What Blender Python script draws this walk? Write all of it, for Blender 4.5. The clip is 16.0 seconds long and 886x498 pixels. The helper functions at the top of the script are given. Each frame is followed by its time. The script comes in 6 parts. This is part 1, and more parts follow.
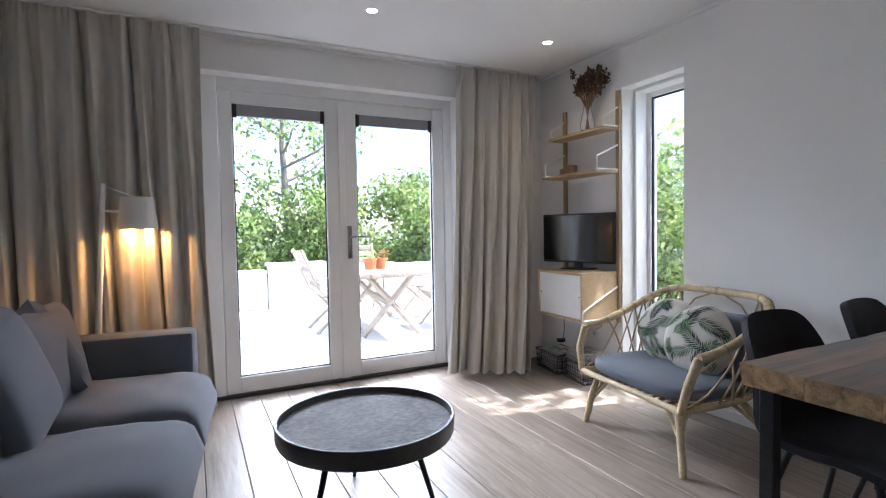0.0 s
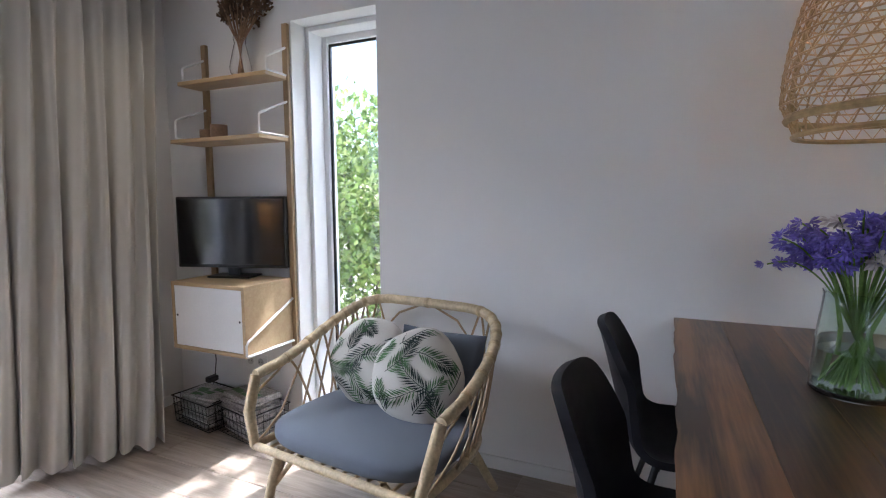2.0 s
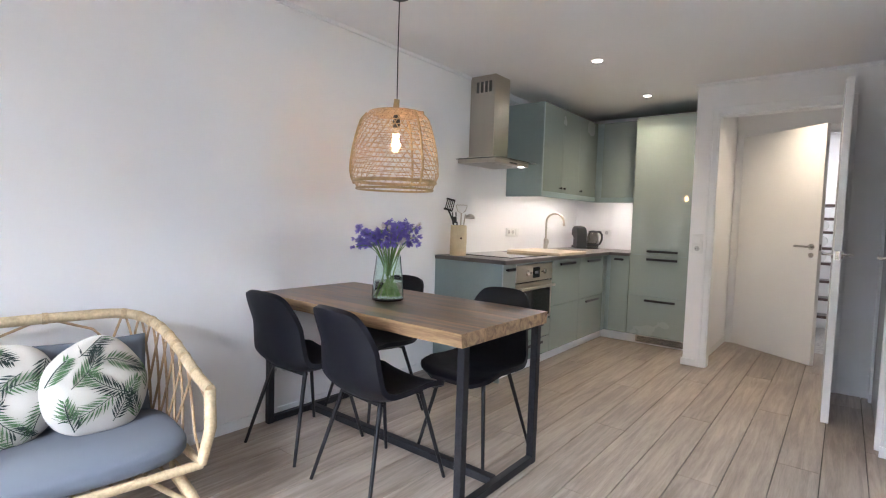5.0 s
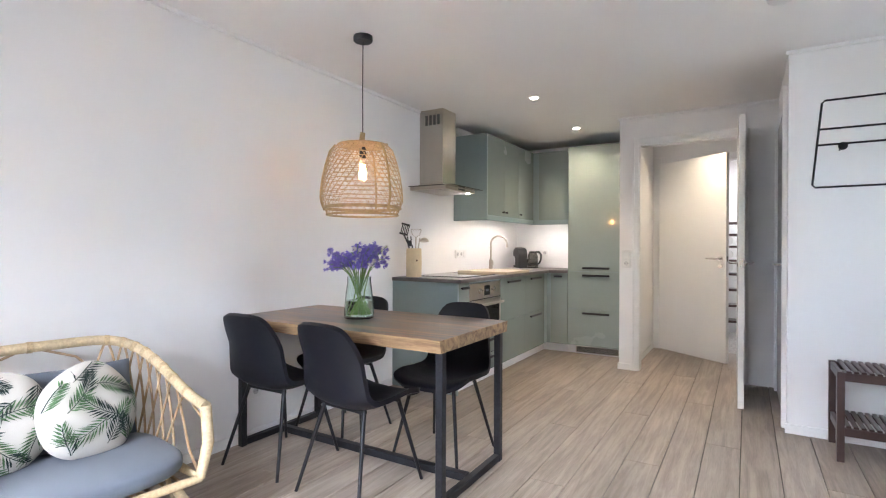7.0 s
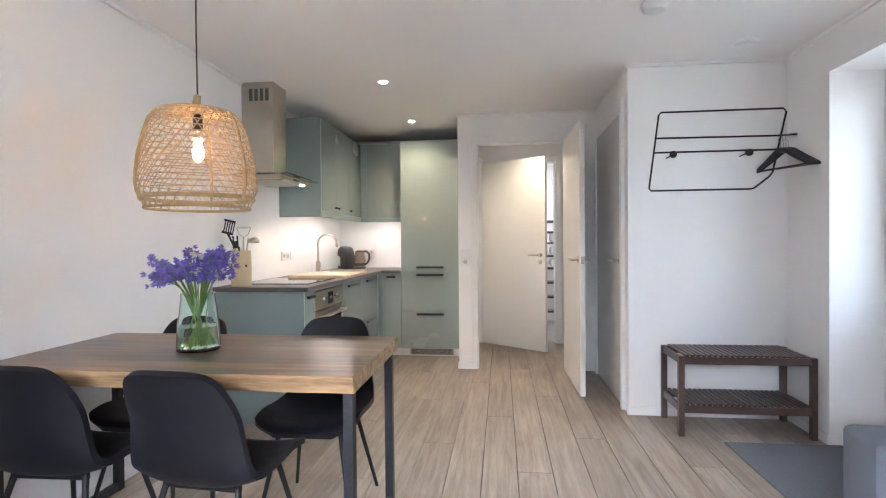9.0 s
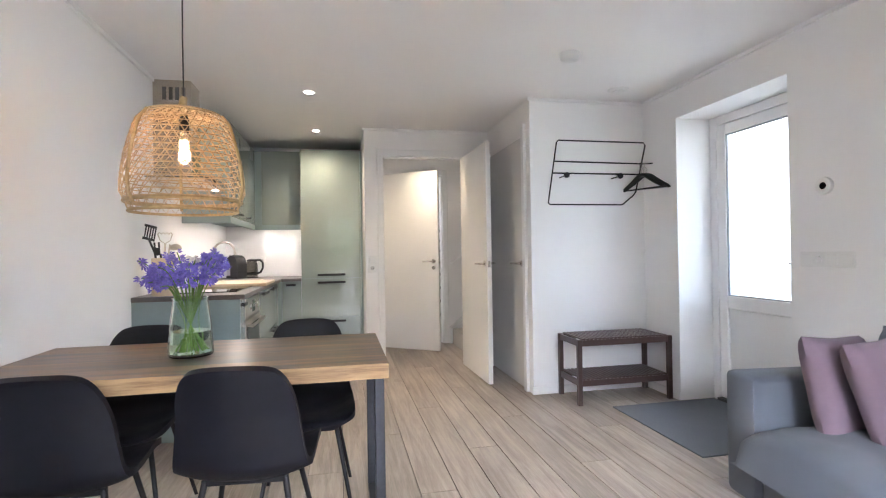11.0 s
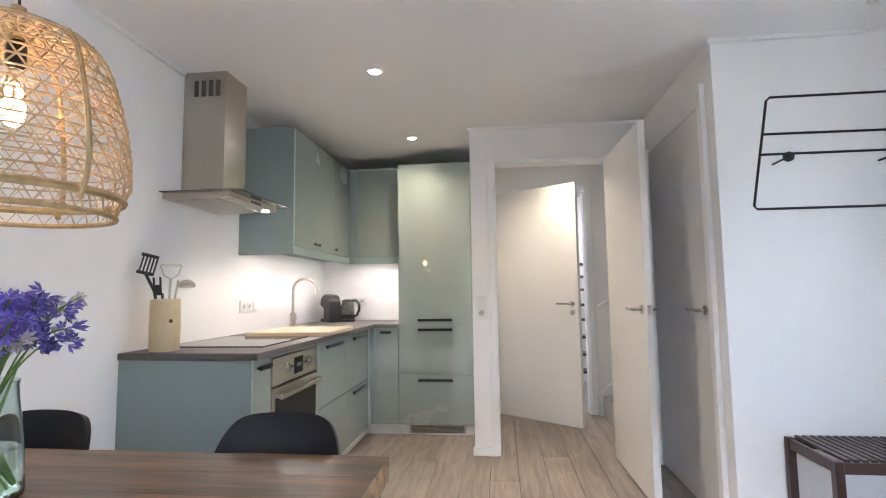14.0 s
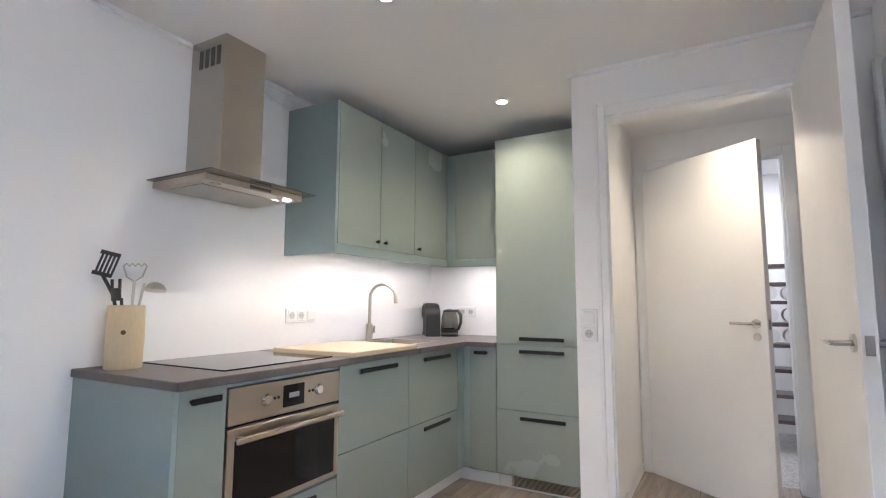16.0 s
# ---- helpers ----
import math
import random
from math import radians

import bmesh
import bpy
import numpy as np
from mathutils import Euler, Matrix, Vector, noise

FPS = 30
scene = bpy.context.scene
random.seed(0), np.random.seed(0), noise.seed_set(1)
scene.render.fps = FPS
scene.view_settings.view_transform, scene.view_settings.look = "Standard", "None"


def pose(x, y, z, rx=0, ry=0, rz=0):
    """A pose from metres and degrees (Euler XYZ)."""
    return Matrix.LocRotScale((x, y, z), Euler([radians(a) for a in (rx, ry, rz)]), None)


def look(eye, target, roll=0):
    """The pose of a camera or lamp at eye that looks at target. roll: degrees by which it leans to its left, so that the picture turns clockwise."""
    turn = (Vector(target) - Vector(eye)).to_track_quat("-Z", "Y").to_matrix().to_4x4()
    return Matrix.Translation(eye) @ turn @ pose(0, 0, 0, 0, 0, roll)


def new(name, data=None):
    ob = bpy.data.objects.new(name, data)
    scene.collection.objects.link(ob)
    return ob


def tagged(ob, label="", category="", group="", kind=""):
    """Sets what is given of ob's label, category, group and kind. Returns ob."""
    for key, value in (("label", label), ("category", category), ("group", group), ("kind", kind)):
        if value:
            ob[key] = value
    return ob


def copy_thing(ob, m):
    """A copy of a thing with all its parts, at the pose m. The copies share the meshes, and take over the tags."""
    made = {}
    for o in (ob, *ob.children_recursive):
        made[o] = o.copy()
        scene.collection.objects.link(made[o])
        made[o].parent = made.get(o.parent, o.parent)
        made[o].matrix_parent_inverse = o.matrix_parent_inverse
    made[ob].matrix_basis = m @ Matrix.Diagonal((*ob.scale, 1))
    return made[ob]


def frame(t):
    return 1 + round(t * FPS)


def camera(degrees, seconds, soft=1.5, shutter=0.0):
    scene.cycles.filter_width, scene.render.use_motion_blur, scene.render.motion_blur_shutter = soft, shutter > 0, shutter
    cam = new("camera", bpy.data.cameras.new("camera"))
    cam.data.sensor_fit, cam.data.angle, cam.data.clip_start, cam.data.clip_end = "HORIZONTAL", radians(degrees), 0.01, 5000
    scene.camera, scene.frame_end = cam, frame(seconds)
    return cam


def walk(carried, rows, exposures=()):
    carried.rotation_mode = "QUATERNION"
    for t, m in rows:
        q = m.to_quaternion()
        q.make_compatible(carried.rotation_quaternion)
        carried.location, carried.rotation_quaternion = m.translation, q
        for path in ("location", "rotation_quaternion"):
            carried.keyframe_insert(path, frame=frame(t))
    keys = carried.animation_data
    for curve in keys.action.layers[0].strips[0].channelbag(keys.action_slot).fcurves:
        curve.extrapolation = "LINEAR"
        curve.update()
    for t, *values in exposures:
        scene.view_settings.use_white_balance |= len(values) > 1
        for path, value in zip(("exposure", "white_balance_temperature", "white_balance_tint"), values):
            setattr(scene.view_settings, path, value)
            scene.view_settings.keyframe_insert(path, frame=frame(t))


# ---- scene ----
cam = camera(82.7, 16.0, soft=1.15)
PATH = [
    (0, (-0.001, -0.233, 1.136), (0.891, 1.555, 1.056), -1.0),
    (0.5, (0.179, -0.045, 1.145), (1.261, 1.635, 1.047), -1.2),
    (1, (0.31, 0.243, 1.201), (1.681, 1.691, 1.045), -1.1),
    (1.5, (0.524, 0.453, 1.217), (2.142, 1.615, 1.033), -1.0),
    (2, (0.669, 0.641, 1.21), (2.485, 1.457, 1.017), -0.3),
    (2.5, (0.698, 0.897, 1.184), (2.659, 1.243, 1.006), 0.7),
    (3, (0.569, 1.097, 1.167), (2.556, 0.936, 1.013), 1.4),
    (3.5, (0.501, 1.322, 1.202), (2.364, 0.618, 1.026), 2.1),
    (4, (0.367, 1.539, 1.228), (2.085, 0.527, 1.07), 2.0),
    (4.5, (0.284, 1.897, 1.201), (1.78, 0.576, 1.067), 2.0),
    (5, (0.178, 2.165, 1.205), (1.423, 0.604, 1.085), 1.8),
    (7.5, (0.175, 2.471, 1.164), (1.153, 0.726, 1.167), -0.1),
    (8, (0.321, 2.287, 1.178), (1.164, 0.474, 1.179), -0.5),
    (8.2, (0.41, 2.24, 1.181), (1.164, 0.388, 1.182), -0.4),
    (8.5, (0.581, 2.168, 1.188), (1.148, 0.25, 1.181), -0.4),
    (9, (0.825, 2.21, 1.197), (1.055, 0.223, 1.174), -0.5),
    (9.5, (1.093, 2.374, 1.191), (0.981, 0.378, 1.158), -0.3),
    (11.8, (1.505, 2.481, 1.164), (1.09, 0.525, 1.199), -1.0),
    (12, (1.443, 2.381, 1.17), (1.041, 0.422, 1.208), -1.0),
    (12.5, (1.308, 2.118, 1.185), (0.997, 0.144, 1.254), -1.2),
    (13, (1.211, 1.81, 1.18), (1.038, -0.18, 1.281), -1.2),
    (13.5, (1.105, 1.512, 1.172), (1.079, -0.483, 1.302), -1.1),
    (14, (1.026, 1.169, 1.166), (1.247, -0.811, 1.341), -0.8),
    (14.5, (0.96, 0.841, 1.181), (1.399, -1.1, 1.378), -0.3),
    (15, (0.831, 0.562, 1.205), (1.413, -1.341, 1.399), -0.5),
    (15.5, (0.657, 0.307, 1.21), (1.43, -1.527, 1.407), -0.1),
    (16, (0.547, 0.062, 1.17), (1.52, -1.672, 1.384), 0.2),
]
walk(cam, [(t, look(eye, target, roll)) for t, eye, target, roll in PATH],
     exposures=[(0, 1.84, 5720, 14), (2.0, 1.84, 5660, 16), (3.0, 2.24, 5640, 17), (4.5, 2.78, 5780, 15), (9, 3.14, 5920, 15), (12, 3.16, 5980, 15), (16, 3.12, 5580, 15)])

# ---- world, sun, large lights ----
world = bpy.data.worlds.new("world")
scene.world = world
world.use_nodes = True
wn = world.node_tree
sky = wn.nodes.new("ShaderNodeTexSky")
sky.sky_type = "NISHITA"
sky.sun_disc = False
SUN_EL, SUN_AZ = 54.0, 104.0          # degrees; azimuth from north (+y) towards east (+x)
sky.sun_elevation, sky.sun_rotation = radians(SUN_EL), radians(SUN_AZ)
wn.links.new(sky.outputs[0], wn.nodes["Background"].inputs[0])
wn.nodes["Background"].inputs[1].default_value = 0.15


def lamp(name, kind, energy, colour, m, label="", **values):
    data = bpy.data.lights.new(name, kind)
    data.energy, data.color = energy, colour
    for key, value in values.items():
        if key == "size":
            data.size = value
        elif key == "size_y":
            data.shape, data.size_y = "RECTANGLE", value
        elif key == "radius":
            data.shadow_soft_size = value
        elif key == "angle":
            data.angle = value
        elif key == "cone":
            data.spot_size, data.spot_blend = radians(value), 1.0
        elif key == "spread":
            data.spread = radians(value)
    ob = new(name, data)
    ob.matrix_world = m
    return ob


az, el = radians(SUN_AZ), radians(SUN_EL)
sun_way = Vector((math.sin(az) * math.cos(el), math.cos(az) * math.cos(el), math.sin(el)))
lamp("sun", "SUN", 4.6, (1.0, 0.95, 0.87), look(sun_way * 30, (0, 0, 0)), angle=radians(0.5))
# area lamps added outside for sky light through French doors, narrow window, front door
lamp("sky_french_doors", "AREA", 350, (0.92, 0.96, 1.0), look((0.95, 8.3, 4.35), (0.95, 0.0, 1.0)), size=6.0, size_y=2.0)
lamp("sky_window", "AREA", 14, (0.95, 1.0, 0.95), look((3.75, 2.2, 2.75), (2.6, 2.1, 0.9)), size=0.8, size_y=0.8)
lamp("sky_front_door", "AREA", 6.5, (0.93, 0.97, 1.0), look((-2.2, -0.45, 1.9), (-1.2, -0.45, 1.2)), size=1.5, size_y=1.9)


# ---- materials ----
def nodes_of(name):
    m = bpy.data.materials.new(name)
    m.use_nodes = True
    nt = m.node_tree
    return m, nt, nt.nodes["Principled BSDF"]


def put(nt, kind, **inputs):
    n = nt.nodes.new(kind)
    for key, value in inputs.items():
        n.inputs[key.replace("_", " ")].default_value = value
    return n


def rgb(c):
    return (*c, 1.0)


def material(name, colour, rough=0.5, metal=0.0, vary=0.08, scale=6.0, fine=120.0, bump=0.05, stretch=(1, 1, 1), coat=0.0, sheen=0.0, random_tint=0.0):
    """A surface with broad and fine variation of its colour, a fine relief and uneven gloss."""
    m, nt, b = nodes_of(name)
    geo = put(nt, "ShaderNodeTexCoord")
    mapping = put(nt, "ShaderNodeMapping", Scale=stretch)
    nt.links.new(geo.outputs["Object"], mapping.inputs[0])
    broad = put(nt, "ShaderNodeTexNoise", Scale=scale, Detail=4.0)
    small = put(nt, "ShaderNodeTexNoise", Scale=fine, Detail=3.0)
    for n in (broad, small):
        nt.links.new(mapping.outputs[0], n.inputs[0])
    both = put(nt, "ShaderNodeMath")
    both.operation = "ADD"
    nt.links.new(broad.outputs["Fac"], both.inputs[0])
    nt.links.new(small.outputs["Fac"], both.inputs[1])
    ramp = put(nt, "ShaderNodeMapRange")
    ramp.inputs[1].default_value, ramp.inputs[2].default_value = 0.7, 1.3
    nt.links.new(both.outputs[0], ramp.inputs[0])
    mix = put(nt, "ShaderNodeMix")
    mix.data_type = "RGBA"
    lo, hi = [max(0.0, v * (1 - vary)) for v in colour], [min(1.0, v * (1 + vary)) for v in colour]
    mix.inputs[6].default_value, mix.inputs[7].default_value = rgb(lo), rgb(hi)
    nt.links.new(ramp.outputs[0], mix.inputs[0])
    out = mix.outputs[2]
    if random_tint:
        info = put(nt, "ShaderNodeObjectInfo")
        tint = put(nt, "ShaderNodeMapRange")
        tint.inputs[3].default_value, tint.inputs[4].default_value = 1 - random_tint, 1 + random_tint
        nt.links.new(info.outputs["Random"], tint.inputs[0])
        hsv = put(nt, "ShaderNodeHueSaturation")
        nt.links.new(tint.outputs[0], hsv.inputs["Value"])
        nt.links.new(out, hsv.inputs["Color"])
        out = hsv.outputs[0]
    nt.links.new(out, b.inputs["Base Color"])
    gloss = put(nt, "ShaderNodeMapRange")
    gloss.inputs[3].default_value, gloss.inputs[4].default_value = max(0.02, rough * 0.85), min(1.0, rough * 1.15)
    nt.links.new(broad.outputs["Fac"], gloss.inputs[0])
    nt.links.new(gloss.outputs[0], b.inputs["Roughness"])
    b.inputs["Metallic"].default_value = metal
    b.inputs["Coat Weight"].default_value = coat
    b.inputs["Sheen Weight"].default_value = sheen
    if bump:
        bp = put(nt, "ShaderNodeBump", Strength=bump, Distance=0.004)
        nt.links.new(small.outputs["Fac"], bp.inputs["Height"])
        nt.links.new(bp.outputs[0], b.inputs["Normal"])
    return m


def wood(name, light, dark, rough=0.45, along="Y", scale=3.0, tint=0.1, bump=0.08, contrast=1.0):
    """Wood with long grain, knots and a tint of its own for each board."""
    m, nt, b = nodes_of(name)
    geo = put(nt, "ShaderNodeTexCoord")
    info = put(nt, "ShaderNodeObjectInfo")
    shift = put(nt, "ShaderNodeVectorMath")
    shift.operation = "MULTIPLY_ADD"
    shift.inputs[1].default_value = (17.0, 31.0, 7.0)
    nt.links.new(info.outputs["Random"], shift.inputs[0])
    nt.links.new(geo.outputs["Object"], shift.inputs[2])
    stretch = {"X": (0.9, 14, 14), "Y": (14, 0.9, 14), "Z": (14, 14, 0.9)}[along]
    mapping = put(nt, "ShaderNodeMapping", Scale=stretch)
    nt.links.new(shift.outputs[0], mapping.inputs[0])
    grain = put(nt, "ShaderNodeTexNoise", Scale=scale, Detail=8.0, Distortion=1.1)
    nt.links.new(mapping.outputs[0], grain.inputs[0])
    fine = put(nt, "ShaderNodeTexNoise", Scale=scale * 9, Detail=4.0)
    nt.links.new(mapping.outputs[0], fine.inputs[0])
    broad = put(nt, "ShaderNodeTexNoise", Scale=1.7, Detail=2.0)
    nt.links.new(shift.outputs[0], broad.inputs[0])
    add = put(nt, "ShaderNodeMath")
    add.operation = "MULTIPLY_ADD"
    add.inputs[1].default_value = 0.35
    nt.links.new(fine.outputs["Fac"], add.inputs[0])
    nt.links.new(grain.outputs["Fac"], add.inputs[2])
    add2 = put(nt, "ShaderNodeMath")
    add2.operation = "MULTIPLY_ADD"
    add2.inputs[1].default_value = 0.4
    nt.links.new(broad.outputs["Fac"], add2.inputs[0])
    nt.links.new(add.outputs[0], add2.inputs[2])
    ramp = put(nt, "ShaderNodeMapRange")
    ramp.inputs[1].default_value, ramp.inputs[2].default_value = 0.875 - 0.25 / contrast, 0.875 + 0.25 / contrast
    nt.links.new(add2.outputs[0], ramp.inputs[0])
    mix = put(nt, "ShaderNodeMix")
    mix.data_type = "RGBA"
    mix.inputs[6].default_value, mix.inputs[7].default_value = rgb(dark), rgb(light)
    nt.links.new(ramp.outputs[0], mix.inputs[0])
    tone = put(nt, "ShaderNodeMapRange")
    tone.inputs[3].default_value, tone.inputs[4].default_value = 1 - tint, 1 + tint
    nt.links.new(info.outputs["Random"], tone.inputs[0])
    hsv = put(nt, "ShaderNodeHueSaturation")
    nt.links.new(tone.outputs[0], hsv.inputs["Value"])
    nt.links.new(mix.outputs[2], hsv.inputs["Color"])
    nt.links.new(hsv.outputs[0], b.inputs["Base Color"])
    gl = put(nt, "ShaderNodeMapRange")
    gl.inputs[3].default_value, gl.inputs[4].default_value = rough * 0.8, min(1, rough * 1.2)
    nt.links.new(grain.outputs["Fac"], gl.inputs[0])
    nt.links.new(gl.outputs[0], b.inputs["Roughness"])
    bp = put(nt, "ShaderNodeBump", Strength=bump, Distance=0.003)
    nt.links.new(add.outputs[0], bp.inputs["Height"])
    nt.links.new(bp.outputs[0], b.inputs["Normal"])
    return m


def weave(name, colour, colour2, scale=500.0, rough=0.9, bump=0.25, vary=0.08):
    """Cloth: two crossing threads, with soft unevenness."""
    m, nt, b = nodes_of(name)
    geo = put(nt, "ShaderNodeTexCoord")
    mix = put(nt, "ShaderNodeMix")
    mix.data_type = "RGBA"
    mix.inputs[6].default_value, mix.inputs[7].default_value = rgb(colour), rgb(colour2)
    fine = put(nt, "ShaderNodeTexNoise", Scale=scale, Detail=2.0)
    broad = put(nt, "ShaderNodeTexNoise", Scale=7.0, Detail=4.0)
    for n in (fine, broad):
        nt.links.new(geo.outputs["Object"], n.inputs[0])
    nt.links.new(fine.outputs["Fac"], mix.inputs[0])
    tone = put(nt, "ShaderNodeMapRange")
    tone.inputs[3].default_value, tone.inputs[4].default_value = 1 - vary, 1 + vary
    nt.links.new(broad.outputs["Fac"], tone.inputs[0])
    hsv = put(nt, "ShaderNodeHueSaturation")
    nt.links.new(tone.outputs[0], hsv.inputs["Value"])
    nt.links.new(mix.outputs[2], hsv.inputs["Color"])
    nt.links.new(hsv.outputs[0], b.inputs["Base Color"])
    b.inputs["Roughness"].default_value = rough
    b.inputs["Sheen Weight"].default_value = 0.1
    bp = put(nt, "ShaderNodeBump", Strength=bump, Distance=0.002)
    nt.links.new(fine.outputs["Fac"], bp.inputs["Height"])
    nt.links.new(bp.outputs[0], b.inputs["Normal"])
    return m


def glass(name, colour=(1, 1, 1), rough=0.0, ior=1.45):
    m, nt, b = nodes_of(name)
    b.inputs["Base Color"].default_value = rgb(colour)
    b.inputs["Transmission Weight"].default_value = 1.0
    b.inputs["Roughness"].default_value = rough
    b.inputs["IOR"].default_value = ior
    return m


def glow(name, colour, strength):
    m, nt, b = nodes_of(name)
    b.inputs["Base Color"].default_value = rgb(colour)
    b.inputs["Emission Color"].default_value = rgb(colour)
    b.inputs["Emission Strength"].default_value = strength
    return m


WALL = material("wall_paint", (0.84, 0.832, 0.822), 0.85, vary=0.02, scale=1.5, fine=260, bump=0.12)
CEIL = material("ceiling_paint", (0.85, 0.842, 0.832), 0.9, vary=0.02, scale=1.2, fine=220, bump=0.08)
TRIM = material("trim_paint", (0.82, 0.82, 0.81), 0.4, vary=0.02, scale=3, fine=90, bump=0.03)
DOORW = material("door_paint", (0.82, 0.81, 0.785), 0.24, vary=0.02, scale=2.5, fine=140, bump=0.03)
UPVC = material("window_frame_white", (0.84, 0.84, 0.84), 0.4, vary=0.015, scale=4, fine=80, bump=0.01)
FLOOR = wood("floor_laminate", (0.385, 0.320, 0.262), (0.215, 0.172, 0.135), 0.40, "Y", 1.9, 0.13, 0.06, 1.3)
JOINT = material("floor_joint", (0.060, 0.048, 0.038), 0.8)
GREEN = material("green_gloss_lacquer", (0.268, 0.310, 0.280), 0.26, vary=0.015, scale=2, fine=40, bump=0.0, coat=0.9)
# bluer than the fronts: the daylight's blue cast is mixed into this colour
GREENM = material("green_panel_blue_cast", (0.252, 0.316, 0.310), 0.36, vary=0.03, scale=4, fine=60, bump=0.0)
WORKTOP = material("worktop_dark", (0.115, 0.10, 0.095), 0.42, vary=0.2, scale=25, fine=300, bump=0.05)
STEEL = material("brushed_steel", (0.53, 0.48, 0.41), 0.30, 1.0, vary=0.015, scale=2, fine=40, bump=0.0)
HOODSTEEL = material("brushed_hood_steel", (0.53, 0.485, 0.42), 0.24, 1.0, vary=0.02, scale=2, fine=40, bump=0.0)
SLOT = material("dark_vent_slot", (0.10, 0.098, 0.092), 0.6, vary=0.1, bump=0.0)
CHROME = material("satin_nickel", (0.62, 0.60, 0.57), 0.22, 1.0, vary=0.03, bump=0.0)
BLACKM = material("black_metal", (0.018, 0.018, 0.02), 0.42, 0.6, vary=0.2, scale=20, bump=0.03)
IRON = material("dark_steel_frame", (0.035, 0.036, 0.042), 0.45, 0.7, vary=0.2, scale=10, fine=80, bump=0.05)
BLACKP = material("black_plastic", (0.015, 0.015, 0.016), 0.35, vary=0.2, scale=20, bump=0.02)
BLACKG = material("black_glass", (0.008, 0.008, 0.009), 0.06, vary=0.1, bump=0.0)
TVGLASS = material("screen_glass", (0.006, 0.006, 0.008), 0.10, vary=0.1, bump=0.0)
LEATHER = material("black_leather", (0.006, 0.006, 0.0095), 0.52, vary=0.25, scale=30, fine=420, bump=0.12)
OAK = wood("oak_veneer", (0.52, 0.38, 0.22), (0.40, 0.27, 0.14), 0.45, "Y", 3.0, 0.06, 0.04, 0.8)
OAKZ = wood("oak_upright", (0.46, 0.33, 0.19), (0.34, 0.23, 0.12), 0.45, "Z", 3.0, 0.06, 0.04, 0.8)
BEECH = wood("beech_board", (0.58, 0.48, 0.35), (0.49, 0.385, 0.26), 0.5, "X", 3.0, 0.05, 0.04, 0.7)
PINE = material("pale_turned_wood", (0.62, 0.49, 0.30), 0.5, vary=0.07, scale=7, fine=40, bump=0.05, stretch=(3, 3, 0.6))
TABLE = wood("acacia_table", (0.195, 0.098, 0.040), (0.025, 0.0125, 0.0075), 0.32, "X", 0.8, 0.42, 0.06, 1.75)
TABLE_EDGE = wood("acacia_edge", (0.43, 0.285, 0.145), (0.11, 0.055, 0.027), 0.5, "X", 1.5, 0.1, 0.3, 1.3)
BENCHW = material("dark_brown_stained_wood", (0.060, 0.034, 0.029), 0.30, vary=0.10, scale=5, fine=40, bump=0.0, stretch=(2, 6, 6))
RATTAN = material("rattan", (0.50, 0.39, 0.235), 0.5, vary=0.25, scale=14, fine=90, bump=0.15)
RATTAN2 = material("rattan_thin", (0.34, 0.235, 0.13), 0.55, vary=0.25, scale=14, fine=90, bump=0.1)
RATTAN3 = material("rattan_binding", (0.43, 0.32, 0.18), 0.5, vary=0.3, scale=60, fine=160, bump=0.3)
BAMBOO = material("bamboo_strip", (0.48, 0.345, 0.20), 0.5, vary=0.3, scale=18, fine=70, bump=0.1)
BAMBOO2 = material("bamboo_hoop", (0.40, 0.29, 0.14), 0.5, vary=0.25, scale=18, fine=70, bump=0.1)
CURTAIN = weave("curtain_linen", (0.52, 0.50, 0.455), (0.63, 0.605, 0.555), 380, 0.95, 0.2, 0.05)
SOFA = weave("sofa_fabric", (0.082, 0.093, 0.114), (0.142, 0.157, 0.186), 650, 0.95, 0.35)
CUSHG = weave("seat_cushion_grey", (0.085, 0.10, 0.125), (0.125, 0.145, 0.175), 700, 0.92, 0.2)
MAUVE = weave("mauve_cushion", (0.165, 0.115, 0.145), (0.225, 0.160, 0.200), 500, 0.95, 0.3)
COTTON = weave("white_cotton", (0.49, 0.46, 0.41), (0.59, 0.56, 0.51), 600, 0.95, 0.2)
LEAFP = material("printed_leaf_green", (0.080, 0.155, 0.068), 0.9, vary=0.5, scale=30, fine=200, bump=0.1)
LEAFP2 = material("printed_leaf_dark", (0.018, 0.035, 0.03), 0.9, vary=0.5, scale=30, fine=200, bump=0.1)
MAT = weave("doormat_rib", (0.055, 0.062, 0.072), (0.145, 0.157, 0.175), 130, 1.0, 0.6)
WHITEP = material("white_plastic", (0.78, 0.78, 0.76), 0.35, vary=0.02, bump=0.0)
WHITEM = material("white_powder_coat", (0.80, 0.80, 0.79), 0.4, vary=0.03, bump=0.02)
TRAY = material("black_tray_wood", (0.030, 0.030, 0.033), 0.33, vary=0.5, scale=5, fine=60, bump=0.12, stretch=(1, 3, 1))
TRAYTOP = material("worn_tray_top", (0.085, 0.084, 0.085), 0.78, vary=0.9, scale=6.5, fine=38, bump=0.5, stretch=(1, 1.6, 1))
PANE = glass("clear_pane")
FROST = glass("frosted_pane", (0.93, 0.95, 0.95), 0.9)
VASEG = glass("greenish_glass", (0.86, 0.96, 0.92), 0.0)
WATER = glass("water", (0.90, 0.95, 0.88), 0.0, 1.33)
STEM = material("flower_stem", (0.14, 0.25, 0.045), 0.5, vary=0.3, scale=20, bump=0.05)
PETAL = material("violet_petal", (0.17, 0.135, 0.47), 0.6, vary=0.35, scale=40, bump=0.05, random_tint=0.2)
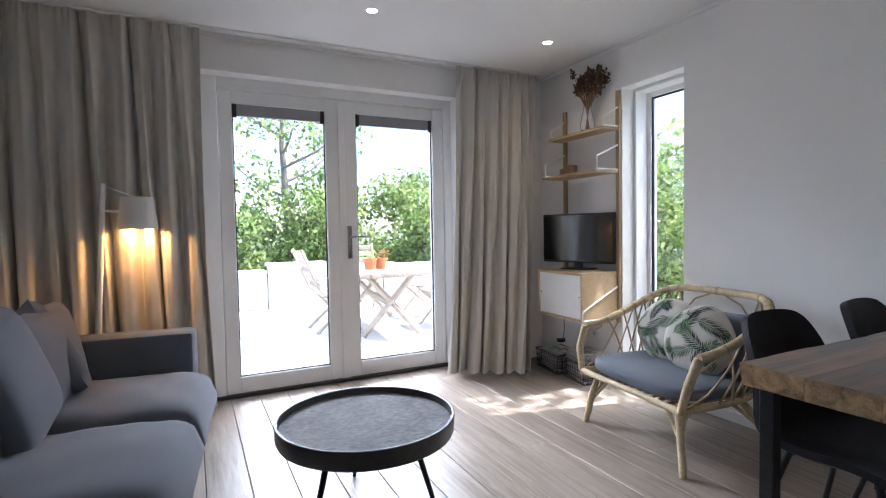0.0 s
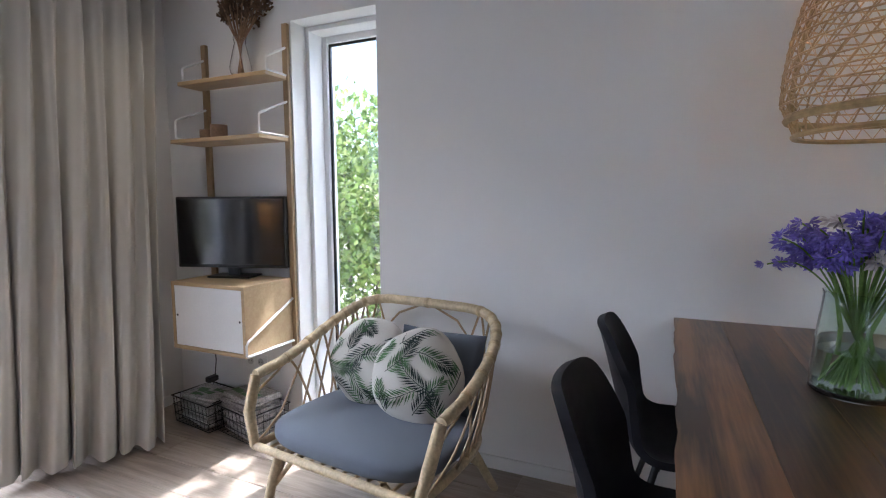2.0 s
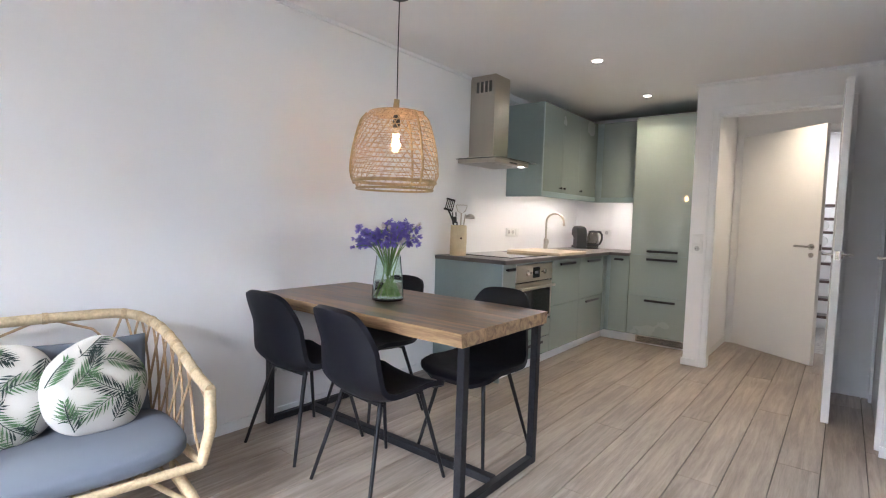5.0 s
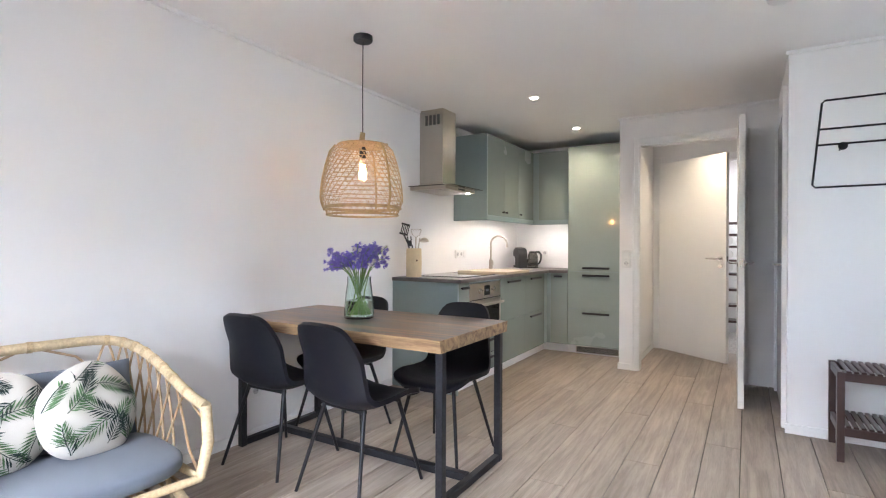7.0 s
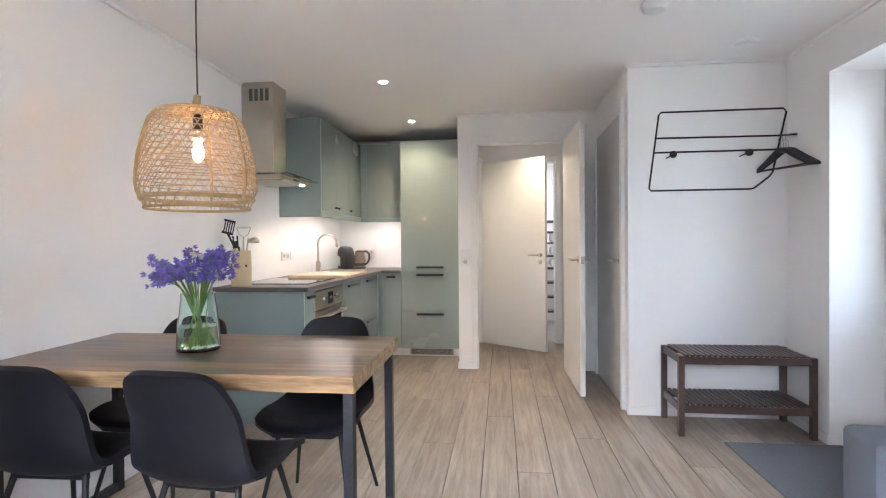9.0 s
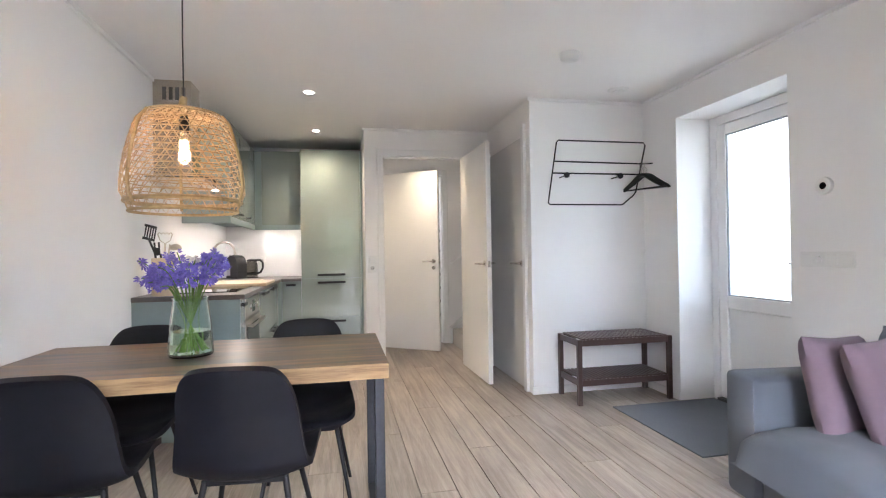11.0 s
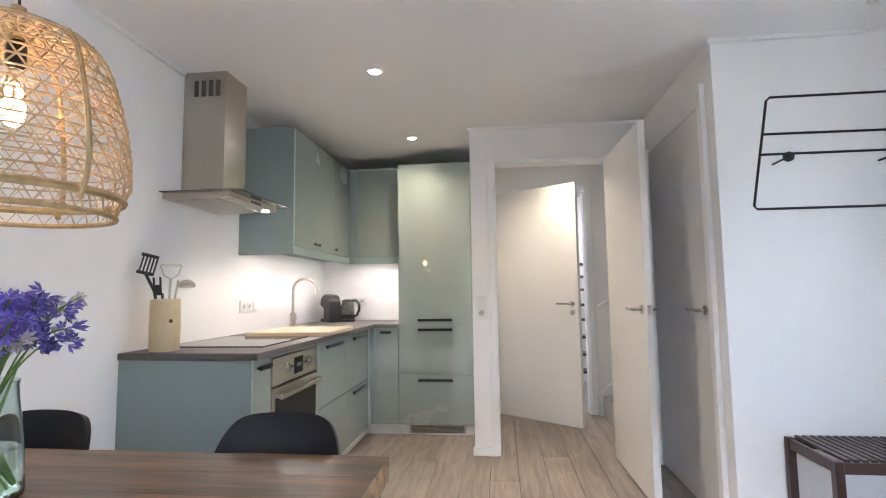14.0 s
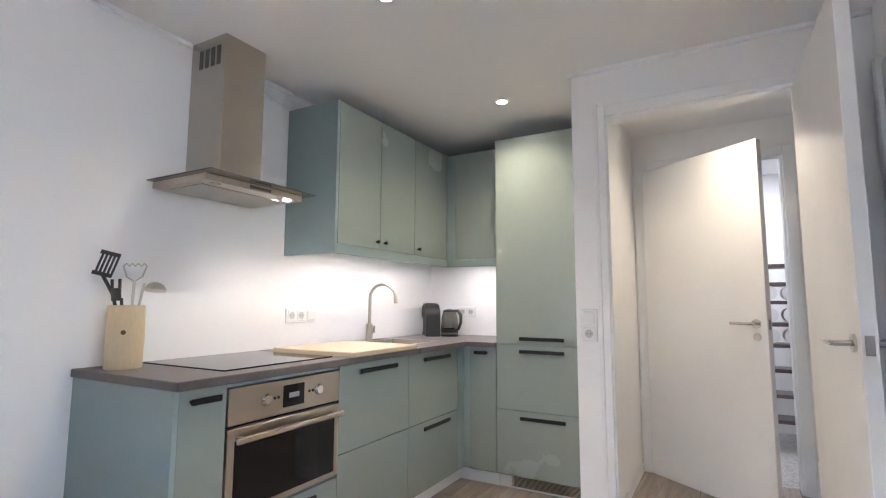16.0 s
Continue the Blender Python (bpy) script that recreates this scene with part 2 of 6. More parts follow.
PETALW = material("white_petal", (0.6, 0.56, 0.55), 0.6, vary=0.1, scale=40, bump=0.05)
DRIED = material("dried_flower", (0.10, 0.06, 0.035), 0.9, vary=0.5, scale=40, bump=0.2)
DRIEDS = material("dried_stalk", (0.28, 0.17, 0.10), 0.9, vary=0.3, scale=40, bump=0.1)
BULB = glow("bulb_filament", (1.0, 0.60, 0.24), 13.0)
SPOT = glow("spot_lens", (1.0, 0.90, 0.76), 9.0)
LED = glow("led_strip", (1.0, 0.84, 0.68), 1.2)
PAPER = material("newspaper", (0.31, 0.295, 0.28), 0.9, vary=0.55, scale=40, fine=160, bump=0.05, random_tint=0.3)
INK = material("newspaper_ink", (0.06, 0.055, 0.06), 0.9, vary=0.4, scale=60, bump=0.0)
BLUEP = material("magazine_blue", (0.06, 0.10, 0.22), 0.6, vary=0.3, scale=40, bump=0.0)
GREENP = material("magazine_green", (0.08, 0.16, 0.07), 0.6, vary=0.3, scale=40, bump=0.0)
RED = material("magazine_red", (0.30, 0.05, 0.05), 0.6, vary=0.3, scale=40, bump=0.0)
TERRA = material("terracotta", (0.48, 0.19, 0.09), 0.85, vary=0.15, scale=20, bump=0.1)
DECK = wood("weathered_deck", (0.54, 0.52, 0.49), (0.40, 0.38, 0.355), 0.8, "X", 3.0, 0.12, 0.15)
TEAK = wood("weathered_teak", (0.52, 0.45, 0.37), (0.36, 0.30, 0.24), 0.8, "X", 4.0, 0.1, 0.1)
STONEW = material("whitewashed_board", (0.55, 0.55, 0.54), 0.85, vary=0.2, scale=4, fine=60, bump=0.15, random_tint=0.08)
BARK = material("bark", (0.23, 0.20, 0.17), 0.95, vary=0.4, scale=9, fine=50, bump=0.5, stretch=(3, 3, 0.7))
SOIL = material("ground_soil", (0.17, 0.17, 0.10), 0.95, vary=0.4, scale=3, fine=40, bump=0.3)
LEAVES = [material("leaf_green_a", (0.28, 0.38, 0.11), 0.5, vary=0.35, scale=2, fine=12, bump=0.0),
          material("leaf_green_b", (0.42, 0.50, 0.18), 0.5, vary=0.35, scale=2, fine=12, bump=0.0),
          material("leaf_green_c", (0.24, 0.34, 0.11), 0.5, vary=0.35, scale=2, fine=12, bump=0.0),
          material("leaf_green_dark", (0.13, 0.19, 0.065), 0.5, vary=0.35, scale=2, fine=12, bump=0.0)]
for lm in LEAVES:                       # leaves let light through
    nt = lm.node_tree
    b = nt.nodes["Principled BSDF"]
    thin, blend = nt.nodes.new("ShaderNodeBsdfTranslucent"), nt.nodes.new("ShaderNodeMixShader")
    nt.links.new(b.inputs["Base Color"].links[0].from_socket, thin.inputs["Color"])
    blend.inputs[0].default_value = 0.5
    nt.links.new(b.outputs[0], blend.inputs[1])
    nt.links.new(thin.outputs[0], blend.inputs[2])
    nt.links.new(blend.outputs[0], nt.nodes["Material Output"].inputs["Surface"])
GREEN.node_tree.nodes["Principled BSDF"].inputs["Coat IOR"].default_value = 1.7
TABLE.node_tree.nodes["Principled BSDF"].inputs["Coat Weight"].default_value = 0.22
TABLE.node_tree.nodes["Principled BSDF"].inputs["Coat Roughness"].default_value = 0.18
BLACKG.node_tree.nodes["Principled BSDF"].inputs["Specular IOR Level"].default_value = 0.3
TVGLASS.node_tree.nodes["Principled BSDF"].inputs["Specular IOR Level"].default_value = 0.9
HOODSTEEL.node_tree.nodes["Principled BSDF"].inputs["Anisotropic"].default_value = 0.85
HOODSTEEL.node_tree.nodes["Principled BSDF"].inputs["Anisotropic Rotation"].default_value = 0.25
LEATHER.node_tree.nodes["Principled BSDF"].inputs["Specular IOR Level"].default_value = 0.26
SHADE = material("white_lamp_shade", (0.72, 0.71, 0.70), 0.8, vary=0.03, fine=300, bump=0.1)
CLAY = material("brown_clay", (0.26, 0.17, 0.11), 0.8, vary=0.2, scale=20, bump=0.1)
TOWEL = weave("white_towel", (0.66, 0.65, 0.63), (0.74, 0.73, 0.71), 300, 1.0, 0.5)
TILEF = material("patterned_tile", (0.45, 0.43, 0.40), 0.5, vary=0.4, scale=25, fine=60, bump=0.05)


# ---- mesh building ----
class Mesh:
    """Gathers faces of one part."""

    def __init__(self):
        self.v, self.f = [], []

    def add(self, verts, faces):
        n = len(self.v)
        self.v += [tuple(p) for p in verts]
        self.f += [tuple(i + n for i in f) for f in faces]
        return self

    def box(self, x0, x1, y0, y1, z0, z1, r=0.0):
        if r <= 0:
            v = [(x, y, z) for z in (z0, z1) for y in (y0, y1) for x in (x0, x1)]
            return self.add(v, [(0, 2, 3, 1), (4, 5, 7, 6), (0, 1, 5, 4), (2, 6, 7, 3), (0, 4, 6, 2), (1, 3, 7, 5)])
        r = min(r, (x1 - x0) / 2.01, (y1 - y0) / 2.01, (z1 - z0) / 2.01)
        bm = bmesh.new()
        bmesh.ops.create_cube(bm, size=1.0)
        for v in bm.verts:
            v.co = ((x0 + x1) / 2 + v.co.x * (x1 - x0), (y0 + y1) / 2 + v.co.y * (y1 - y0), (z0 + z1) / 2 + v.co.z * (z1 - z0))
        bmesh.ops.bevel(bm, geom=bm.edges[:], offset=r, segments=2 if r > 0.004 else 1, affect="EDGES", profile=0.5)
        bm.verts.index_update()
        self.add([v.co[:] for v in bm.verts], [[v.index for v in f.verts] for f in bm.faces])
        bm.free()
        return self

    def turned(self, m):
        """All so far, moved by the matrix m."""
        self.v = [tuple(m @ Vector(p)) for p in self.v]
        return self

    def tube(self, pts, r, n=8, closed=False, flat=1.0, caps=True):
        """A round (or, by flat, oval) rod along points; r may be a list."""
        pts = [Vector(p) for p in pts]
        k = len(pts)
        rs = r if isinstance(r, (list, tuple)) else [r] * k
        up = None
        verts, faces = [], []
        for i, p in enumerate(pts):
            a, b = (pts[(i - 1) % k], pts[(i + 1) % k]) if closed else (pts[max(i - 1, 0)], pts[min(i + 1, k - 1)])
            d = (b - a).normalized()
            if up is None:
                up = Vector((0, 0, 1)) if abs(d.z) < 0.9 else Vector((1, 0, 0))
            side = d.cross(up).normalized()
            up = side.cross(d).normalized()
            for j in range(n):
                w = 2 * math.pi * j / n
                verts.append(p + rs[i] * (math.cos(w) * side + flat * math.sin(w) * up))
        for i in range(k if closed else k - 1):
            for j in range(n):
                a, b = i * n + j, i * n + (j + 1) % n
                c, d2 = ((i + 1) % k) * n + (j + 1) % n, ((i + 1) % k) * n + j
                faces.append((a, d2, c, b))
        if caps and not closed:
            faces += [tuple(range(n)), tuple(reversed(range((k - 1) * n, k * n)))]
        return self.add(verts, faces)

    def lathe(self, profile, n=32, cx=0.0, cy=0.0, cap=True):
        """A turned body: (radius, height) pairs from below upward."""
        verts = [(cx + r * math.cos(2 * math.pi * j / n), cy + r * math.sin(2 * math.pi * j / n), z) for r, z in profile for j in range(n)]
        faces = [(i * n + j, i * n + (j + 1) % n, (i + 1) * n + (j + 1) % n, (i + 1) * n + j) for i in range(len(profile) - 1) for j in range(n)]
        if cap:
            faces += [tuple(reversed(range(n))), tuple(range((len(profile) - 1) * n, len(profile) * n))]
        return self.add(verts, faces)

    def sheet(self, fn, nu, nv, thick=0.0, wrap=False):
        """A grid of points fn(u, v), u and v from 0 to 1, given thickness along its normals."""
        g = [[Vector(fn(i / nu, j / nv)) for j in range(nv + 1)] for i in range(nu + 1)]
        w = nv + 1
        top = [p for row in g for p in row]
        quads = [(i * w + j, (i + 1) * w + j, (i + 1) * w + j + 1, i * w + j + 1) for i in range(nu) for j in range(nv)]
        if not thick:
            return self.add(top, quads)
        low = []
        for i in range(nu + 1):
            for j in range(nv + 1):
                du = g[min(i + 1, nu)][j] - g[max(i - 1, 0)][j]
                dv = g[i][min(j + 1, nv)] - g[i][max(j - 1, 0)]
                nrm = du.cross(dv)
                nrm = nrm.normalized() if nrm.length > 1e-9 else Vector((0, 0, 1))
                low.append(g[i][j] - thick * nrm)
        k = len(top)
        faces = list(quads) + [tuple(k + q for q in reversed(f)) for f in quads]
        rim = [i * w for i in range(nu + 1)] + [nu * w + j for j in range(1, w)] + [i * w + nv for i in range(nu - 1, -1, -1)] + [j for j in range(nv - 1, 0, -1)]
        for a, b in zip(rim, rim[1:] + rim[:1]):
            faces.append((b, a, a + k, b + k))
        return self.add(top + low, faces)

    def pillow(self, w, h, d, round_=2.6, n=20, edge=0.25):
        """A stuffed cushion in the xz plane, thickness along y."""
        verts, faces = [], []
        for s in (1, -1):
            base = len(verts)
            for i in range(n + 1):
                for j in range(n + 1):
                    u, v = 2 * i / n - 1, 2 * j / n - 1
                    a = max(0.0, 1 - abs(u) ** round_) * max(0.0, 1 - abs(v) ** round_)
                    pull = 1 - 0.05 * (1 - abs(u)) * abs(v) ** 3
                    pull2 = 1 - 0.05 * (1 - abs(v)) * abs(u) ** 3
                    verts.append((u * w / 2 * pull2, s * d / 2 * a ** edge if a else 0, v * h / 2 * pull))
            for i in range(n):
                for j in range(n):
                    q = (base + i * (n + 1) + j, base + (i + 1) * (n + 1) + j, base + (i + 1) * (n + 1) + j + 1, base + i * (n + 1) + j + 1)
                    faces.append(q if s < 0 else tuple(reversed(q)))
        return self.add(verts, faces)


def mesh_of(name, m, mat, smooth=False, weld=False):
    me = bpy.data.meshes.new(name)
    me.from_pydata(m.v, [], m.f)
    if weld:
        bm = bmesh.new()
        bm.from_mesh(me)
        bmesh.ops.remove_doubles(bm, verts=bm.verts[:], dist=1e-4)
        bm.to_mesh(me)
        bm.free()
    for mm in (mat if isinstance(mat, (list, tuple)) else [mat]):
        me.materials.append(mm)
    if smooth:
        me.polygons.foreach_set("use_smooth", [True] * len(me.polygons))
        me.set_sharp_from_angle(angle=radians(45))
    me.update()
    return me


def part(name, m, mat, parent, label="", smooth=False, weld=False):
    ob = new(name, mesh_of(name, m, mat, smooth, weld))
    ob.parent = parent
    return tagged(ob, label)


def thing(name, label, category, at=(0, 0, 0), turn=0.0, group=""):
    ob = new(name)
    ob.empty_display_size = 0.05
    ob.matrix_world = pose(*at, 0, 0, turn)
    return tagged(ob, label, category, group)


def structure(name, m, mat, label="", category="", smooth=False):
    return tagged(new(name, mesh_of(name, m, mat, smooth)), label or name.replace("_", " "), category or name.split("_")[0], "", "structure")


# ---- the shell of the rooms ----
XE, XW, YN, CEI = 2.75, -1.07, 3.33, 2.41
YS, YD, YH = -3.65, -2.57, -3.85         # kitchen wall, doorway wall, far hall wall

m = Mesh()
m.box(XE, 3.05, -5.6, 1.91, -0.1, 2.7).box(XE, 3.05, 2.41, 3.65, -0.1, 2.7).box(XE, 3.05, 1.91, 2.41, 2.11, 2.7).box(XE, 3.05, 1.91, 2.41, -0.1, 0.035)
structure("wall_east", m, WALL, "long off-white plastered wall with a narrow window", "wall")
m = Mesh()
m.box(-1.45, 0.086, YN, 3.65, -0.1, 2.7).box(1.921, XE, YN, 3.65, -0.1, 2.7).box(0.086, 1.921, YN, 3.65, 2.175, 2.7)
structure("wall_north", m, WALL, "off-white wall round the French doors", "wall")
m = Mesh()
m.box(-1.45, XW, 0.03, YN, -0.1, 2.7).box(-1.45, XW, -1.50, -0.955, -0.1, 2.7).box(-1.45, XW, -0.955, 0.03, 2.17, 2.7)
structure("wall_west", m, WALL, "off-white wall with the front door in a deep reveal", "wall")
m = Mesh()
m.box(1.23, XE, YS - 0.15, YS, -0.1, 2.7)
structure("wall_south", m, WALL, "white kitchen wall behind the cabinets", "wall")
m = Mesh()
m.box(XW, -0.045, -1.50, -1.385, -0.1, 2.5)
structure("wall_closet_north", m, WALL, "white wall of the built-in closet", "wall")
m = Mesh()
m.box(-0.16, -0.045, -1.53, -1.50, -0.1, 2.5).box(-0.16, -0.045, YD, -2.46, -0.1, 2.5).box(-0.16, -0.045, -2.46, -1.53, 2.14, 2.5)
structure("wall_closet_east", m, WALL, "white closet wall with a flush door", "wall")
m = Mesh()
m.box(-0.16, 0.195, YD - 0.11, YD, -0.1, 2.5).box(1.075, 1.23, YD - 0.11, YD, -0.1, 2.5).box(0.195, 1.075, YD - 0.11, YD, 2.15, 2.5)
m.box(1.12, 1.23, -5.6, YD - 0.11, -0.1, 2.5)
structure("wall_hall", m, WALL, "white wall with the doorway to the hall", "wall")
m = Mesh()
m.box(1.045, 1.12, YH - 0.11, YH, -0.1, 2.5).box(-2.6, 0.17, YH - 0.11, YH, -0.1, 2.5).box(0.17, 1.045, YH - 0.11, YH, 2.15, 2.5)
structure("wall_hall_south", m, WALL, "white hall wall with the bathroom doorway", "wall")
m = Mesh()
m.box(-2.75, -2.6, -5.6, -1.5, -0.1, 2.7).box(-2.6, 1.12, -5.75, -5.6, -0.1, 2.7).box(-2.6, -1.45, -1.5, -1.4, -0.1, 2.7).box(-1.45, -0.16, -2.69, -2.60, -0.1, 2.5)
structure("wall_hall_far", m, WALL, "plain white walls of hall and bathroom", "wall")
m = Mesh().box(-2.75, 3.05, -5.75, 3.65, CEI, CEI + 0.2)
structure("ceiling", m, CEIL, "matt off-white plasterboard ceiling", "ceiling")
m = Mesh().box(-2.75, 3.05, -5.75, 3.65, -0.14, -0.012)
floor = structure("floor", m, JOINT, "grey-brown oak laminate floor of long planks", "floor")

# crown strip under the ceiling and baseboards
m = Mesh()
m.box(XE - 0.018, XE, -1.36, YN, CEI - 0.022, CEI).box(XE - 0.018, XE, -2.0, -1.61, CEI - 0.022, CEI).box(-0.045, 1.245, YD, YD + 0.018, CEI - 0.022, CEI)
m.box(XW, -0.03, -1.385, -1.367, CEI - 0.022, CEI).box(XW, XE - 0.018, YN - 0.018, YN, CEI - 0.022, CEI).box(XW, XW + 0.018, -1.367, YN - 0.018, CEI - 0.022, CEI)
structure("trim_ceiling", m, TRIM, "thin white ceiling strip", "trim")
m = Mesh()
m.box(XE - 0.012, XE, -0.95, 1.91, 0, 0.06, 0.002).box(XE - 0.012, XE, 2.41, YN, 0, 0.06, 0.002).box(XW, 0.085, YN - 0.012, YN, 0, 0.06, 0.002).box(1.90, XE - 0.012, YN - 0.012, YN, 0, 0.06, 0.002)
m.box(XW, XW + 0.012, 0.03, YN - 0.012, 0, 0.06, 0.002).box(XW, XW + 0.012, -1.373, -0.955, 0, 0.06, 0.002).box(XW + 0.012, -0.033, -1.385, -1.373, 0, 0.06, 0.002)
m.box(1.10, 1.242, YD, YD + 0.012, 0, 0.06, 0.002).box(1.108, 1.12, YH, YD - 0.11, 0, 0.06, 0.002)
structure("baseboard", m, TRIM, "low white baseboard", "baseboard")


# ---- French doors ----
def pane_of(name, m, mat, parent):
    ob = part(name, m, mat, parent)
    ob.visible_shadow = False
    return ob


french = structure("door_1", Mesh().box(0.085, 0.175, 3.35, 3.43, 0.03, 2.16, 0.004).box(1.81, 1.90, 3.35, 3.43, 0.03, 2.16, 0.004).box(0.175, 1.81, 3.35, 3.43, 2.075, 2.16, 0.004),
                   UPVC, "white double French doors with full-height glass, closed", "French doors")
french.matrix_world = Matrix.Translation((-0.003, 0.10, -0.033)) @ Matrix.Diagonal((1.029, 1.0, 1.029, 1.0))   # deep in the reveal
part("sill", Mesh().box(0.085, 1.90, 3.34, 3.50, 0.034, 0.060, 0.004), BLACKP, french, "black threshold strip")
for x0, x1, g0, g1 in ((0.178, 0.983, 0.265, 0.875), (0.987, 1.807, 1.10, 1.715)):
    m = Mesh()
    m.box(x0, g0, 3.365, 3.435, 0.035, 2.07, 0.006).box(g1, x1, 3.365, 3.435, 0.035, 2.07, 0.006)
    m.box(g0, g1, 3.366, 3.434, 0.035, 0.165, 0.004).box(g0, g1, 3.366, 3.434, 1.985, 2.07, 0.004)
    leaf = part("door_leaf", m, UPVC, french)
    pane_of("glass_pane", Mesh().box(g0 - 0.004, g1 + 0.004, 3.395, 3.401, 0.161, 1.989), PANE, leaf)
    m = Mesh()
    for a, b, c, d in ((g0, g0 + 0.008, 0.165, 1.985), (g1 - 0.008, g1, 0.165, 1.985), (g0 + 0.008, g1 - 0.008, 0.165, 0.173)):
        m.box(a, b, 3.383, 3.393, c, d)
    part("gasket", m, BLACKP, leaf, "black rubber seal")
    part("blind_box", Mesh().box(g0 + 0.03, g1 - 0.03, 3.372, 3.392, 1.905, 1.982, 0.004), material("blind_grey", (0.33, 0.33, 0.35), 0.5, vary=0.05, bump=0.0), leaf, "grey rolled-up pleated blind")
    m = Mesh()
    m.box(g0 + 0.002, g0 + 0.03, 3.37, 3.392, 1.895, 1.983, 0.003).box(g1 - 0.03, g1 - 0.002, 3.37, 3.392, 1.895, 1.983, 0.003)
    part("blind_end", m, BLACKP, leaf)
part("cover_strip", Mesh().box(0.962, 1.008, 3.352, 3.365, 0.04, 2.065, 0.004), UPVC, french)
m = Mesh().box(1.018, 1.052, 3.353, 3.365, 0.93, 1.17, 0.004)
plate = part("handle_plate", m, CHROME, french, "satin nickel handle plate")
m = Mesh().tube([(1.035, 3.355, 1.09), (1.035, 3.31, 1.09), (1.05, 3.305, 1.09), (1.17, 3.305, 1.088)], 0.009, 10)
part("lever", m, CHROME, plate, smooth=True)

# ---- narrow window in the long wall ----
win = structure("window_1", Mesh().box(2.97, 3.04, 1.912, 1.965, 0.036, 2.108, 0.004).box(2.97, 3.04, 2.355, 2.408, 0.036, 2.108, 0.004)
                .box(2.97, 3.04, 1.965, 2.355, 2.05, 2.108, 0.004).box(2.97, 3.04, 1.965, 2.355, 0.036, 0.085, 0.004), UPVC, "tall narrow white-framed window down to the floor", "window")
pane_of("glass_pane", Mesh().box(3.0, 3.006, 1.961, 2.359, 0.081, 2.054), PANE, win)
m = Mesh().box(2.985, 2.998, 1.965, 1.977, 0.085, 2.05).box(2.985, 2.998, 2.343, 2.355, 0.085, 2.05).box(2.985, 2.998, 1.977, 2.343, 2.038, 2.05).box(2.985, 2.998, 1.977, 2.343, 0.085, 0.097)
part("gasket", m, BLACKP, win, "dark glazing bead")
m = Mesh().box(2.86, 2.97, 2.385, 2.409, 0.036, 2.108, 0.003).box(2.86, 2.97, 1.911, 2.385, 2.085, 2.109, 0.003)
part("lining", m, UPVC, win)

# ---- front door ----
fd = structure("door_2", Mesh().box(-1.44, -1.36, -0.953, -0.885, 0, 2.168, 0.004).box(-1.44, -1.36, -0.04, 0.028, 0, 2.168, 0.004).box(-1.44, -1.36, -0.885, -0.04, 2.10, 2.168, 0.004),
               UPVC, "white front door with a frosted upper pane, closed", "front door")
m = Mesh().box(-1.425, -1.365, -0.882, -0.80, 0.03, 2.097, 0.005).box(-1.425, -1.365, -0.125, -0.043, 0.03, 2.097, 0.005)
m.box(-1.424, -1.366, -0.80, -0.125, 2.02, 2.097, 0.004).box(-1.424, -1.366, -0.80, -0.125, 0.71, 0.805, 0.004).box(-1.424, -1.366, -0.80, -0.125, 0.03, 0.12, 0.004)
leaf = part("door_leaf", m, UPVC, fd)
part("lower_panel", Mesh().box(-1.41, -1.38, -0.797, -0.128, 0.123, 0.707, 0.008), UPVC, leaf)
pane_of("frosted_pane", Mesh().box(-1.40, -1.392, -0.804, -0.121, 0.801, 2.024), FROST, leaf)
m = Mesh().box(-1.386, -1.374, -0.80, -0.79, 0.805, 2.02).box(-1.386, -1.374, -0.79, -0.125, 2.01, 2.02).box(-1.386, -1.374, -0.79, -0.125, 0.805, 0.815)
part("gasket", m, material("seal_grey", (0.25, 0.26, 0.27), 0.6), leaf)
m = Mesh().tube([(-1.365, -0.09, 1.06), (-1.325, -0.09, 1.06), (-1.32, -0.10, 1.06), (-1.32, -0.22, 1.06)], 0.009, 10)
part("lever", m, CHROME, leaf, "satin nickel lever", smooth=True)
part("sill", Mesh().box(-1.45, -1.33, -0.885, -0.04, 0.0, 0.026, 0.004), BLACKP, fd, "black threshold")


# ---- inner doors ----
def lever_set(parent, x, z, y0, s, way, key=False):
    """A rosette with a lever on the face y0, which looks towards s, the lever pointing towards way along x."""
    ros = part("rosette", Mesh().tube([(x, y0, z), (x, y0 + s * 0.009, z)], 0.026, 20), CHROME, parent, "satin nickel rosette", smooth=True)
    part("lever", Mesh().tube([(x, y0 + s * 0.008, z), (x, y0 + s * 0.048, z), (x + way * 0.012, y0 + s * 0.054, z), (x + way * 0.125, y0 + s * 0.054, z)], 0.009, 10), CHROME, ros, smooth=True)
    if key:
        part("key_rosette", Mesh().tube([(x, y0, z - 0.075), (x, y0 + s * 0.008, z - 0.075)], 0.022, 20), CHROME, parent, smooth=True)


def door_leaf(name, label, hinge, turn, width=0.85, mirrored=1, key=False):
    """A smooth flush leaf 4 cm thick, from its hinge along local +x."""
    d = tagged(new(name), label, "door", "", "structure")
    d.matrix_world = pose(*hinge, 0, 0, turn)
    part("leaf", Mesh().box(0, width, -0.02, 0.02, 0.012, 2.127, 0.002), DOORW, d)
    lever_set(d, width - 0.06, 1.06, -0.02, -1, -1, key)
    lever_set(d, width - 0.06, 1.06, 0.02, 1, -1, key)
    part("lock_plate", Mesh().box(width, width + 0.0015, -0.011, 0.011, 1.03, 1.085), CHROME, d)
    for z in (0.22, 1.05, 1.9):
        part("hinge", Mesh().tube([(-0.004, mirrored * 0.024, z - 0.045), (-0.004, mirrored * 0.024, z + 0.045)], 0.008, 10), CHROME, d, smooth=True)
    return d


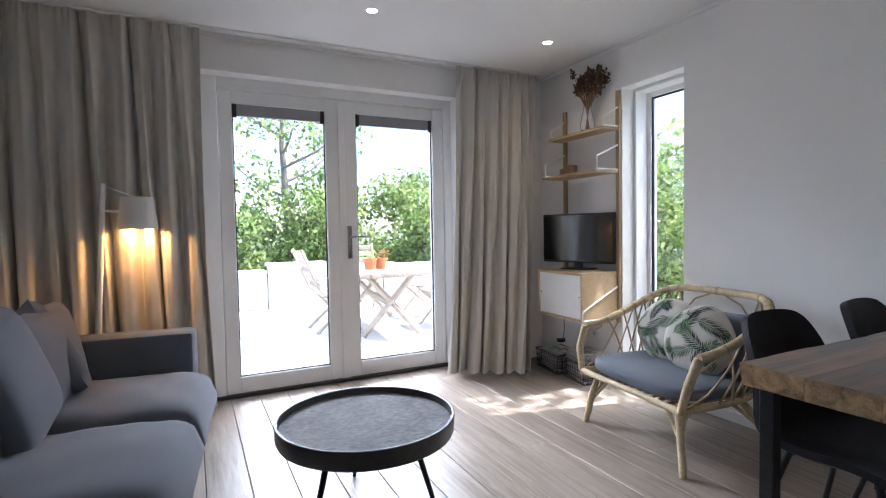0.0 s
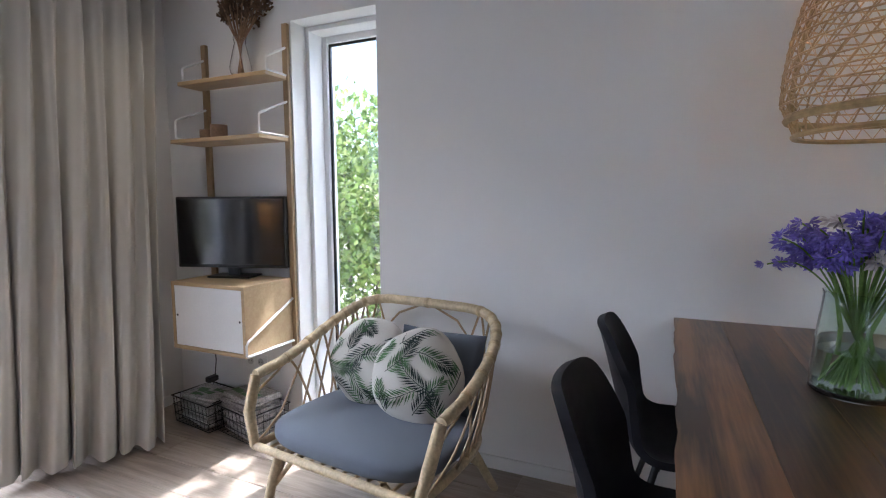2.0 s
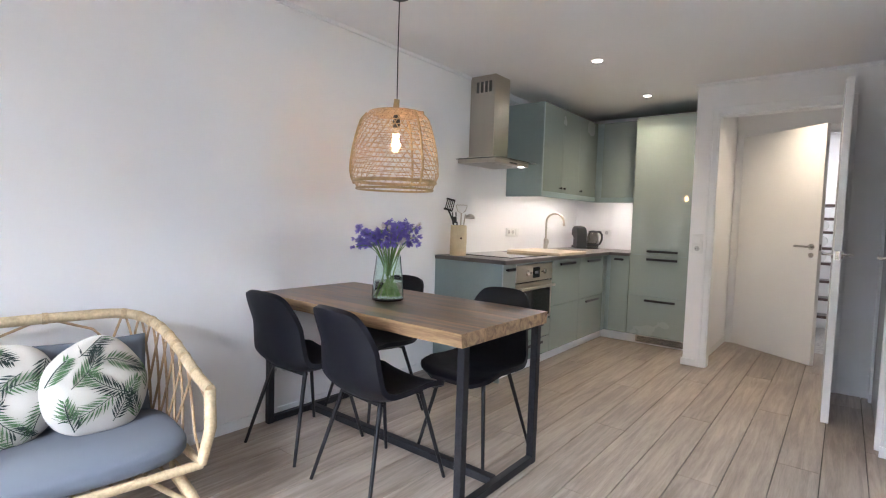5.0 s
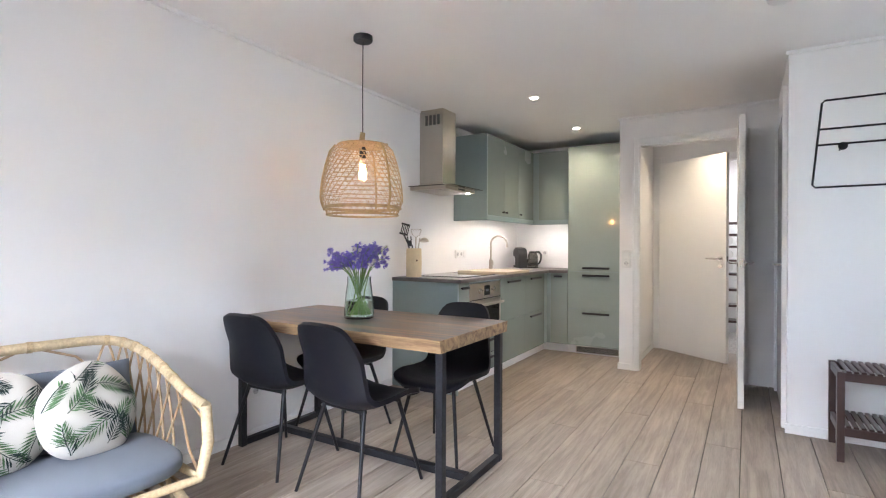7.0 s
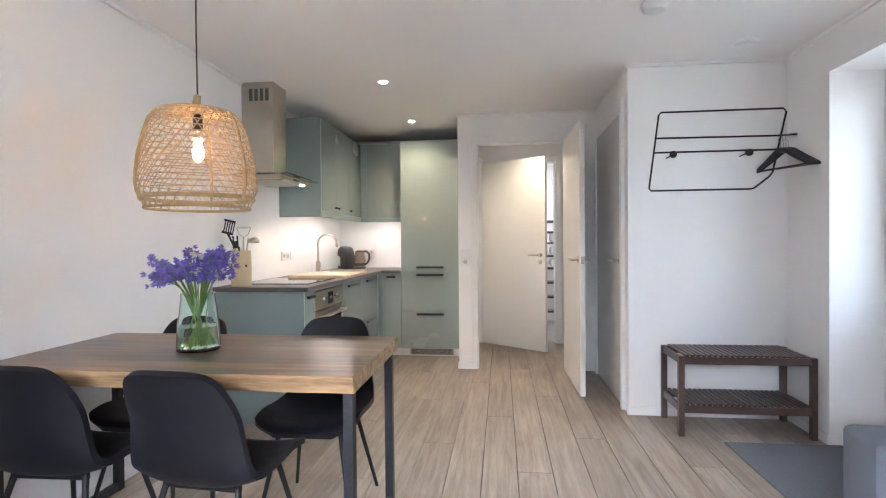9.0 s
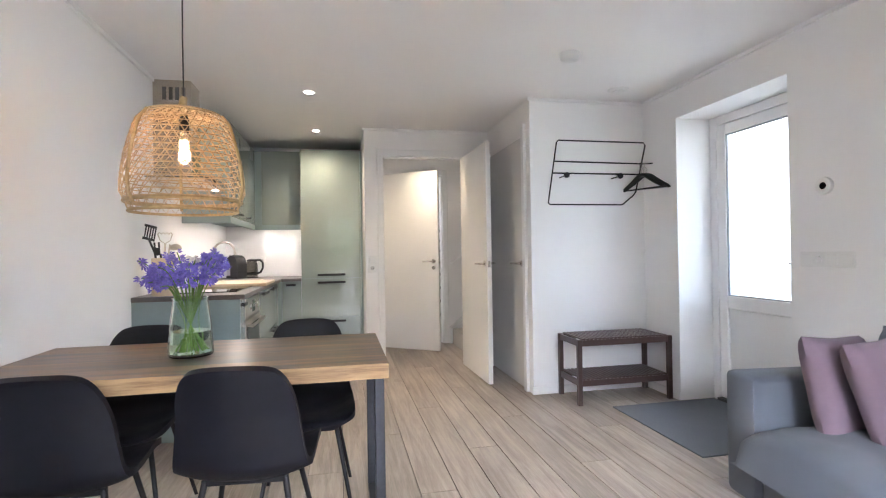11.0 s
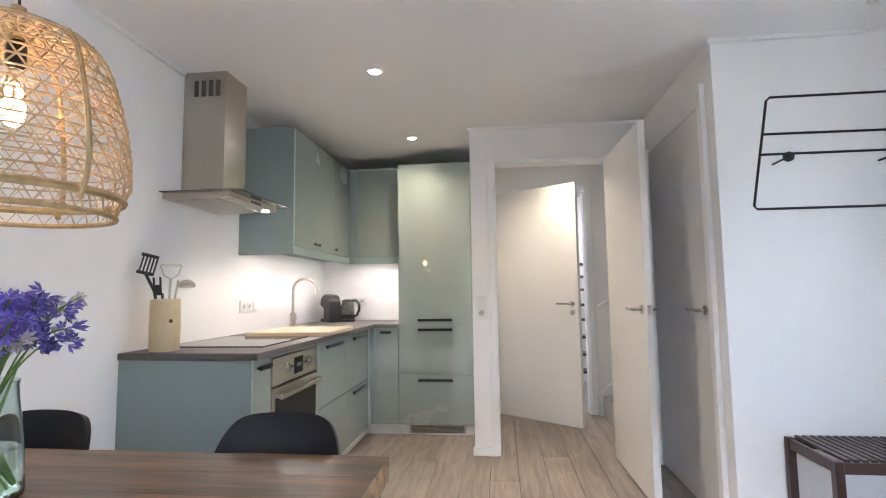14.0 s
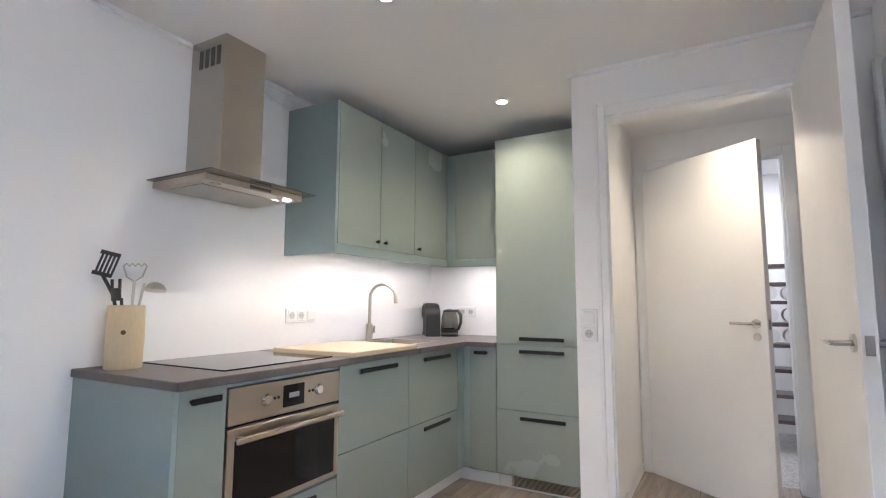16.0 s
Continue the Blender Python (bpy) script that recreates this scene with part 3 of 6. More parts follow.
door_leaf("door_3", "white flush hall door standing wide open", (0.232, YD + 0.005, 0), 91.5, 0.835)
door_leaf("door_4", "white flush bathroom door standing half open", (1.035, YH + 0.035, 0), 180 - 36.5, 0.86, key=True)
door_leaf("door_5", "white flush closet door, closed", (-0.055, -2.455, 0), 90, 0.92)


def casing(name, m, label):
    return structure(name, m, TRIM, label, "door frame")


m = Mesh()
for a, b in ((0.195, 0.225), (1.045, 1.075)):
    m.box(a, b, YD - 0.11, YD + 0.002, 0, 2.15, 0.003)
m.box(0.225, 1.045, YD - 0.11, YD + 0.002, 2.13, 2.15, 0.003)
m.box(1.055, 1.105, YD, YD + 0.014, 0, 2.20, 0.003).box(0.165, 0.215, YD, YD + 0.014, 0, 2.20, 0.003).box(0.215, 1.055, YD, YD + 0.014, 2.145, 2.20, 0.003)
m.box(1.092, 1.11, YD, YD + 0.02, 0, 2.215, 0.003)
casing("trim_hall_doorway", m, "white moulded casing of the hall doorway")
m = Mesh()
m.box(0.17, 0.20, YH - 0.11, YH + 0.002, 0, 2.15, 0.003).box(1.015, 1.045, YH - 0.11, YH + 0.002, 0, 2.15, 0.003).box(0.20, 1.015, YH - 0.11, YH + 0.002, 2.13, 2.15, 0.003)
m.box(0.12, 0.185, YH, YH + 0.016, 0, 2.21, 0.004).box(1.03, 1.108, YH, YH + 0.016, 0, 2.21, 0.004).box(0.185, 1.03, YH, YH + 0.016, 2.145, 2.21, 0.004)
casing("trim_bath_doorway", m, "white casing of the bathroom doorway")
m = Mesh()
m.box(-0.045, -0.018, -1.53, -1.475, 0, 2.225, 0.003).box(-0.045, -0.018, -2.515, -2.46, 0, 2.16, 0.003)
casing("trim_closet_doorway", m, "white casing of the closet door")

# hall: stairs behind the open door, beyond it the bathroom
m = Mesh()
for i in range(9):
    m.box(0.06 - 0.22 * (i + 1), 0.085 - 0.22 * i, -3.80, -2.70, 0.19 * i if i else 0.0, 0.19 * (i + 1), 0.004)
structure("stairs", m, material("stair_wood", (0.40, 0.37, 0.33), 0.5, vary=0.1), "closed stair with pale grey treads", "stairs")
m = Mesh()
for i in range(9):
    x0 = 0.12 - 0.22 * i
    m.add([(x0, -3.85, 0.19 * i), (x0, -3.80, 0.19 * i), (x0 - 0.24, -3.80, 0.19 * i), (x0 - 0.24, -3.85, 0.19 * i),
           (x0, -3.85, 0.19 * i + 0.20), (x0, -3.80, 0.19 * i + 0.20), (x0 - 0.24, -3.80, 0.19 * i + 0.40), (x0 - 0.24, -3.85, 0.19 * i + 0.40)],
          [(0, 3, 2, 1), (4, 5, 6, 7), (0, 1, 5, 4), (2, 3, 7, 6), (1, 2, 6, 5), (0, 4, 7, 3)])
structure("trim_stair_string", m, TRIM, "white stair stringboard", "trim")
rail = thing("stair_handrail", "white round handrail on the stair wall", "handrail")
part("rail", Mesh().tube([(0.10, -3.76, 1.02), (-1.9, -3.76, 2.36)], 0.02, 10), TRIM, rail, smooth=True)
for s in (0.08, 0.6):
    p = Vector((0.10, -3.76, 1.02)).lerp(Vector((-1.9, -3.76, 2.36)), s)
    part("bracket", Mesh().tube([p - Vector((0, 0, 0.02)), (p.x, -3.85, p.z - 0.05)], 0.006, 8), CHROME, rail)

# ---- kitchen ----


def handle_bar(parent, p0, p1, off):
    """A dark flat bar handle between two points on a front, standing off along off."""
    p0, p1, off = Vector(p0), Vector(p1), Vector(off)
    d = (p1 - p0).normalized()
    h, up = off * 0.024, Vector((0, 0, 0.011))
    m = Mesh()
    a, b = p0 - up + h * 0.55, p1 + up + h * 1.0
    m.box(min(a.x, b.x), max(a.x, b.x), min(a.y, b.y), max(a.y, b.y), min(a.z, b.z), max(a.z, b.z), 0.003)
    for s in (0.1, 0.9):
        q = p0.lerp(p1, s)
        e, f = q - up * 0.5 - d * 0.006, q + up * 0.5 + d * 0.006 + h * 0.6
        m.box(min(e.x, f.x), max(e.x, f.x), min(e.y, f.y), max(e.y, f.y), min(e.z, f.z), max(e.z, f.z))
    part("handle", m, BLACKM, parent, "dark grey bar handle")


FX = 2.12


def base_unit(y0, y1, fronts, label):
    """A base cabinet on the long wall between y1 (south) and y0; fronts: (z0, z1, handle height or None, handle half length)."""
    u = thing("base_cabinet", label, "kitchen cabinet", ((FX + XE) / 2, (y0 + y1) / 2, 0), 0, "kitchen base cabinets")
    ox, oy = (FX + XE) / 2, (y0 + y1) / 2
    part("body", Mesh().box(FX + 0.02 - ox, XE - ox - 0.003, y1 - oy + 0.0005, y0 - oy - 0.0005, 0.09, 0.883), GREENM, u)
    for z0, z1, hz, hl in fronts:
        f = part("front", Mesh().box(FX - ox, FX + 0.018 - ox, y1 - oy + 0.0015, y0 - oy - 0.0015, z0, z1, 0.0012), GREEN, u)
        if hz:
            handle_bar(f, (FX - ox, -hl, hz), (FX - ox, hl, hz), (-1, 0, 0))
    return u


base_unit(-0.985, -1.17, [(0.092, 0.880, 0.840, 0.058)], "narrow grey-green gloss base cabinet beside the oven")
base_unit(-1.77, -2.355, [(0.092, 0.478, None, 0), (0.482, 0.880, 0.840, 0.155)], "grey-green gloss drawer cabinet under the chopping board")
base_unit(-2.355, -2.95, [(0.092, 0.478, 0.445, 0.155), (0.482, 0.880, 0.840, 0.155)], "grey-green gloss drawer cabinet under the sink")
endp = thing("end_panel", "grey-green end panel of the kitchen run", "kitchen panel", (0, 0, 0))
part("panel", Mesh().box(FX - 0.004, XE, -0.984, -0.965, 0.0, 0.883, 0.001), GREENM, endp)
corner = thing("corner_cabinet", "narrow grey-green gloss corner cabinet", "kitchen cabinet", (0, 0, 0), 0, "kitchen base cabinets")
part("body", Mesh().box(1.885, FX + 0.018, -3.63, -3.052, 0.09, 0.883).box(FX + 0.018, XE - 0.003, -3.63, -2.952, 0.09, 0.883), GREENM, corner)
f = part("front", Mesh().box(1.884, FX - 0.045, -3.05, -3.032, 0.092, 0.880, 0.0012), GREEN, corner)
handle_bar(f, (1.94, -3.032, 0.845), (2.035, -3.032, 0.845), (0, 1, 0))
part("filler", Mesh().box(FX - 0.043, FX + 0.018, -3.05, -3.036, 0.092, 0.880).box(FX, FX + 0.016, -3.036, -2.952, 0.092, 0.880), GREENM, corner)
# oven unit
ov = thing("oven_cabinet", "grey-green cabinet with drawers round a built-in oven", "kitchen cabinet", (0, 0, 0), 0, "kitchen base cabinets")
part("body", Mesh().box(FX + 0.02, XE - 0.003, -1.7695, -1.1705, 0.09, 0.40).box(FX + 0.003, XE - 0.003, -1.7695, -1.1705, 0.866, 0.883).box(2.70, XE - 0.003, -1.7695, -1.1705, 0.40, 0.866), GREENM, ov)
for z0, z1 in ((0.092, 0.238), (0.242, 0.388)):
    f = part("drawer_front", Mesh().box(FX, FX + 0.018, -1.7685, -1.1715, z0, z1, 0.0012), GREEN, ov)
    handle_bar(f, (FX, -1.62, z1 - 0.035), (FX, -1.32, z1 - 0.035), (-1, 0, 0))
oven = thing("oven", "stainless steel built-in oven with black glass door, closed", "oven", (0, 0, 0))
part("body", Mesh().box(FX + 0.02, 2.69, -1.764, -1.176, 0.402, 0.864), BLACKM, oven)
ctl = part("control_panel", Mesh().box(FX - 0.004, FX + 0.02, -1.766, -1.174, 0.728, 0.862, 0.002), STEEL, oven, "brushed steel control panel")
part("display", Mesh().box(FX - 0.0065, FX - 0.003, -1.545, -1.43, 0.752, 0.838, 0.001), BLACKG, ctl, "black display window")
part("clock_digits", Mesh().box(FX - 0.0075, FX - 0.0065, -1.515, -1.46, 0.786, 0.806), material("lcd_grey", (0.28, 0.28, 0.29), 0.4, bump=0.0), ctl)
for yk in (-1.345, -1.63):
    part("knob", Mesh().lathe([(0.024, 0), (0.024, 0.004), (0.021, 0.006), (0.020, 0.011), (0.018, 0.013)], 20).turned(pose(FX - 0.004, yk, 0.797, 0, -90, 0)), CHROME, ctl, smooth=True)
for yk in (-1.385, -1.405, -1.575, -1.595):
    part("button", Mesh().lathe([(0.006, 0), (0.006, 0.003), (0.004, 0.004)], 12).turned(pose(FX - 0.004, yk, 0.797, 0, -90, 0)), BLACKP, ctl)
od = part("oven_door", Mesh().box(FX - 0.006, FX + 0.02, -1.766, -1.174, 0.404, 0.716, 0.002), STEEL, oven)
part("window", Mesh().box(FX - 0.0085, FX - 0.0055, -1.735, -1.205, 0.425, 0.672, 0.001), BLACKG, od, "black glass oven window")
m = Mesh().box(FX - 0.05, FX - 0.036, -1.755, -1.185, 0.668, 0.690, 0.004)
for yk in (-1.72, -1.22):
    m.box(FX - 0.04, FX - 0.004, yk - 0.012, yk + 0.012, 0.67, 0.688, 0.002)
part("handle", m, STEEL, od, "wide steel bar handle")
# plinth
pl = thing("plinth", "white plinth under the cabinets", "plinth", (0, 0, 0))
part("board", Mesh().box(2.17, 2.185, -3.09, -0.985, 0.0, 0.088).box(1.885, 2.17, -3.10, -3.085, 0.0, 0.088), TRIM, pl)
# tall unit
tall = thing("tall_cabinet", "tall grey-green gloss fridge cabinet with three fronts", "kitchen cabinet", (0, 0, 0))
part("body", Mesh().box(1.262, 1.880, -3.63, -3.052, 0.09, 2.276), GREENM, tall)
for z0, z1, hz in ((0.092, 0.493, 0.452), (0.497, 0.905, 0.865), (0.909, 2.276, 0.945)):
    f = part("front", Mesh().box(1.263, 1.879, -3.05, -3.032, z0, z1, 0.0012), GREEN, tall)
    handle_bar(f, (1.425, -3.032, hz), (1.715, -3.032, hz), (0, 1, 0))
m = Mesh().box(1.262, 1.880, -3.10, -3.085, 0.0, 0.088)
pl2 = part("plinth_board", m, TRIM, tall)
m = Mesh().box(1.33, 1.80, -3.085, -3.08, 0.012, 0.08)
gr = part("vent_grille", m, STEEL, pl2, "metal vent grille")
for i in range(9):
    part("slot", Mesh().box(1.345, 1.785, -3.080, -3.0785, 0.017 + i * 0.0068, 0.0205 + i * 0.0068), BLACKP, gr)
part("side_panel", Mesh().box(1.238, 1.260, -3.63, -3.035, 0.0, 2.276), GREENM, tall)

# worktop with sink
wt = thing("worktop", "dark grey-brown laminate worktop in an L", "worktop", (0, 0, 0))
Z0, Z1 = 0.884, 0.915
part("slab", Mesh().box(2.085, XE, -2.42, -0.955, Z0, Z1, 0.003), WORKTOP, wt)
part("slab_front", Mesh().box(2.085, 2.26, -2.90, -2.42, Z0, Z1, 0.001), WORKTOP, wt)
part("slab_rear", Mesh().box(2.62, XE, -2.90, -2.42, Z0, Z1, 0.001), WORKTOP, wt)
part("corner_slab", Mesh().box(2.085, XE, YS, -2.90, Z0, Z1, 0.001), WORKTOP, wt)
part("short_slab", Mesh().box(1.882, 2.085, YS, -3.0, Z0, Z1, 0.002), WORKTOP, wt)
sk = thing("sink", "stainless steel inset sink", "sink", (0, 0, 0))
m = Mesh().box(2.245, 2.262, -2.915, -2.405, Z1, Z1 + 0.004).box(2.618, 2.635, -2.915, -2.405, Z1, Z1 + 0.004).box(2.262, 2.618, -2.422, -2.405, Z1, Z1 + 0.004).box(2.262, 2.618, -2.915, -2.898, Z1, Z1 + 0.004)
m.box(2.262, 2.266, -2.898, -2.422, 0.75, Z1).box(2.614, 2.618, -2.898, -2.422, 0.75, Z1).box(2.266, 2.614, -2.426, -2.422, 0.75, Z1).box(2.266, 2.614, -2.898, -2.894, 0.75, Z1).box(2.266, 2.614, -2.894, -2.426, 0.746, 0.75)
part("basin", m, STEEL, sk)
hob = thing("hob", "plain black glass induction hob in the worktop", "hob", (0, 0, 0))
part("plate", Mesh().box(2.175, 2.69, -1.785, -1.195, Z1, Z1 + 0.006, 0.002), BLACKG, hob)
bd = thing("chopping_board", "pale beech chopping board laid over the sink edge", "chopping board", (0, 0, 0))
part("board", Mesh().box(2.068, 2.59, -2.36, -1.80, Z1 + 0.001, Z1 + 0.026, 0.004), BEECH, bd)
tp = thing("tap", "brushed steel kitchen tap with a high swan neck", "tap", (2.665, -2.70, Z1))
part("base", Mesh().lathe([(0.026, 0), (0.026, 0.006), (0.022, 0.012), (0.022, 0.10), (0.018, 0.115)], 20), STEEL, tp, smooth=True)
neck = [(0, 0, 0.11), (0, 0, 0.29)] + [(-0.09 + 0.09 * math.cos(a), -0.02 * (1 - math.cos(a)), 0.29 + 0.09 * math.sin(a)) for a in [math.pi * i / 12 for i in range(1, 12)]] + [(-0.182, -0.04, 0.28)]
part("neck", Mesh().tube(neck, 0.0105, 12), STEEL, tp, smooth=True)
part("nozzle", Mesh().tube([(-0.182, -0.04, 0.285), (-0.184, -0.04, 0.252)], 0.013, 12), STEEL, tp, smooth=True)
part("lever", Mesh().tube([(0, -0.018, 0.055), (0, -0.05, 0.058), (0.0, -0.055, 0.10)], [0.012, 0.010, 0.005], 10), STEEL, tp, smooth=True)

# wall units
UX, UY, UZ0, UZ1 = 2.37, -3.25, 1.49, 2.295


def wall_unit(y0, y1, knob, label):
    u = thing("wall_cabinet", label, "kitchen cabinet", (0, 0, 0), 0, "kitchen wall cabinets")
    part("body", Mesh().box(UX + 0.02, XE - 0.003, y1 + 0.0005, y0 - 0.0005, UZ0, UZ1), GREENM, u)
    f = part("front", Mesh().box(UX, UX + 0.018, y1 + 0.0015, y0 - 0.0015, UZ0 + 0.002, UZ1 - 0.002, 0.0012), GREEN, u)
    part("knob", Mesh().lathe([(0.005, 0), (0.005, 0.012), (0.011, 0.016), (0.011, 0.024), (0.008, 0.026)], 14).turned(pose(UX, knob, UZ0 + 0.045, 0, -90, 0)), BLACKM, f, "small dark knob", smooth=True)


wall_unit(-2.018, -2.405, -2.365, "grey-green gloss wall cabinet beside the hood")
wall_unit(-2.405, -2.795, -2.445, "grey-green gloss wall cabinet over the tap")
wall_unit(-2.795, UY, -2.835, "grey-green gloss wall cabinet near the corner")
up = thing("wall_end_panel", "grey-green end panel of the wall cabinets", "kitchen panel", (0, 0, 0))
part("panel", Mesh().box(UX, XE - 0.002, -2.017, -1.995, 1.437, UZ1, 0.001), GREENM, up)
up = thing("light_rail", "grey-green pelmet strip under the wall cabinets", "kitchen panel", (0, 0, 0))
part("strip", Mesh().box(UX + 0.002, UX + 0.018, UY, -2.018, 1.437, UZ0 + 0.0012).box(1.885, UX + 0.002, UY - 0.018, UY - 0.002, 1.437, UZ0 + 0.0012), GREENM, up)
cu = thing("corner_wall_cabinet", "grey-green gloss corner wall cabinet", "kitchen cabinet", (0, 0, 0), 0, "kitchen wall cabinets")
part("body", Mesh().box(1.885, UX + 0.018, -3.63, UY - 0.02, UZ0, UZ1).box(UX + 0.018, XE - 0.003, -3.63, UY - 0.0005, UZ0, UZ1), GREENM, cu)
part("front", Mesh().box(1.886, UX - 0.07, UY - 0.018, UY, UZ0 + 0.002, UZ1 - 0.002, 0.0012), GREEN, cu)
part("filler", Mesh().box(UX - 0.068, UX, UY - 0.018, UY - 0.003, UZ0 + 0.002, UZ1 - 0.002), GREENM, cu)
ls = thing("under_cabinet_light", "slim warm LED strip under the wall cabinets", "light", (0, 0, 0))
part("housing", Mesh().box(2.45, 2.48, -3.2, -2.05, 1.482, 1.489), WHITEP, ls)
part("diffuser", Mesh().box(2.453, 2.477, -3.198, -2.052, 1.478, 1.482), LED, ls, "glowing warm LED diffuser")

pp = thing("pipe_run", "thin white pipes along the wall over the cabinets", "pipe", (0, 0, 0))
for dz in (0.0, 0.03):
    part("pipe", Mesh().tube([(2.735, -1.605, 2.355 - dz), (2.735, -2.3, 2.345 - dz), (2.735, -3.2, 2.345 - dz)], 0.008, 8), TRIM, pp, smooth=True)
for y in (-1.75, -1.95):
    part("clip", Mesh().box(2.722, 2.749, y - 0.008, y + 0.008, 2.305, 2.37, 0.002), WHITEP, pp)

# extractor hood
hd = thing("cooker_hood", "stainless steel chimney hood with a flat glass canopy", "cooker hood", (0, 0, 0))
ch = part("chimney", Mesh().box(2.50, XE - 0.002, -1.60, -1.37, 1.735, CEI, 0.002), HOODSTEEL, hd, "brushed steel chimney")
for i in range(4):
    part("vent_slot", Mesh().box(2.535 + i * 0.042, 2.560 + i * 0.042, -1.3705, -1.3685, 2.27, 2.36), SLOT, ch)
m = Mesh()
m.add([(2.38, -1.22, 1.672), (XE - 0.002, -1.22, 1.672), (XE - 0.002, -1.755, 1.672), (2.38, -1.755, 1.672), (2.38, -1.22, 1.70), (XE - 0.002, -1.22, 1.70), (XE - 0.002, -1.755, 1.70), (2.38, -1.755, 1.70)],
      [(0, 1, 2, 3), (7, 6, 5, 4), (0, 4, 5, 1), (1, 5, 6, 2), (2, 6, 7, 3), (3, 7, 4, 0)])
m.box(2.47, XE - 0.002, -1.63, -1.34, 1.707, 1.735, 0.004)
bodyh = part("canopy_body", m, STEEL, hd)
part("glass_canopy", Mesh().box(2.315, XE - 0.002, -1.795, -1.19, 1.701, 1.707, 0.002), material("smoked_glass", (0.10, 0.105, 0.10), 0.06, vary=0.05, bump=0.0, coat=0.4), hd, "dark edged glass canopy")
part("filter", Mesh().box(2.46, 2.70, -1.72, -1.26, 1.668, 1.672), material("filter_steel", (0.45, 0.43, 0.40), 0.4, 1.0, vary=0.1, scale=60, bump=0.2), bodyh, "steel mesh filter")
part("hood_spot", Mesh().lathe([(0.019, 1.669), (0.019, 1.672)], 20, 2.415, -1.69), SPOT, bodyh, "glowing halogen spot")
part("hood_spot", Mesh().lathe([(0.024, 1.6685), (0.024, 1.672)], 20, 2.415, -1.29), CHROME, bodyh, "hood spot, switched off")
part("hood_switch", Mesh().box(2.379, 2.3805, -1.56, -1.44, 1.679, 1.693), SLOT, bodyh, "row of small hood buttons")
lamp("hood_spot_light", "SPOT", 1.5, (1.0, 0.82, 0.6), look((2.42, -1.69, 1.66), (2.45, -1.69, 0.9)), radius=0.02, cone=120)
lamp("under_cabinet_glow", "AREA", 0.62, (1.0, 0.84, 0.70), look((2.465, -2.62, 1.474), (2.465, -2.62, 0)), size=0.03, size_y=1.15)
lamp("under_cabinet_glow", "AREA", 0.32, (1.0, 0.84, 0.70), look((2.12, -3.40, 1.474), (2.12, -3.40, 0)), size=0.42, size_y=0.03)
ls = thing("under_cabinet_light", "slim warm LED strip under the wall cabinets", "light", (0, 0, 0))
part("housing", Mesh().box(1.91, 2.33, -3.415, -3.385, 1.482, 1.489), WHITEP, ls)
part("diffuser", Mesh().box(1.912, 2.328, -3.412, -3.388, 1.478, 1.482), LED, ls, "glowing warm LED diffuser")


# ---- ceiling spots ----
def ceiling_spot(x, y, energy, inside=CEI):
    s = thing("ceiling_spot", "small white recessed ceiling spot, lit", "ceiling spot", (x, y, inside), 0, "recessed ceiling spots")
    part("ring", Mesh().lathe([(0.030, -0.001), (0.032, -0.005), (0.041, -0.004), (0.042, 0.0)], 28, cap=False), WHITEM, s, smooth=True)
    part("lens", Mesh().lathe([(0.028, -0.002), (0.028, -0.0005)], 24), SPOT, s, "glowing warm lens")
    lamp("ceiling_spot_light", "SPOT", energy, (1.0, 0.80, 0.53), look((x, y, inside - 0.012), (x, y, 0)), radius=0.025, cone=135)


SPOT_W = 7.0
for x, y in ((0.98, 2.60), (2.24, 2.59)):
    ceiling_spot(x, y, SPOT_W * 0.35)
for x, y in ((1.695, -1.50), (1.70, -2.73)):
    ceiling_spot(x, y, SPOT_W)
# unseen spot, added to light the hall
ceiling_spot(0.55, -3.05, SPOT_W * 1.0)
# fill lamp added under the bathroom ceiling, with no fitting of its own
lamp("bathroom_light", "AREA", 3.0, (1, 0.97, 0.92), look((0.2, -4.7, 2.38), (0.2, -4.7, 0)), size=0.6)

# ---- dining table ----
tb = thing("dining_table", "thick dark acacia dining table on black steel legs", "table", (0, 0, 0))
TX0, TX1, TY0, TY1, TZ = 1.31, 2.742, -0.105, 0.615, 0.762
rng = random.Random(11)
cuts = [TY0, 0.035, 0.165, 0.30, 0.455, TY1]
for i in range(5):
    y0, y1 = cuts[i] + 0.0006, cuts[i + 1] - 0.0006
    m = Mesh()
    n = 36
    rows = []
    for k in range(n + 1):
        xx = TX0 + (TX1 - TX0) * k / n
        e0 = 0.010 * noise.noise((xx * 7, 3.1, 0)) + 0.004 * noise.noise((xx * 31, 8.1, 0)) if i == 0 else 0
        e1 = 0.012 * noise.noise((xx * 6, 5.7, 1)) + 0.005 * noise.noise((xx * 29, 1.1, 0)) if i == 4 else 0
        b0 = e0 + (0.008 if i == 0 else 0)
        b1 = e1 - (0.010 if i == 4 else 0)
        rows.append([(xx, y0 + e0, TZ), (xx, y1 + e1, TZ), (xx, y1 + b1, TZ - 0.058), (xx, y0 + b0, TZ - 0.058)])
    v = [p for r in rows for p in r]
    f = [(a * 4 + j, a * 4 + (j + 1) % 4, a * 4 + 4 + (j + 1) % 4, a * 4 + 4 + j) for a in range(n) for j in range(4)]
    f += [(3, 2, 1, 0), (n * 4, n * 4 + 1, n * 4 + 2, n * 4 + 3)]
    m.add(v, f)
    ob = part("board", m, [TABLE, TABLE_EDGE], tb, "dark acacia board with a lighter raw edge" if i in (0, 4) else "")
    for p in ob.data.polygons:
        if abs(p.normal.z) < 0.5:
            p.material_index = 1
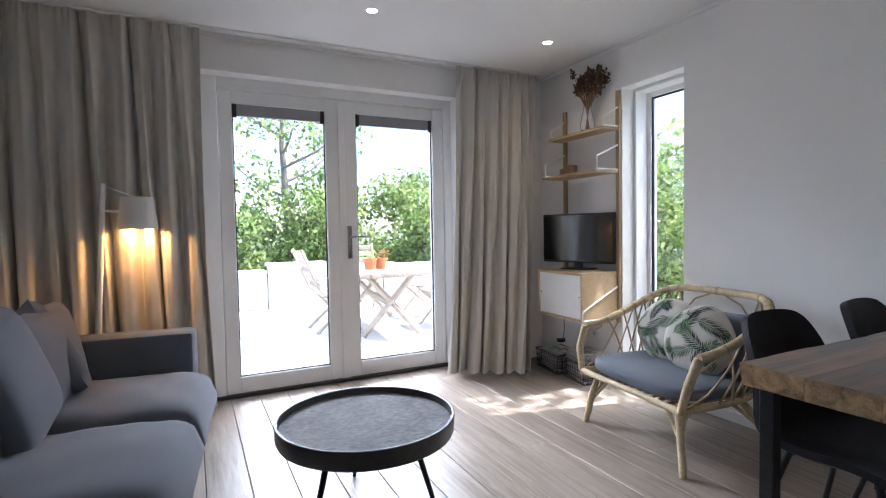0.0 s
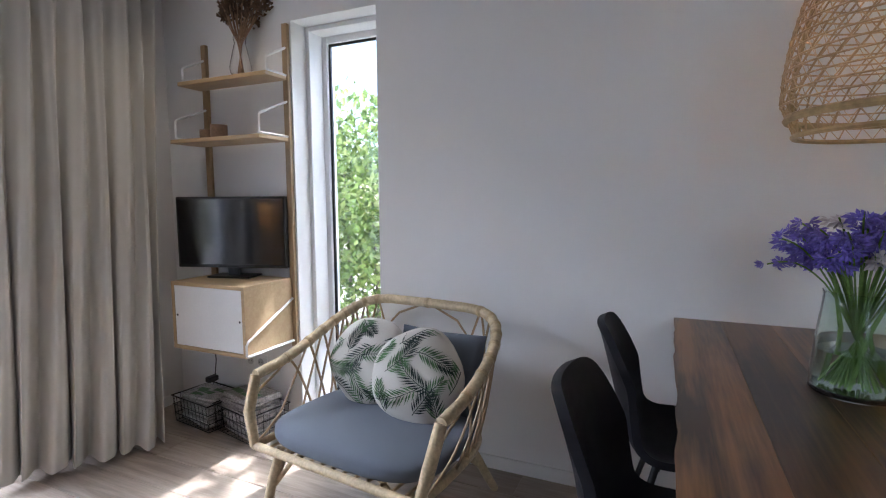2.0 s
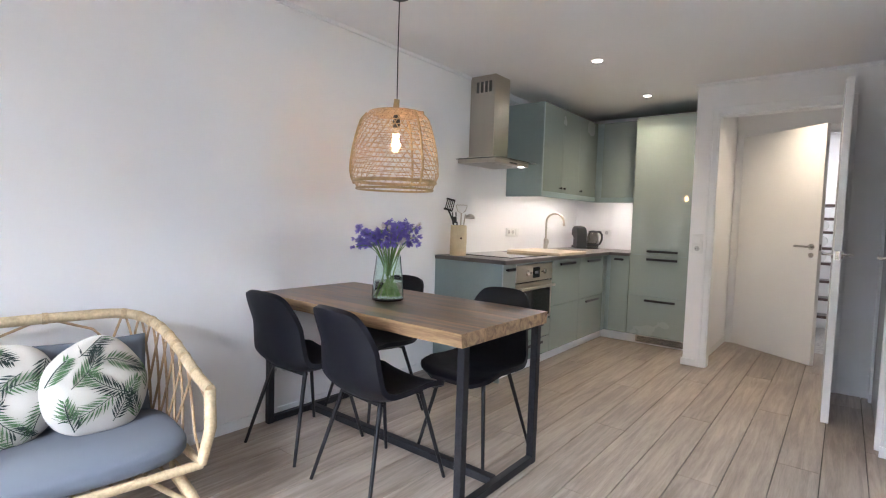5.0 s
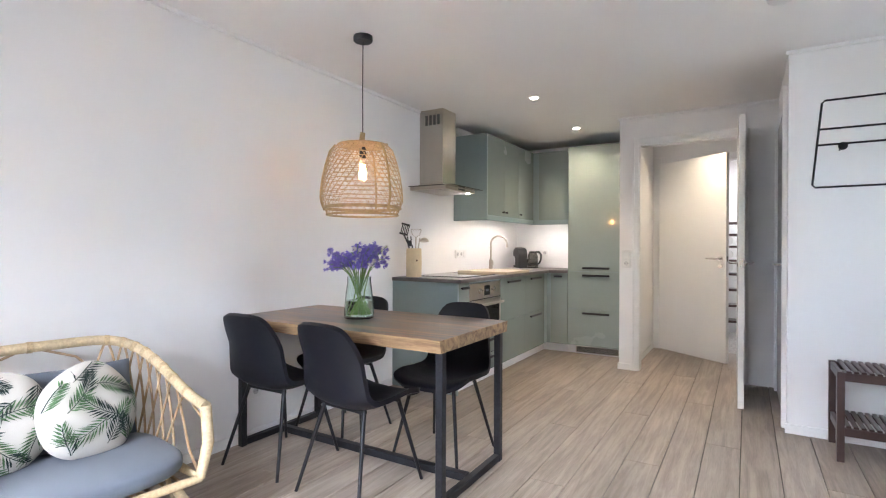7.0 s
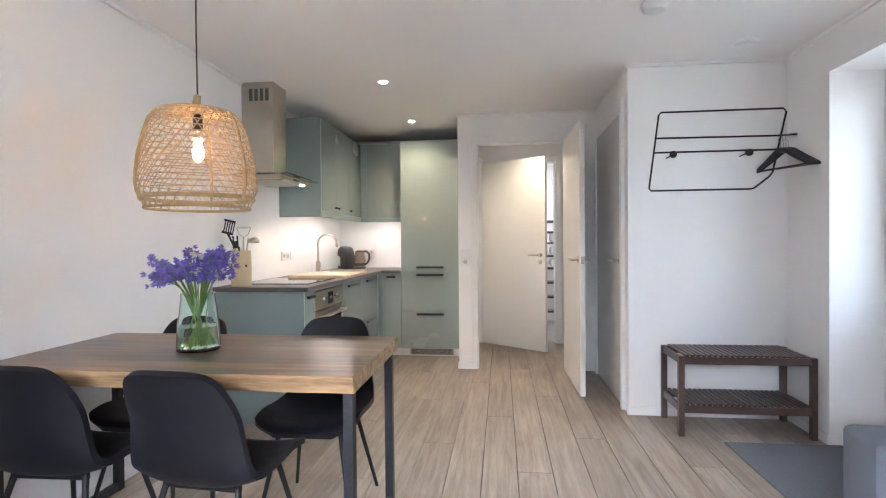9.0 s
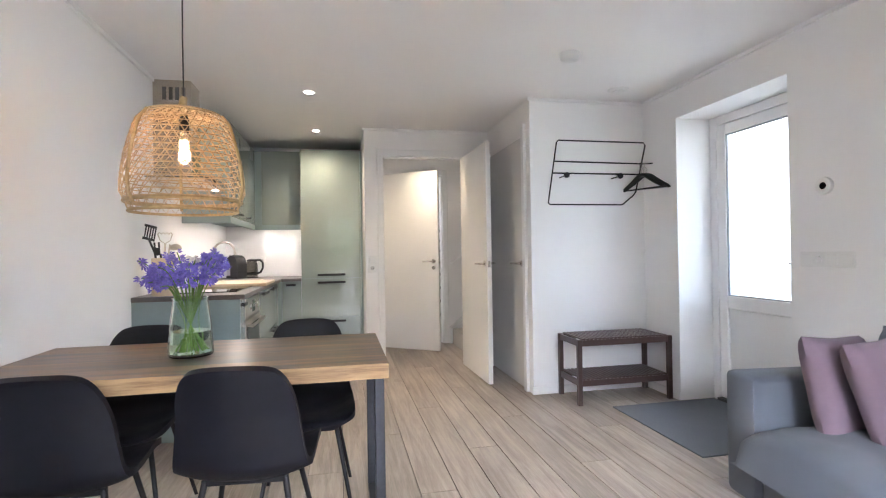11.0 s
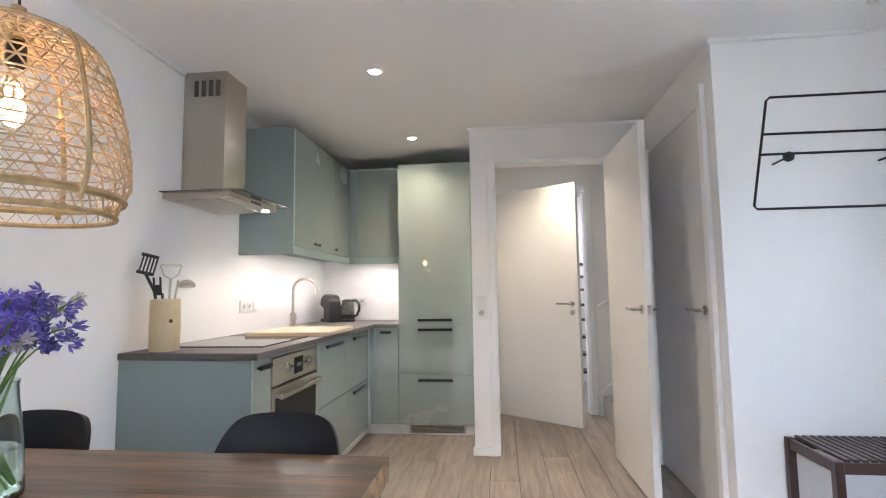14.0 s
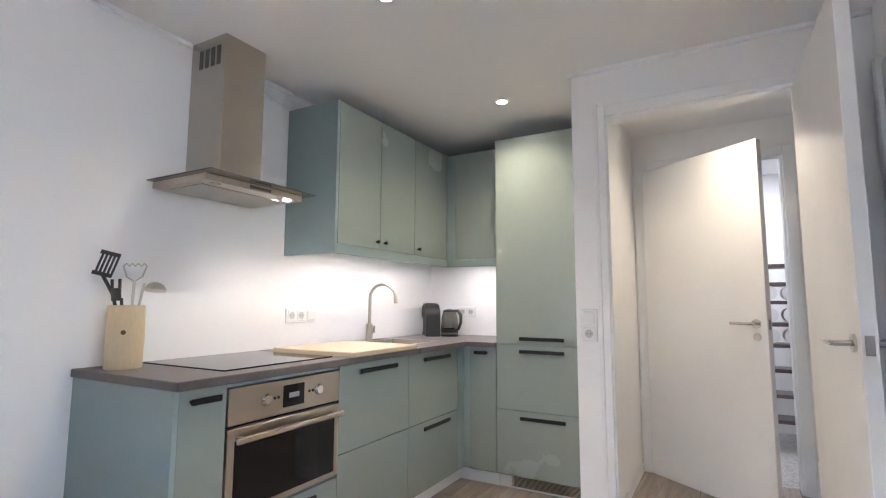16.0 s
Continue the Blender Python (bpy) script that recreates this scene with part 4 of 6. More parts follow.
for x0 in (TX0 + 0.014, TX1 - 0.058):
    part("leg", Mesh().box(x0, x0 + 0.036, TY0 + 0.035, TY0 + 0.071, 0.0, TZ - 0.06, 0.002), IRON, tb)
    part("leg", Mesh().box(x0, x0 + 0.036, TY1 - 0.081, TY1 - 0.045, 0.0, TZ - 0.06, 0.002), IRON, tb)
    part("foot_rail", Mesh().box(x0, x0 + 0.036, TY0 + 0.071, TY1 - 0.081, 0.003, 0.039, 0.002), IRON, tb)
part("stretcher", Mesh().box(TX0 + 0.050, TX1 - 0.058, 0.245, 0.285, 0.006, 0.044, 0.002), IRON, tb)


# ---- dining chairs ----
def dining_chair():
    c = thing("dining_chair", "black leather shell chair on thin black metal legs", "chair", (0, 0, 0), 0, "chairs round the dining table")

    def half(v):          # half width along the shell from the seat's front (0) to the back's top (1)
        w = 0.220 if v < 0.40 else 0.220 - 0.050 * min(1.0, (v - 0.40) / 0.50)
        if v > 0.72:
            w *= max(0.10, max(0.0, 1 - ((v - 0.72) / 0.28) ** 2.3) ** (1 / 2.3))
        if v < 0.16:
            w *= (1 - 0.45 * ((0.16 - v) / 0.16) ** 2.6)
        return w

    prof = [(0.235, 0.425), (0.20, 0.448), (0.10, 0.445), (-0.02, 0.435), (-0.11, 0.44), (-0.17, 0.475), (-0.20, 0.55), (-0.226, 0.645), (-0.248, 0.735), (-0.267, 0.805), (-0.277, 0.83)]

    def shell(u, v):
        s = v * (len(prof) - 1)
        i = min(int(s), len(prof) - 2)
        q = s - i
        p0, p1 = prof[max(i - 1, 0)], prof[min(i + 2, len(prof) - 1)]
        y, z = [0.5 * (2 * prof[i][k] + (prof[i + 1][k] - p0[k]) * q + (2 * p0[k] - 5 * prof[i][k] + 4 * prof[i + 1][k] - p1[k]) * q * q
                       + (3 * prof[i][k] - p0[k] - 3 * prof[i + 1][k] + p1[k]) * q ** 3) for k in (0, 1)]
        w = 2 * u - 1
        lift = abs(w) ** 2.4
        seat = 1 - min(1, max(0, (v - 0.35) / 0.35))
        top = max(0.0, (v - 0.72) / 0.28)
        return (half(v) * w, y + (1 - seat) * lift * 0.055 * (1 - top), z + seat * lift * 0.040 * min(1.0, v / 0.2) - 0.012 * seat * (1 - lift) * math.sin(math.pi * min(1.0, v / 0.5)))

    nu, nv = 24, 56
    upper, under = [], []
    for j in range(nv + 1):                # the padding is laid on square to the shell's middle line
        v = 1 - (1 - j / nv) ** 1.6
        a, b = Vector(shell(0.5, max(0.0, v - 0.01))), Vector(shell(0.5, min(1.0, v + 0.01)))
        n = Vector((0, a.z - b.z, b.y - a.y)).normalized() * 0.024
        row = [Vector(shell(i / nu, v)) for i in range(nu + 1)]
        upper += row
        under += [p + n for p in row]
    k, w = len(upper), nu + 1
    quads = [(j * w + i, j * w + i + 1, (j + 1) * w + i + 1, (j + 1) * w + i) for j in range(nv) for i in range(nu)]
    rim = list(range(w)) + [j * w + nu for j in range(1, nv + 1)] + [nv * w + i for i in range(nu - 1, -1, -1)] + [j * w for j in range(nv - 1, 0, -1)]
    faces = quads + [tuple(q + k for q in reversed(f)) for f in quads] + [(b, a, a + k, b + k) for a, b in zip(rim, rim[1:] + rim[:1])]
    part("shell", Mesh().add(upper + under, faces), LEATHER, c, "padded black leather shell", smooth=True)
    for sx in (1, -1):
        part("leg", Mesh().tube([(sx * 0.13, 0.13, 0.415), (sx * 0.205, 0.225, 0.0)], [0.011, 0.008], 10), BLACKM, c, smooth=True)
        part("leg", Mesh().tube([(sx * 0.13, -0.11, 0.415), (sx * 0.205, -0.225, 0.0)], [0.011, 0.008], 10), BLACKM, c, smooth=True)
    part("under_frame", Mesh().box(-0.14, 0.14, 0.12, 0.14, 0.400, 0.422, 0.003).box(-0.14, 0.14, -0.12, -0.10, 0.400, 0.422, 0.003).box(-0.02, 0.02, -0.10, 0.12, 0.402, 0.42, 0.003), BLACKM, c)
    return c


ch1 = dining_chair()
ch1.matrix_world = pose(2.375, 0.545, 0, 0, 0, 182)
copy_thing(ch1, pose(1.795, 0.565, 0, 0, 0, 176))
copy_thing(ch1, pose(1.645, 0.015, 0, 0, 0, 1))
copy_thing(ch1, pose(2.40, 0.02, 0, 0, 0, -2))

# ---- pendant basket lamp ----
pd = thing("pendant_lamp", "woven bamboo basket pendant lamp with a lit filament bulb", "pendant lamp", (2.12, 0.17, 0))
part("ceiling_rose", Mesh().lathe([(0.052, CEI - 0.032), (0.056, CEI - 0.028), (0.056, CEI - 0.001)], 28), BLACKP, pd, "black ceiling rose", smooth=True)
part("cord", Mesh().tube([(0, 0, CEI - 0.03), (0.002, 0, 2.1), (0, 0, 1.838)], 0.0032, 6), BLACKP, pd)
part("cap", Mesh().tube([(0, 0, 1.842), (0.006, 0.0, 1.80), (0.0, 0.0, 1.758)], [0.015, 0.017, 0.016], 10), BAMBOO2, pd, "bamboo knob", smooth=True)
part("side_peg", Mesh().tube([(-0.05, -0.06, 1.778), (-0.115, -0.09, 1.774)], [0.013, 0.009], 8), BAMBOO2, pd, smooth=True)
part("socket", Mesh().lathe([(0.017, 1.69), (0.02, 1.70), (0.02, 1.745), (0.012, 1.764)], 16), BLACKP, pd, smooth=True)
PROF = [(1.356, 0.204), (1.388, 0.216), (1.434, 0.236), (1.50, 0.233), (1.578, 0.222), (1.644, 0.206), (1.70, 0.190), (1.740, 0.174), (1.760, 0.150)]


def basket_r(z):
    for (z0, r0), (z1, r1) in zip(PROF, PROF[1:]):
        if z <= z1:
            return r0 + (r1 - r0) * max(0, (z - z0) / (z1 - z0))
    return PROF[-1][1]


def bpt(a, z, off=0.0):
    r = basket_r(z) + off
    return (r * math.cos(a), r * math.sin(a), z)


for i in range(15):                      # hoops
    z = 1.405 + i * 0.0248
    part("hoop", Mesh().tube([bpt(2 * math.pi * j / 48, z, 0.001) for j in range(48)], 0.0034, 5, closed=True, flat=0.7), BAMBOO, pd, smooth=True)
for z, rr in ((1.356, 0.0065), (1.396, 0.0085)):
    part("rim", Mesh().tube([bpt(2 * math.pi * j / 56, z, 0.003) for j in range(56)], rr, 6, closed=True), BAMBOO2, pd, "thicker bamboo rim", smooth=True)
N_ST = 34
for s in (1, -1):                        # slanting strips in both directions
    for i in range(N_ST):
        a0 = 2 * math.pi * i / N_ST
        part("strip", Mesh().tube([bpt(a0 + s * 1.25 * k / 16, 1.36 + 0.40 * k / 16, -0.0015 * s) for k in range(17)], 0.0021, 4, flat=0.45), BAMBOO, pd)
for a in (0.9, 2.95, 5.05):
    part("rib", Mesh().tube([bpt(a, 1.378 + 0.38 * k / 10, 0.008) for k in range(11)], 0.0065, 7), BAMBOO2, pd, smooth=True)
m = Mesh()
for i in range(13):
    a = math.pi * i / 13
    r = 0.152
    m.tube([(r * math.cos(a), r * math.sin(a), 1.760), (0, 0, 1.768), (-r * math.cos(a), -r * math.sin(a), 1.760)], 0.0042, 4, flat=0.5)
for r in (0.03, 0.05, 0.07, 0.09, 0.11, 0.13, 0.148):
    m.tube([(r * math.cos(2 * math.pi * j / 30), r * math.sin(2 * math.pi * j / 30), 1.765) for j in range(30)], 0.0036, 4, closed=True)
part("top_weave", m, BAMBOO, pd)
part("bulb_glass", Mesh().lathe([(0.013, 1.69), (0.015, 1.678), (0.022, 1.65), (0.024, 1.61), (0.022, 1.575), (0.012, 1.560), (0.002, 1.557)][::-1], 20), glass("bulb_glass", (1.0, 0.93, 0.80)), pd, smooth=True).visible_shadow = False
m = Mesh()
for a in (0, 1.57, 3.14, 4.71):
    m.tube([(0.010 * math.cos(a), 0.010 * math.sin(a), 1.585), (0.008 * math.cos(a), 0.008 * math.sin(a), 1.655)], 0.0032, 6)
part("filament", m, BULB, pd, "glowing amber filament")
lamp("pendant_light", "POINT", 0.16, (1.0, 0.72, 0.42), pose(2.12, 0.17, 1.60), radius=0.03)

# ---- vase with flowers ----
vs = thing("flower_vase", "clear green-tinted glass vase, half full of water", "vase", (2.085, 0.24, TZ))
out = [(0.080, 0.0), (0.086, 0.006), (0.0855, 0.03), (0.079, 0.12), (0.069, 0.20), (0.067, 0.228), (0.0695, 0.236)]
inn = [(r - 0.004, max(z, 0.012)) for r, z in reversed(out)]
part("glass_body", Mesh().lathe(out + inn, 40), VASEG, vs, smooth=True).visible_shadow = False
part("water", Mesh().lathe([(0.078, 0.0135), (0.0805, 0.03), (0.0755, 0.10)], 40), WATER, vs, smooth=True).visible_shadow = False
fl = thing("bluebell_bunch", "bunch of violet bluebells with a few white ones", "flowers", (2.085, 0.24, TZ))
rng = random.Random(21)
petals, petalsw, leavesm = Mesh(), Mesh(), Mesh()


def bell(mm, p, d, s):
    """A small bell flower: six pointed petals curling back from p along d."""
    d = Vector(d).normalized()
    side = d.cross(Vector((0.3, 0.2, 0.9))).normalized()
    oth = d.cross(side)
    for k in range(6):
        w = 2 * math.pi * k / 6
        a, b = math.cos(w) * side + math.sin(w) * oth, math.cos(w + 0.85) * side + math.sin(w + 0.85) * oth
        q = Vector(p)
        mm.add([q, q + d * s * 0.55 + a * s * 0.48, q + d * s * 0.95 + (a + b).normalized() * s * 0.62, q + d * s * 0.55 + b * s * 0.48], [(0, 1, 2, 3)])


for i in range(42):
    a = rng.uniform(0, 2 * math.pi)
    lean = rng.uniform(0.15, 1.0) ** 0.7
    base = Vector((-0.05 * math.cos(a) * lean, -0.05 * math.sin(a) * lean, 0.02))
    neckp = Vector((0.054 * math.cos(a) * lean, 0.054 * math.sin(a) * lean, 0.235))
    tip = Vector((0.190 * math.cos(a) * lean, 0.190 * math.sin(a) * lean, 0.278 + 0.13 * rng.random() + 0.03 * (1 - lean)))
    pts = []
    for k in range(13):
        t = k / 12
        pts.append(base.lerp(neckp, t / 0.45) if t < 0.45 else neckp.lerp(tip, (t - 0.45) / 0.55) + Vector((0, 0, 0.03 * math.sin(math.pi * (t - 0.45) / 0.55))))
    part("stem", Mesh().tube(pts, 0.0021, 5), STEM, fl)
    white = rng.random() < 0.1
    for k in range(13):
        t = 0.70 + 0.30 * k / 12
        p = neckp.lerp(tip, (t - 0.45) / 0.55) + Vector((0, 0, 0.03 * math.sin(math.pi * (t - 0.45) / 0.55)))
        w = rng.uniform(0, 6.28)
        d = Vector((math.cos(w), math.sin(w), rng.uniform(-0.9, 0.5)))
        p2 = p + d * rng.uniform(0.004, 0.020)
        bell(petalsw if white else petals, p2, d, rng.uniform(0.016, 0.026))
for i in range(4):
    a = rng.uniform(0, 6.28)
    leavesm.tube([(0.05 * math.cos(a), 0.05 * math.sin(a), 0.02), (0.03 * math.cos(a + 1), 0.03 * math.sin(a + 1), 0.15), (0.07 * math.cos(a + 1.6), 0.07 * math.sin(a + 1.6), 0.27)], [0.004, 0.006, 0.002], 5, flat=0.2)
part("leaves", leavesm, STEM, fl)
part("violet_petals", petals, PETAL, fl, "violet bell petals")
part("white_petals", petalsw, PETALW, fl, "white bell petals")

# ---- coffee table ----
ct = thing("coffee_table", "round black wooden tray table on thin splayed legs", "coffee table", (0.612, 1.722, 0))
part("tray", Mesh().lathe([(0.335, 0.312), (0.352, 0.318), (0.357, 0.33), (0.360, 0.388), (0.357, 0.391), (0.348, 0.390), (0.345, 0.384), (0.344, 0.364), (0.340, 0.360)], 72), TRAY, ct, smooth=True)
part("tray_top", Mesh().lathe([(0.3435, 0.3605), (0.3425, 0.3635)], 72), TRAYTOP, ct, "worn dark grey tray surface")
for k in range(3):
    a = radians(85 + 120 * k)
    part("leg", Mesh().tube([(0.19 * math.cos(a), 0.19 * math.sin(a), 0.314), (0.285 * math.cos(a), 0.285 * math.sin(a), 0.0)], [0.014, 0.009], 12), BLACKM, ct, smooth=True)


# ---- sofa ----
sf = thing("sofa", "three-seat blue-grey fabric sofa with square arms", "sofa", (-0.27, 0.43, 0), -6.3)
SL, SD = 2.56, 0.86       # length along local y, depth along local -x
part("base", Mesh().box(-SD + 0.02, -0.03, 0.19, SL - 0.19, 0.06, 0.25, 0.02), SOFA, sf)
for y0, y1 in ((0.0, 0.19), (SL - 0.19, SL)):
    part("arm", Mesh().box(-SD, 0.0, y0, y1, 0.05, 0.605, 0.028), SOFA, sf, smooth=True)
part("back", Mesh().box(-SD, -SD + 0.2, 0.19, SL - 0.19, 0.05, 0.66, 0.04), SOFA, sf, smooth=True)


def seat_cushion(y0, y1):
    def top(u, v):
        x, y = -SD + 0.18 + (SD - 0.07) * u, y0 + (y1 - y0) * v
        a = max(0.0, 1 - abs(2 * u - 1) ** 7) ** 0.35
        b = max(0.0, 1 - abs(2 * v - 1) ** 8) ** 0.35
        z = 0.25 + (0.165 + 0.022 * math.sin(math.pi * v) + 0.010 * noise.noise((x * 5, y * 5, 1.0)) + 0.006 * noise.noise((x * 13, y * 4, 3.0))) * a * b
        return (x, y, z)
    part("seat_cushion", Mesh().sheet(top, 26, 26, 0.0).box(-SD + 0.19, 0.09, y0 + 0.01, y1 - 0.01, 0.245, 0.26), SOFA, sf, smooth=True)


third = (SL - 0.38) / 3
for k in range(3):
    seat_cushion(0.19 + third * k + 0.002, 0.19 + third * (k + 1) - 0.002)
for k in range(3):
    m = Mesh().pillow(third - 0.02, 0.46, 0.20, 3.0, 18, 0.35).turned(pose(-SD + 0.30, 0.19 + third * (k + 0.5), 0.59, 0, 0, 90) @ pose(0, 0, 0, -12, 0, 0))
    part("back_cushion", m, SOFA, sf, smooth=True, weld=True)


def loose_cushion(name, mat, label, w, h, d, m, round_=3.0, edge=0.3):
    c = tagged(new(name, mesh_of(name, Mesh().pillow(w, h, d, round_, 22, edge), mat, True, True)), label, "cushion")
    c.matrix_world = m
    return c


S = pose(-0.27, 0.43, 0, 0, 0, -6.3)
loose_cushion("throw_cushion", MAUVE, "mauve square throw cushion leaning on the sofa arm", 0.40, 0.41, 0.13, S @ pose(-0.33, 0.285, 0.585, 0, 0, 198) @ pose(0, 0, 0, -14, 4, 0))
loose_cushion("throw_cushion", MAUVE, "mauve square throw cushion on the sofa", 0.43, 0.43, 0.14, S @ pose(-0.41, 0.45, 0.595, 0, 0, 196) @ pose(0, 0, 0, -18, -3, 0))
loose_cushion("throw_cushion", SOFA, "blue-grey throw cushion in the sofa corner", 0.46, 0.46, 0.17, S @ pose(-0.62, 2.17, 0.57, 0, 0, 128) @ pose(0, 0, 0, -18, 24, 0))
loose_cushion("throw_cushion", SOFA, "blue-grey throw cushion against the sofa back", 0.48, 0.46, 0.17, S @ pose(-0.50, 1.55, 0.62, 0, 0, 95) @ pose(0, 0, 0, -18, -8, 0))

# ---- doormat ----
dm = thing("doormat", "dark grey ribbed doormat inside the front door", "doormat", (0, 0, 0))
part("mat", Mesh().box(-1.33, -0.475, -0.925, 0.02, 0.0005, 0.009, 0.003), MAT, dm)


# ---- curtains ----
def curtain(name, label, top, foot, folds, seed):
    """top and foot: the ends (x, y) of the curtain's line at the track and at the floor."""
    c = thing(name, label, "curtain", (0, 0, 0), 0, "curtains of the French doors")
    r = random.Random(seed)
    ph = [r.uniform(-0.5, 0.5) for _ in range(60)]
    (a0, b0), (a1, b1) = [Vector(p) for p in top], [Vector(p) for p in foot]

    def cloth(u, v):
        z = 0.03 + (CEI - 0.045) * v
        a = folds * u
        i = int(a)
        w = 2 * math.pi * (a + 0.22 * ph[i % 60] * math.sin(math.pi * (a - i)))
        amp = (0.070 - 0.034 * v) * (0.75 + 0.7 * ph[(i + 7) % 60])
        lo, hi = a1.lerp(b1, u), a0.lerp(b0, u)
        p = lo.lerp(hi, v ** 0.8)
        d = (b1 - a1).lerp(b0 - a0, v).normalized()
        n = Vector((d.y, -d.x))
        off = amp * math.sin(w) + 0.3 * amp * math.sin(2 * w + 1.0 + 2 * v) + 0.014 * noise.noise((u * 9, v * 3, seed))
        if v > 0.955:
            off = off * 0.5 + 0.007 * math.sin(4 * w)
        side = 0.014 * math.sin(w * 0.5 + 4 * v)
        q = p + d * side + n * off
        return (q.x, q.y, z + 0.014 * noise.noise((u * 7, 1.3, seed)) * (1 - v))

    part("cloth", Mesh().sheet(cloth, folds * 22, 40, 0.003), CURTAIN, c, "heavy beige linen in soft folds", smooth=True)
    return c


curtain("curtain", "floor-length beige linen curtain drawn aside behind the sofa", ((-0.95, 3.235), (0.07, 3.235)), ((-0.95, 3.225), (0.11, 3.215)), 9, 3)
curtain("curtain", "floor-length beige linen curtain drawn aside beside the television", ((1.88, 3.235), (2.61, 3.215)), ((1.72, 3.18), (2.27, 2.87)), 7, 8)
tr = thing("curtain_track", "slim white curtain track under the ceiling", "curtain track", (0, 0, 0))
part("track", Mesh().box(-0.95, 2.66, 3.22, 3.25, CEI - 0.012, CEI - 0.001, 0.001), TRIM, tr)

# ---- the rattan armchair ----
ac = thing("rattan_armchair", "wide low rattan armchair with open lattice sides", "armchair", (2.310, 1.640, 0), -7.0)
AC = pose(2.310, 1.640, 0, 0, 0, -7.0)


def horseshoe(x0, depth, halfw, z0, rise):
    """A line from one arm tip round the back to the other, opening to -x."""
    out = []
    for i in range(61):
        a = math.pi * (i / 60 - 0.5)
        a = math.pi / 2 * math.copysign(abs(a / (math.pi / 2)) ** 0.8, a)
        c = max(0.0, math.cos(a))
        out.append(Vector((x0 + depth * c ** 0.5, halfw * math.copysign(abs(math.sin(a)) ** 0.36, math.sin(a)), z0 + rise * c ** 0.8)))
    return out


RIM = horseshoe(-0.255, 0.585, 0.424, 0.535, 0.225)
SEATR = horseshoe(-0.31, 0.57, 0.375, 0.285, 0.0)
part("top_rim", Mesh().tube(RIM, 0.021, 12), RATTAN, ac, "pale wrapped rattan rim", smooth=True)
part("seat_rim", Mesh().tube(SEATR, 0.016, 10, closed=True), RATTAN, ac, smooth=True)
for s, tip, low in ((1, RIM[-1], SEATR[-1]), (-1, RIM[0], SEATR[0])):
    part("arm_post", Mesh().tube([tip, tip.lerp(low, 0.5) + Vector((-0.02, 0.01 * s, 0)), low], [0.021, 0.022, 0.018], 12), RATTAN, ac, smooth=True)

def along(pts, t):
    s = max(0.0, min(1.0, t)) * (len(pts) - 1)
    i = min(int(s), len(pts) - 2)
    return pts[i].lerp(pts[i + 1], s - i)


N_CANE = 17
for s in (1, -1):                         # pairs of canes part at the rim and cross twice on the way down
    for i in range(N_CANE):
        t0 = (i + 0.5) / N_CANE
        pts = []
        for k in range(9):
            v = k / 8
            tt = t0 + s * 1.5 / N_CANE * (1 - v) ** 0.9
            lo, hi = along(SEATR, tt), along(RIM, tt)
            bul = Vector(((lo + hi).x, (lo + hi).y, 0)) * 0.012 * math.sin(math.pi * v)
            pts.append(lo.lerp(hi, v) + bul + Vector((0.003 * s, 0.003 * s, 0)))
        part("lattice_cane", Mesh().tube(pts, 0.0052, 6), RATTAN2, ac, smooth=True)
for i in range(N_CANE):                   # bindings where the canes meet the rim
    t0 = (i + 0.5) / N_CANE
    p, d = along(RIM, t0), (along(RIM, t0 + 0.004) - along(RIM, t0 - 0.004)).normalized()
    part("rim_binding", Mesh().tube([p - d * 0.011, p - d * 0.009, p + d * 0.009, p + d * 0.011], [0.0212, 0.0232, 0.0232, 0.0212], 12, caps=False), RATTAN3, ac, "fine rattan binding", smooth=True)
for fx, fy, tx, ty in ((-0.335, 0.31, -0.25, 0.30), (-0.33, -0.41, -0.25, -0.30), (0.32, 0.31, 0.18, 0.24), (0.325, -0.33, 0.18, -0.24)):
    leg = part("leg", Mesh().tube([(tx, ty, 0.27), (tx + (fx - tx) * 0.45, ty + (fy - ty) * 0.45, 0.17), (fx, fy, 0.0)], [0.016, 0.019, 0.017], 10), RATTAN, ac, smooth=True)
    sgn, bx = math.copysign(1, ty), math.copysign(1, -tx)
    part("brace", Mesh().tube([(tx + bx * 0.11, ty + sgn * 0.02, 0.285), (tx + bx * 0.03, ty + sgn * 0.01, 0.22), (tx + (fx - tx) * 0.5, ty + (fy - ty) * 0.5, 0.13)], 0.010, 8), RATTAN, leg, smooth=True)
    part("brace", Mesh().tube([(tx, ty - sgn * 0.12, 0.285), (tx, ty - sgn * 0.05, 0.22), (tx + (fx - tx) * 0.5, ty + (fy - ty) * 0.5, 0.13)], 0.010, 8), RATTAN, leg, smooth=True)
m = Mesh()
for i in range(-6, 7):
    yy = i * 0.052
    half = 0.26 - abs(i) * 0.008
    m.tube([(-0.29, yy, 0.285), (half - 0.03, yy, 0.285)], 0.006, 6)
part("seat_canes", m, RATTAN2, ac)


def seat_pad(u, v):
    w = 2 * math.pi * u
    c, s2 = math.cos(w), math.sin(w)
    q = v
    ex = 0.285 * math.copysign(abs(c) ** 0.55, c)
    ey = 0.375 * math.copysign(abs(s2) ** 0.55, s2)
    ph = math.pi * q
    r = math.sin(ph) ** 0.35 if 0 < q < 1 else 0
    return (-0.035 + ex * r, ey * r, 0.338 - 0.044 * math.copysign(abs(math.cos(ph)) ** 0.6, math.cos(ph)))


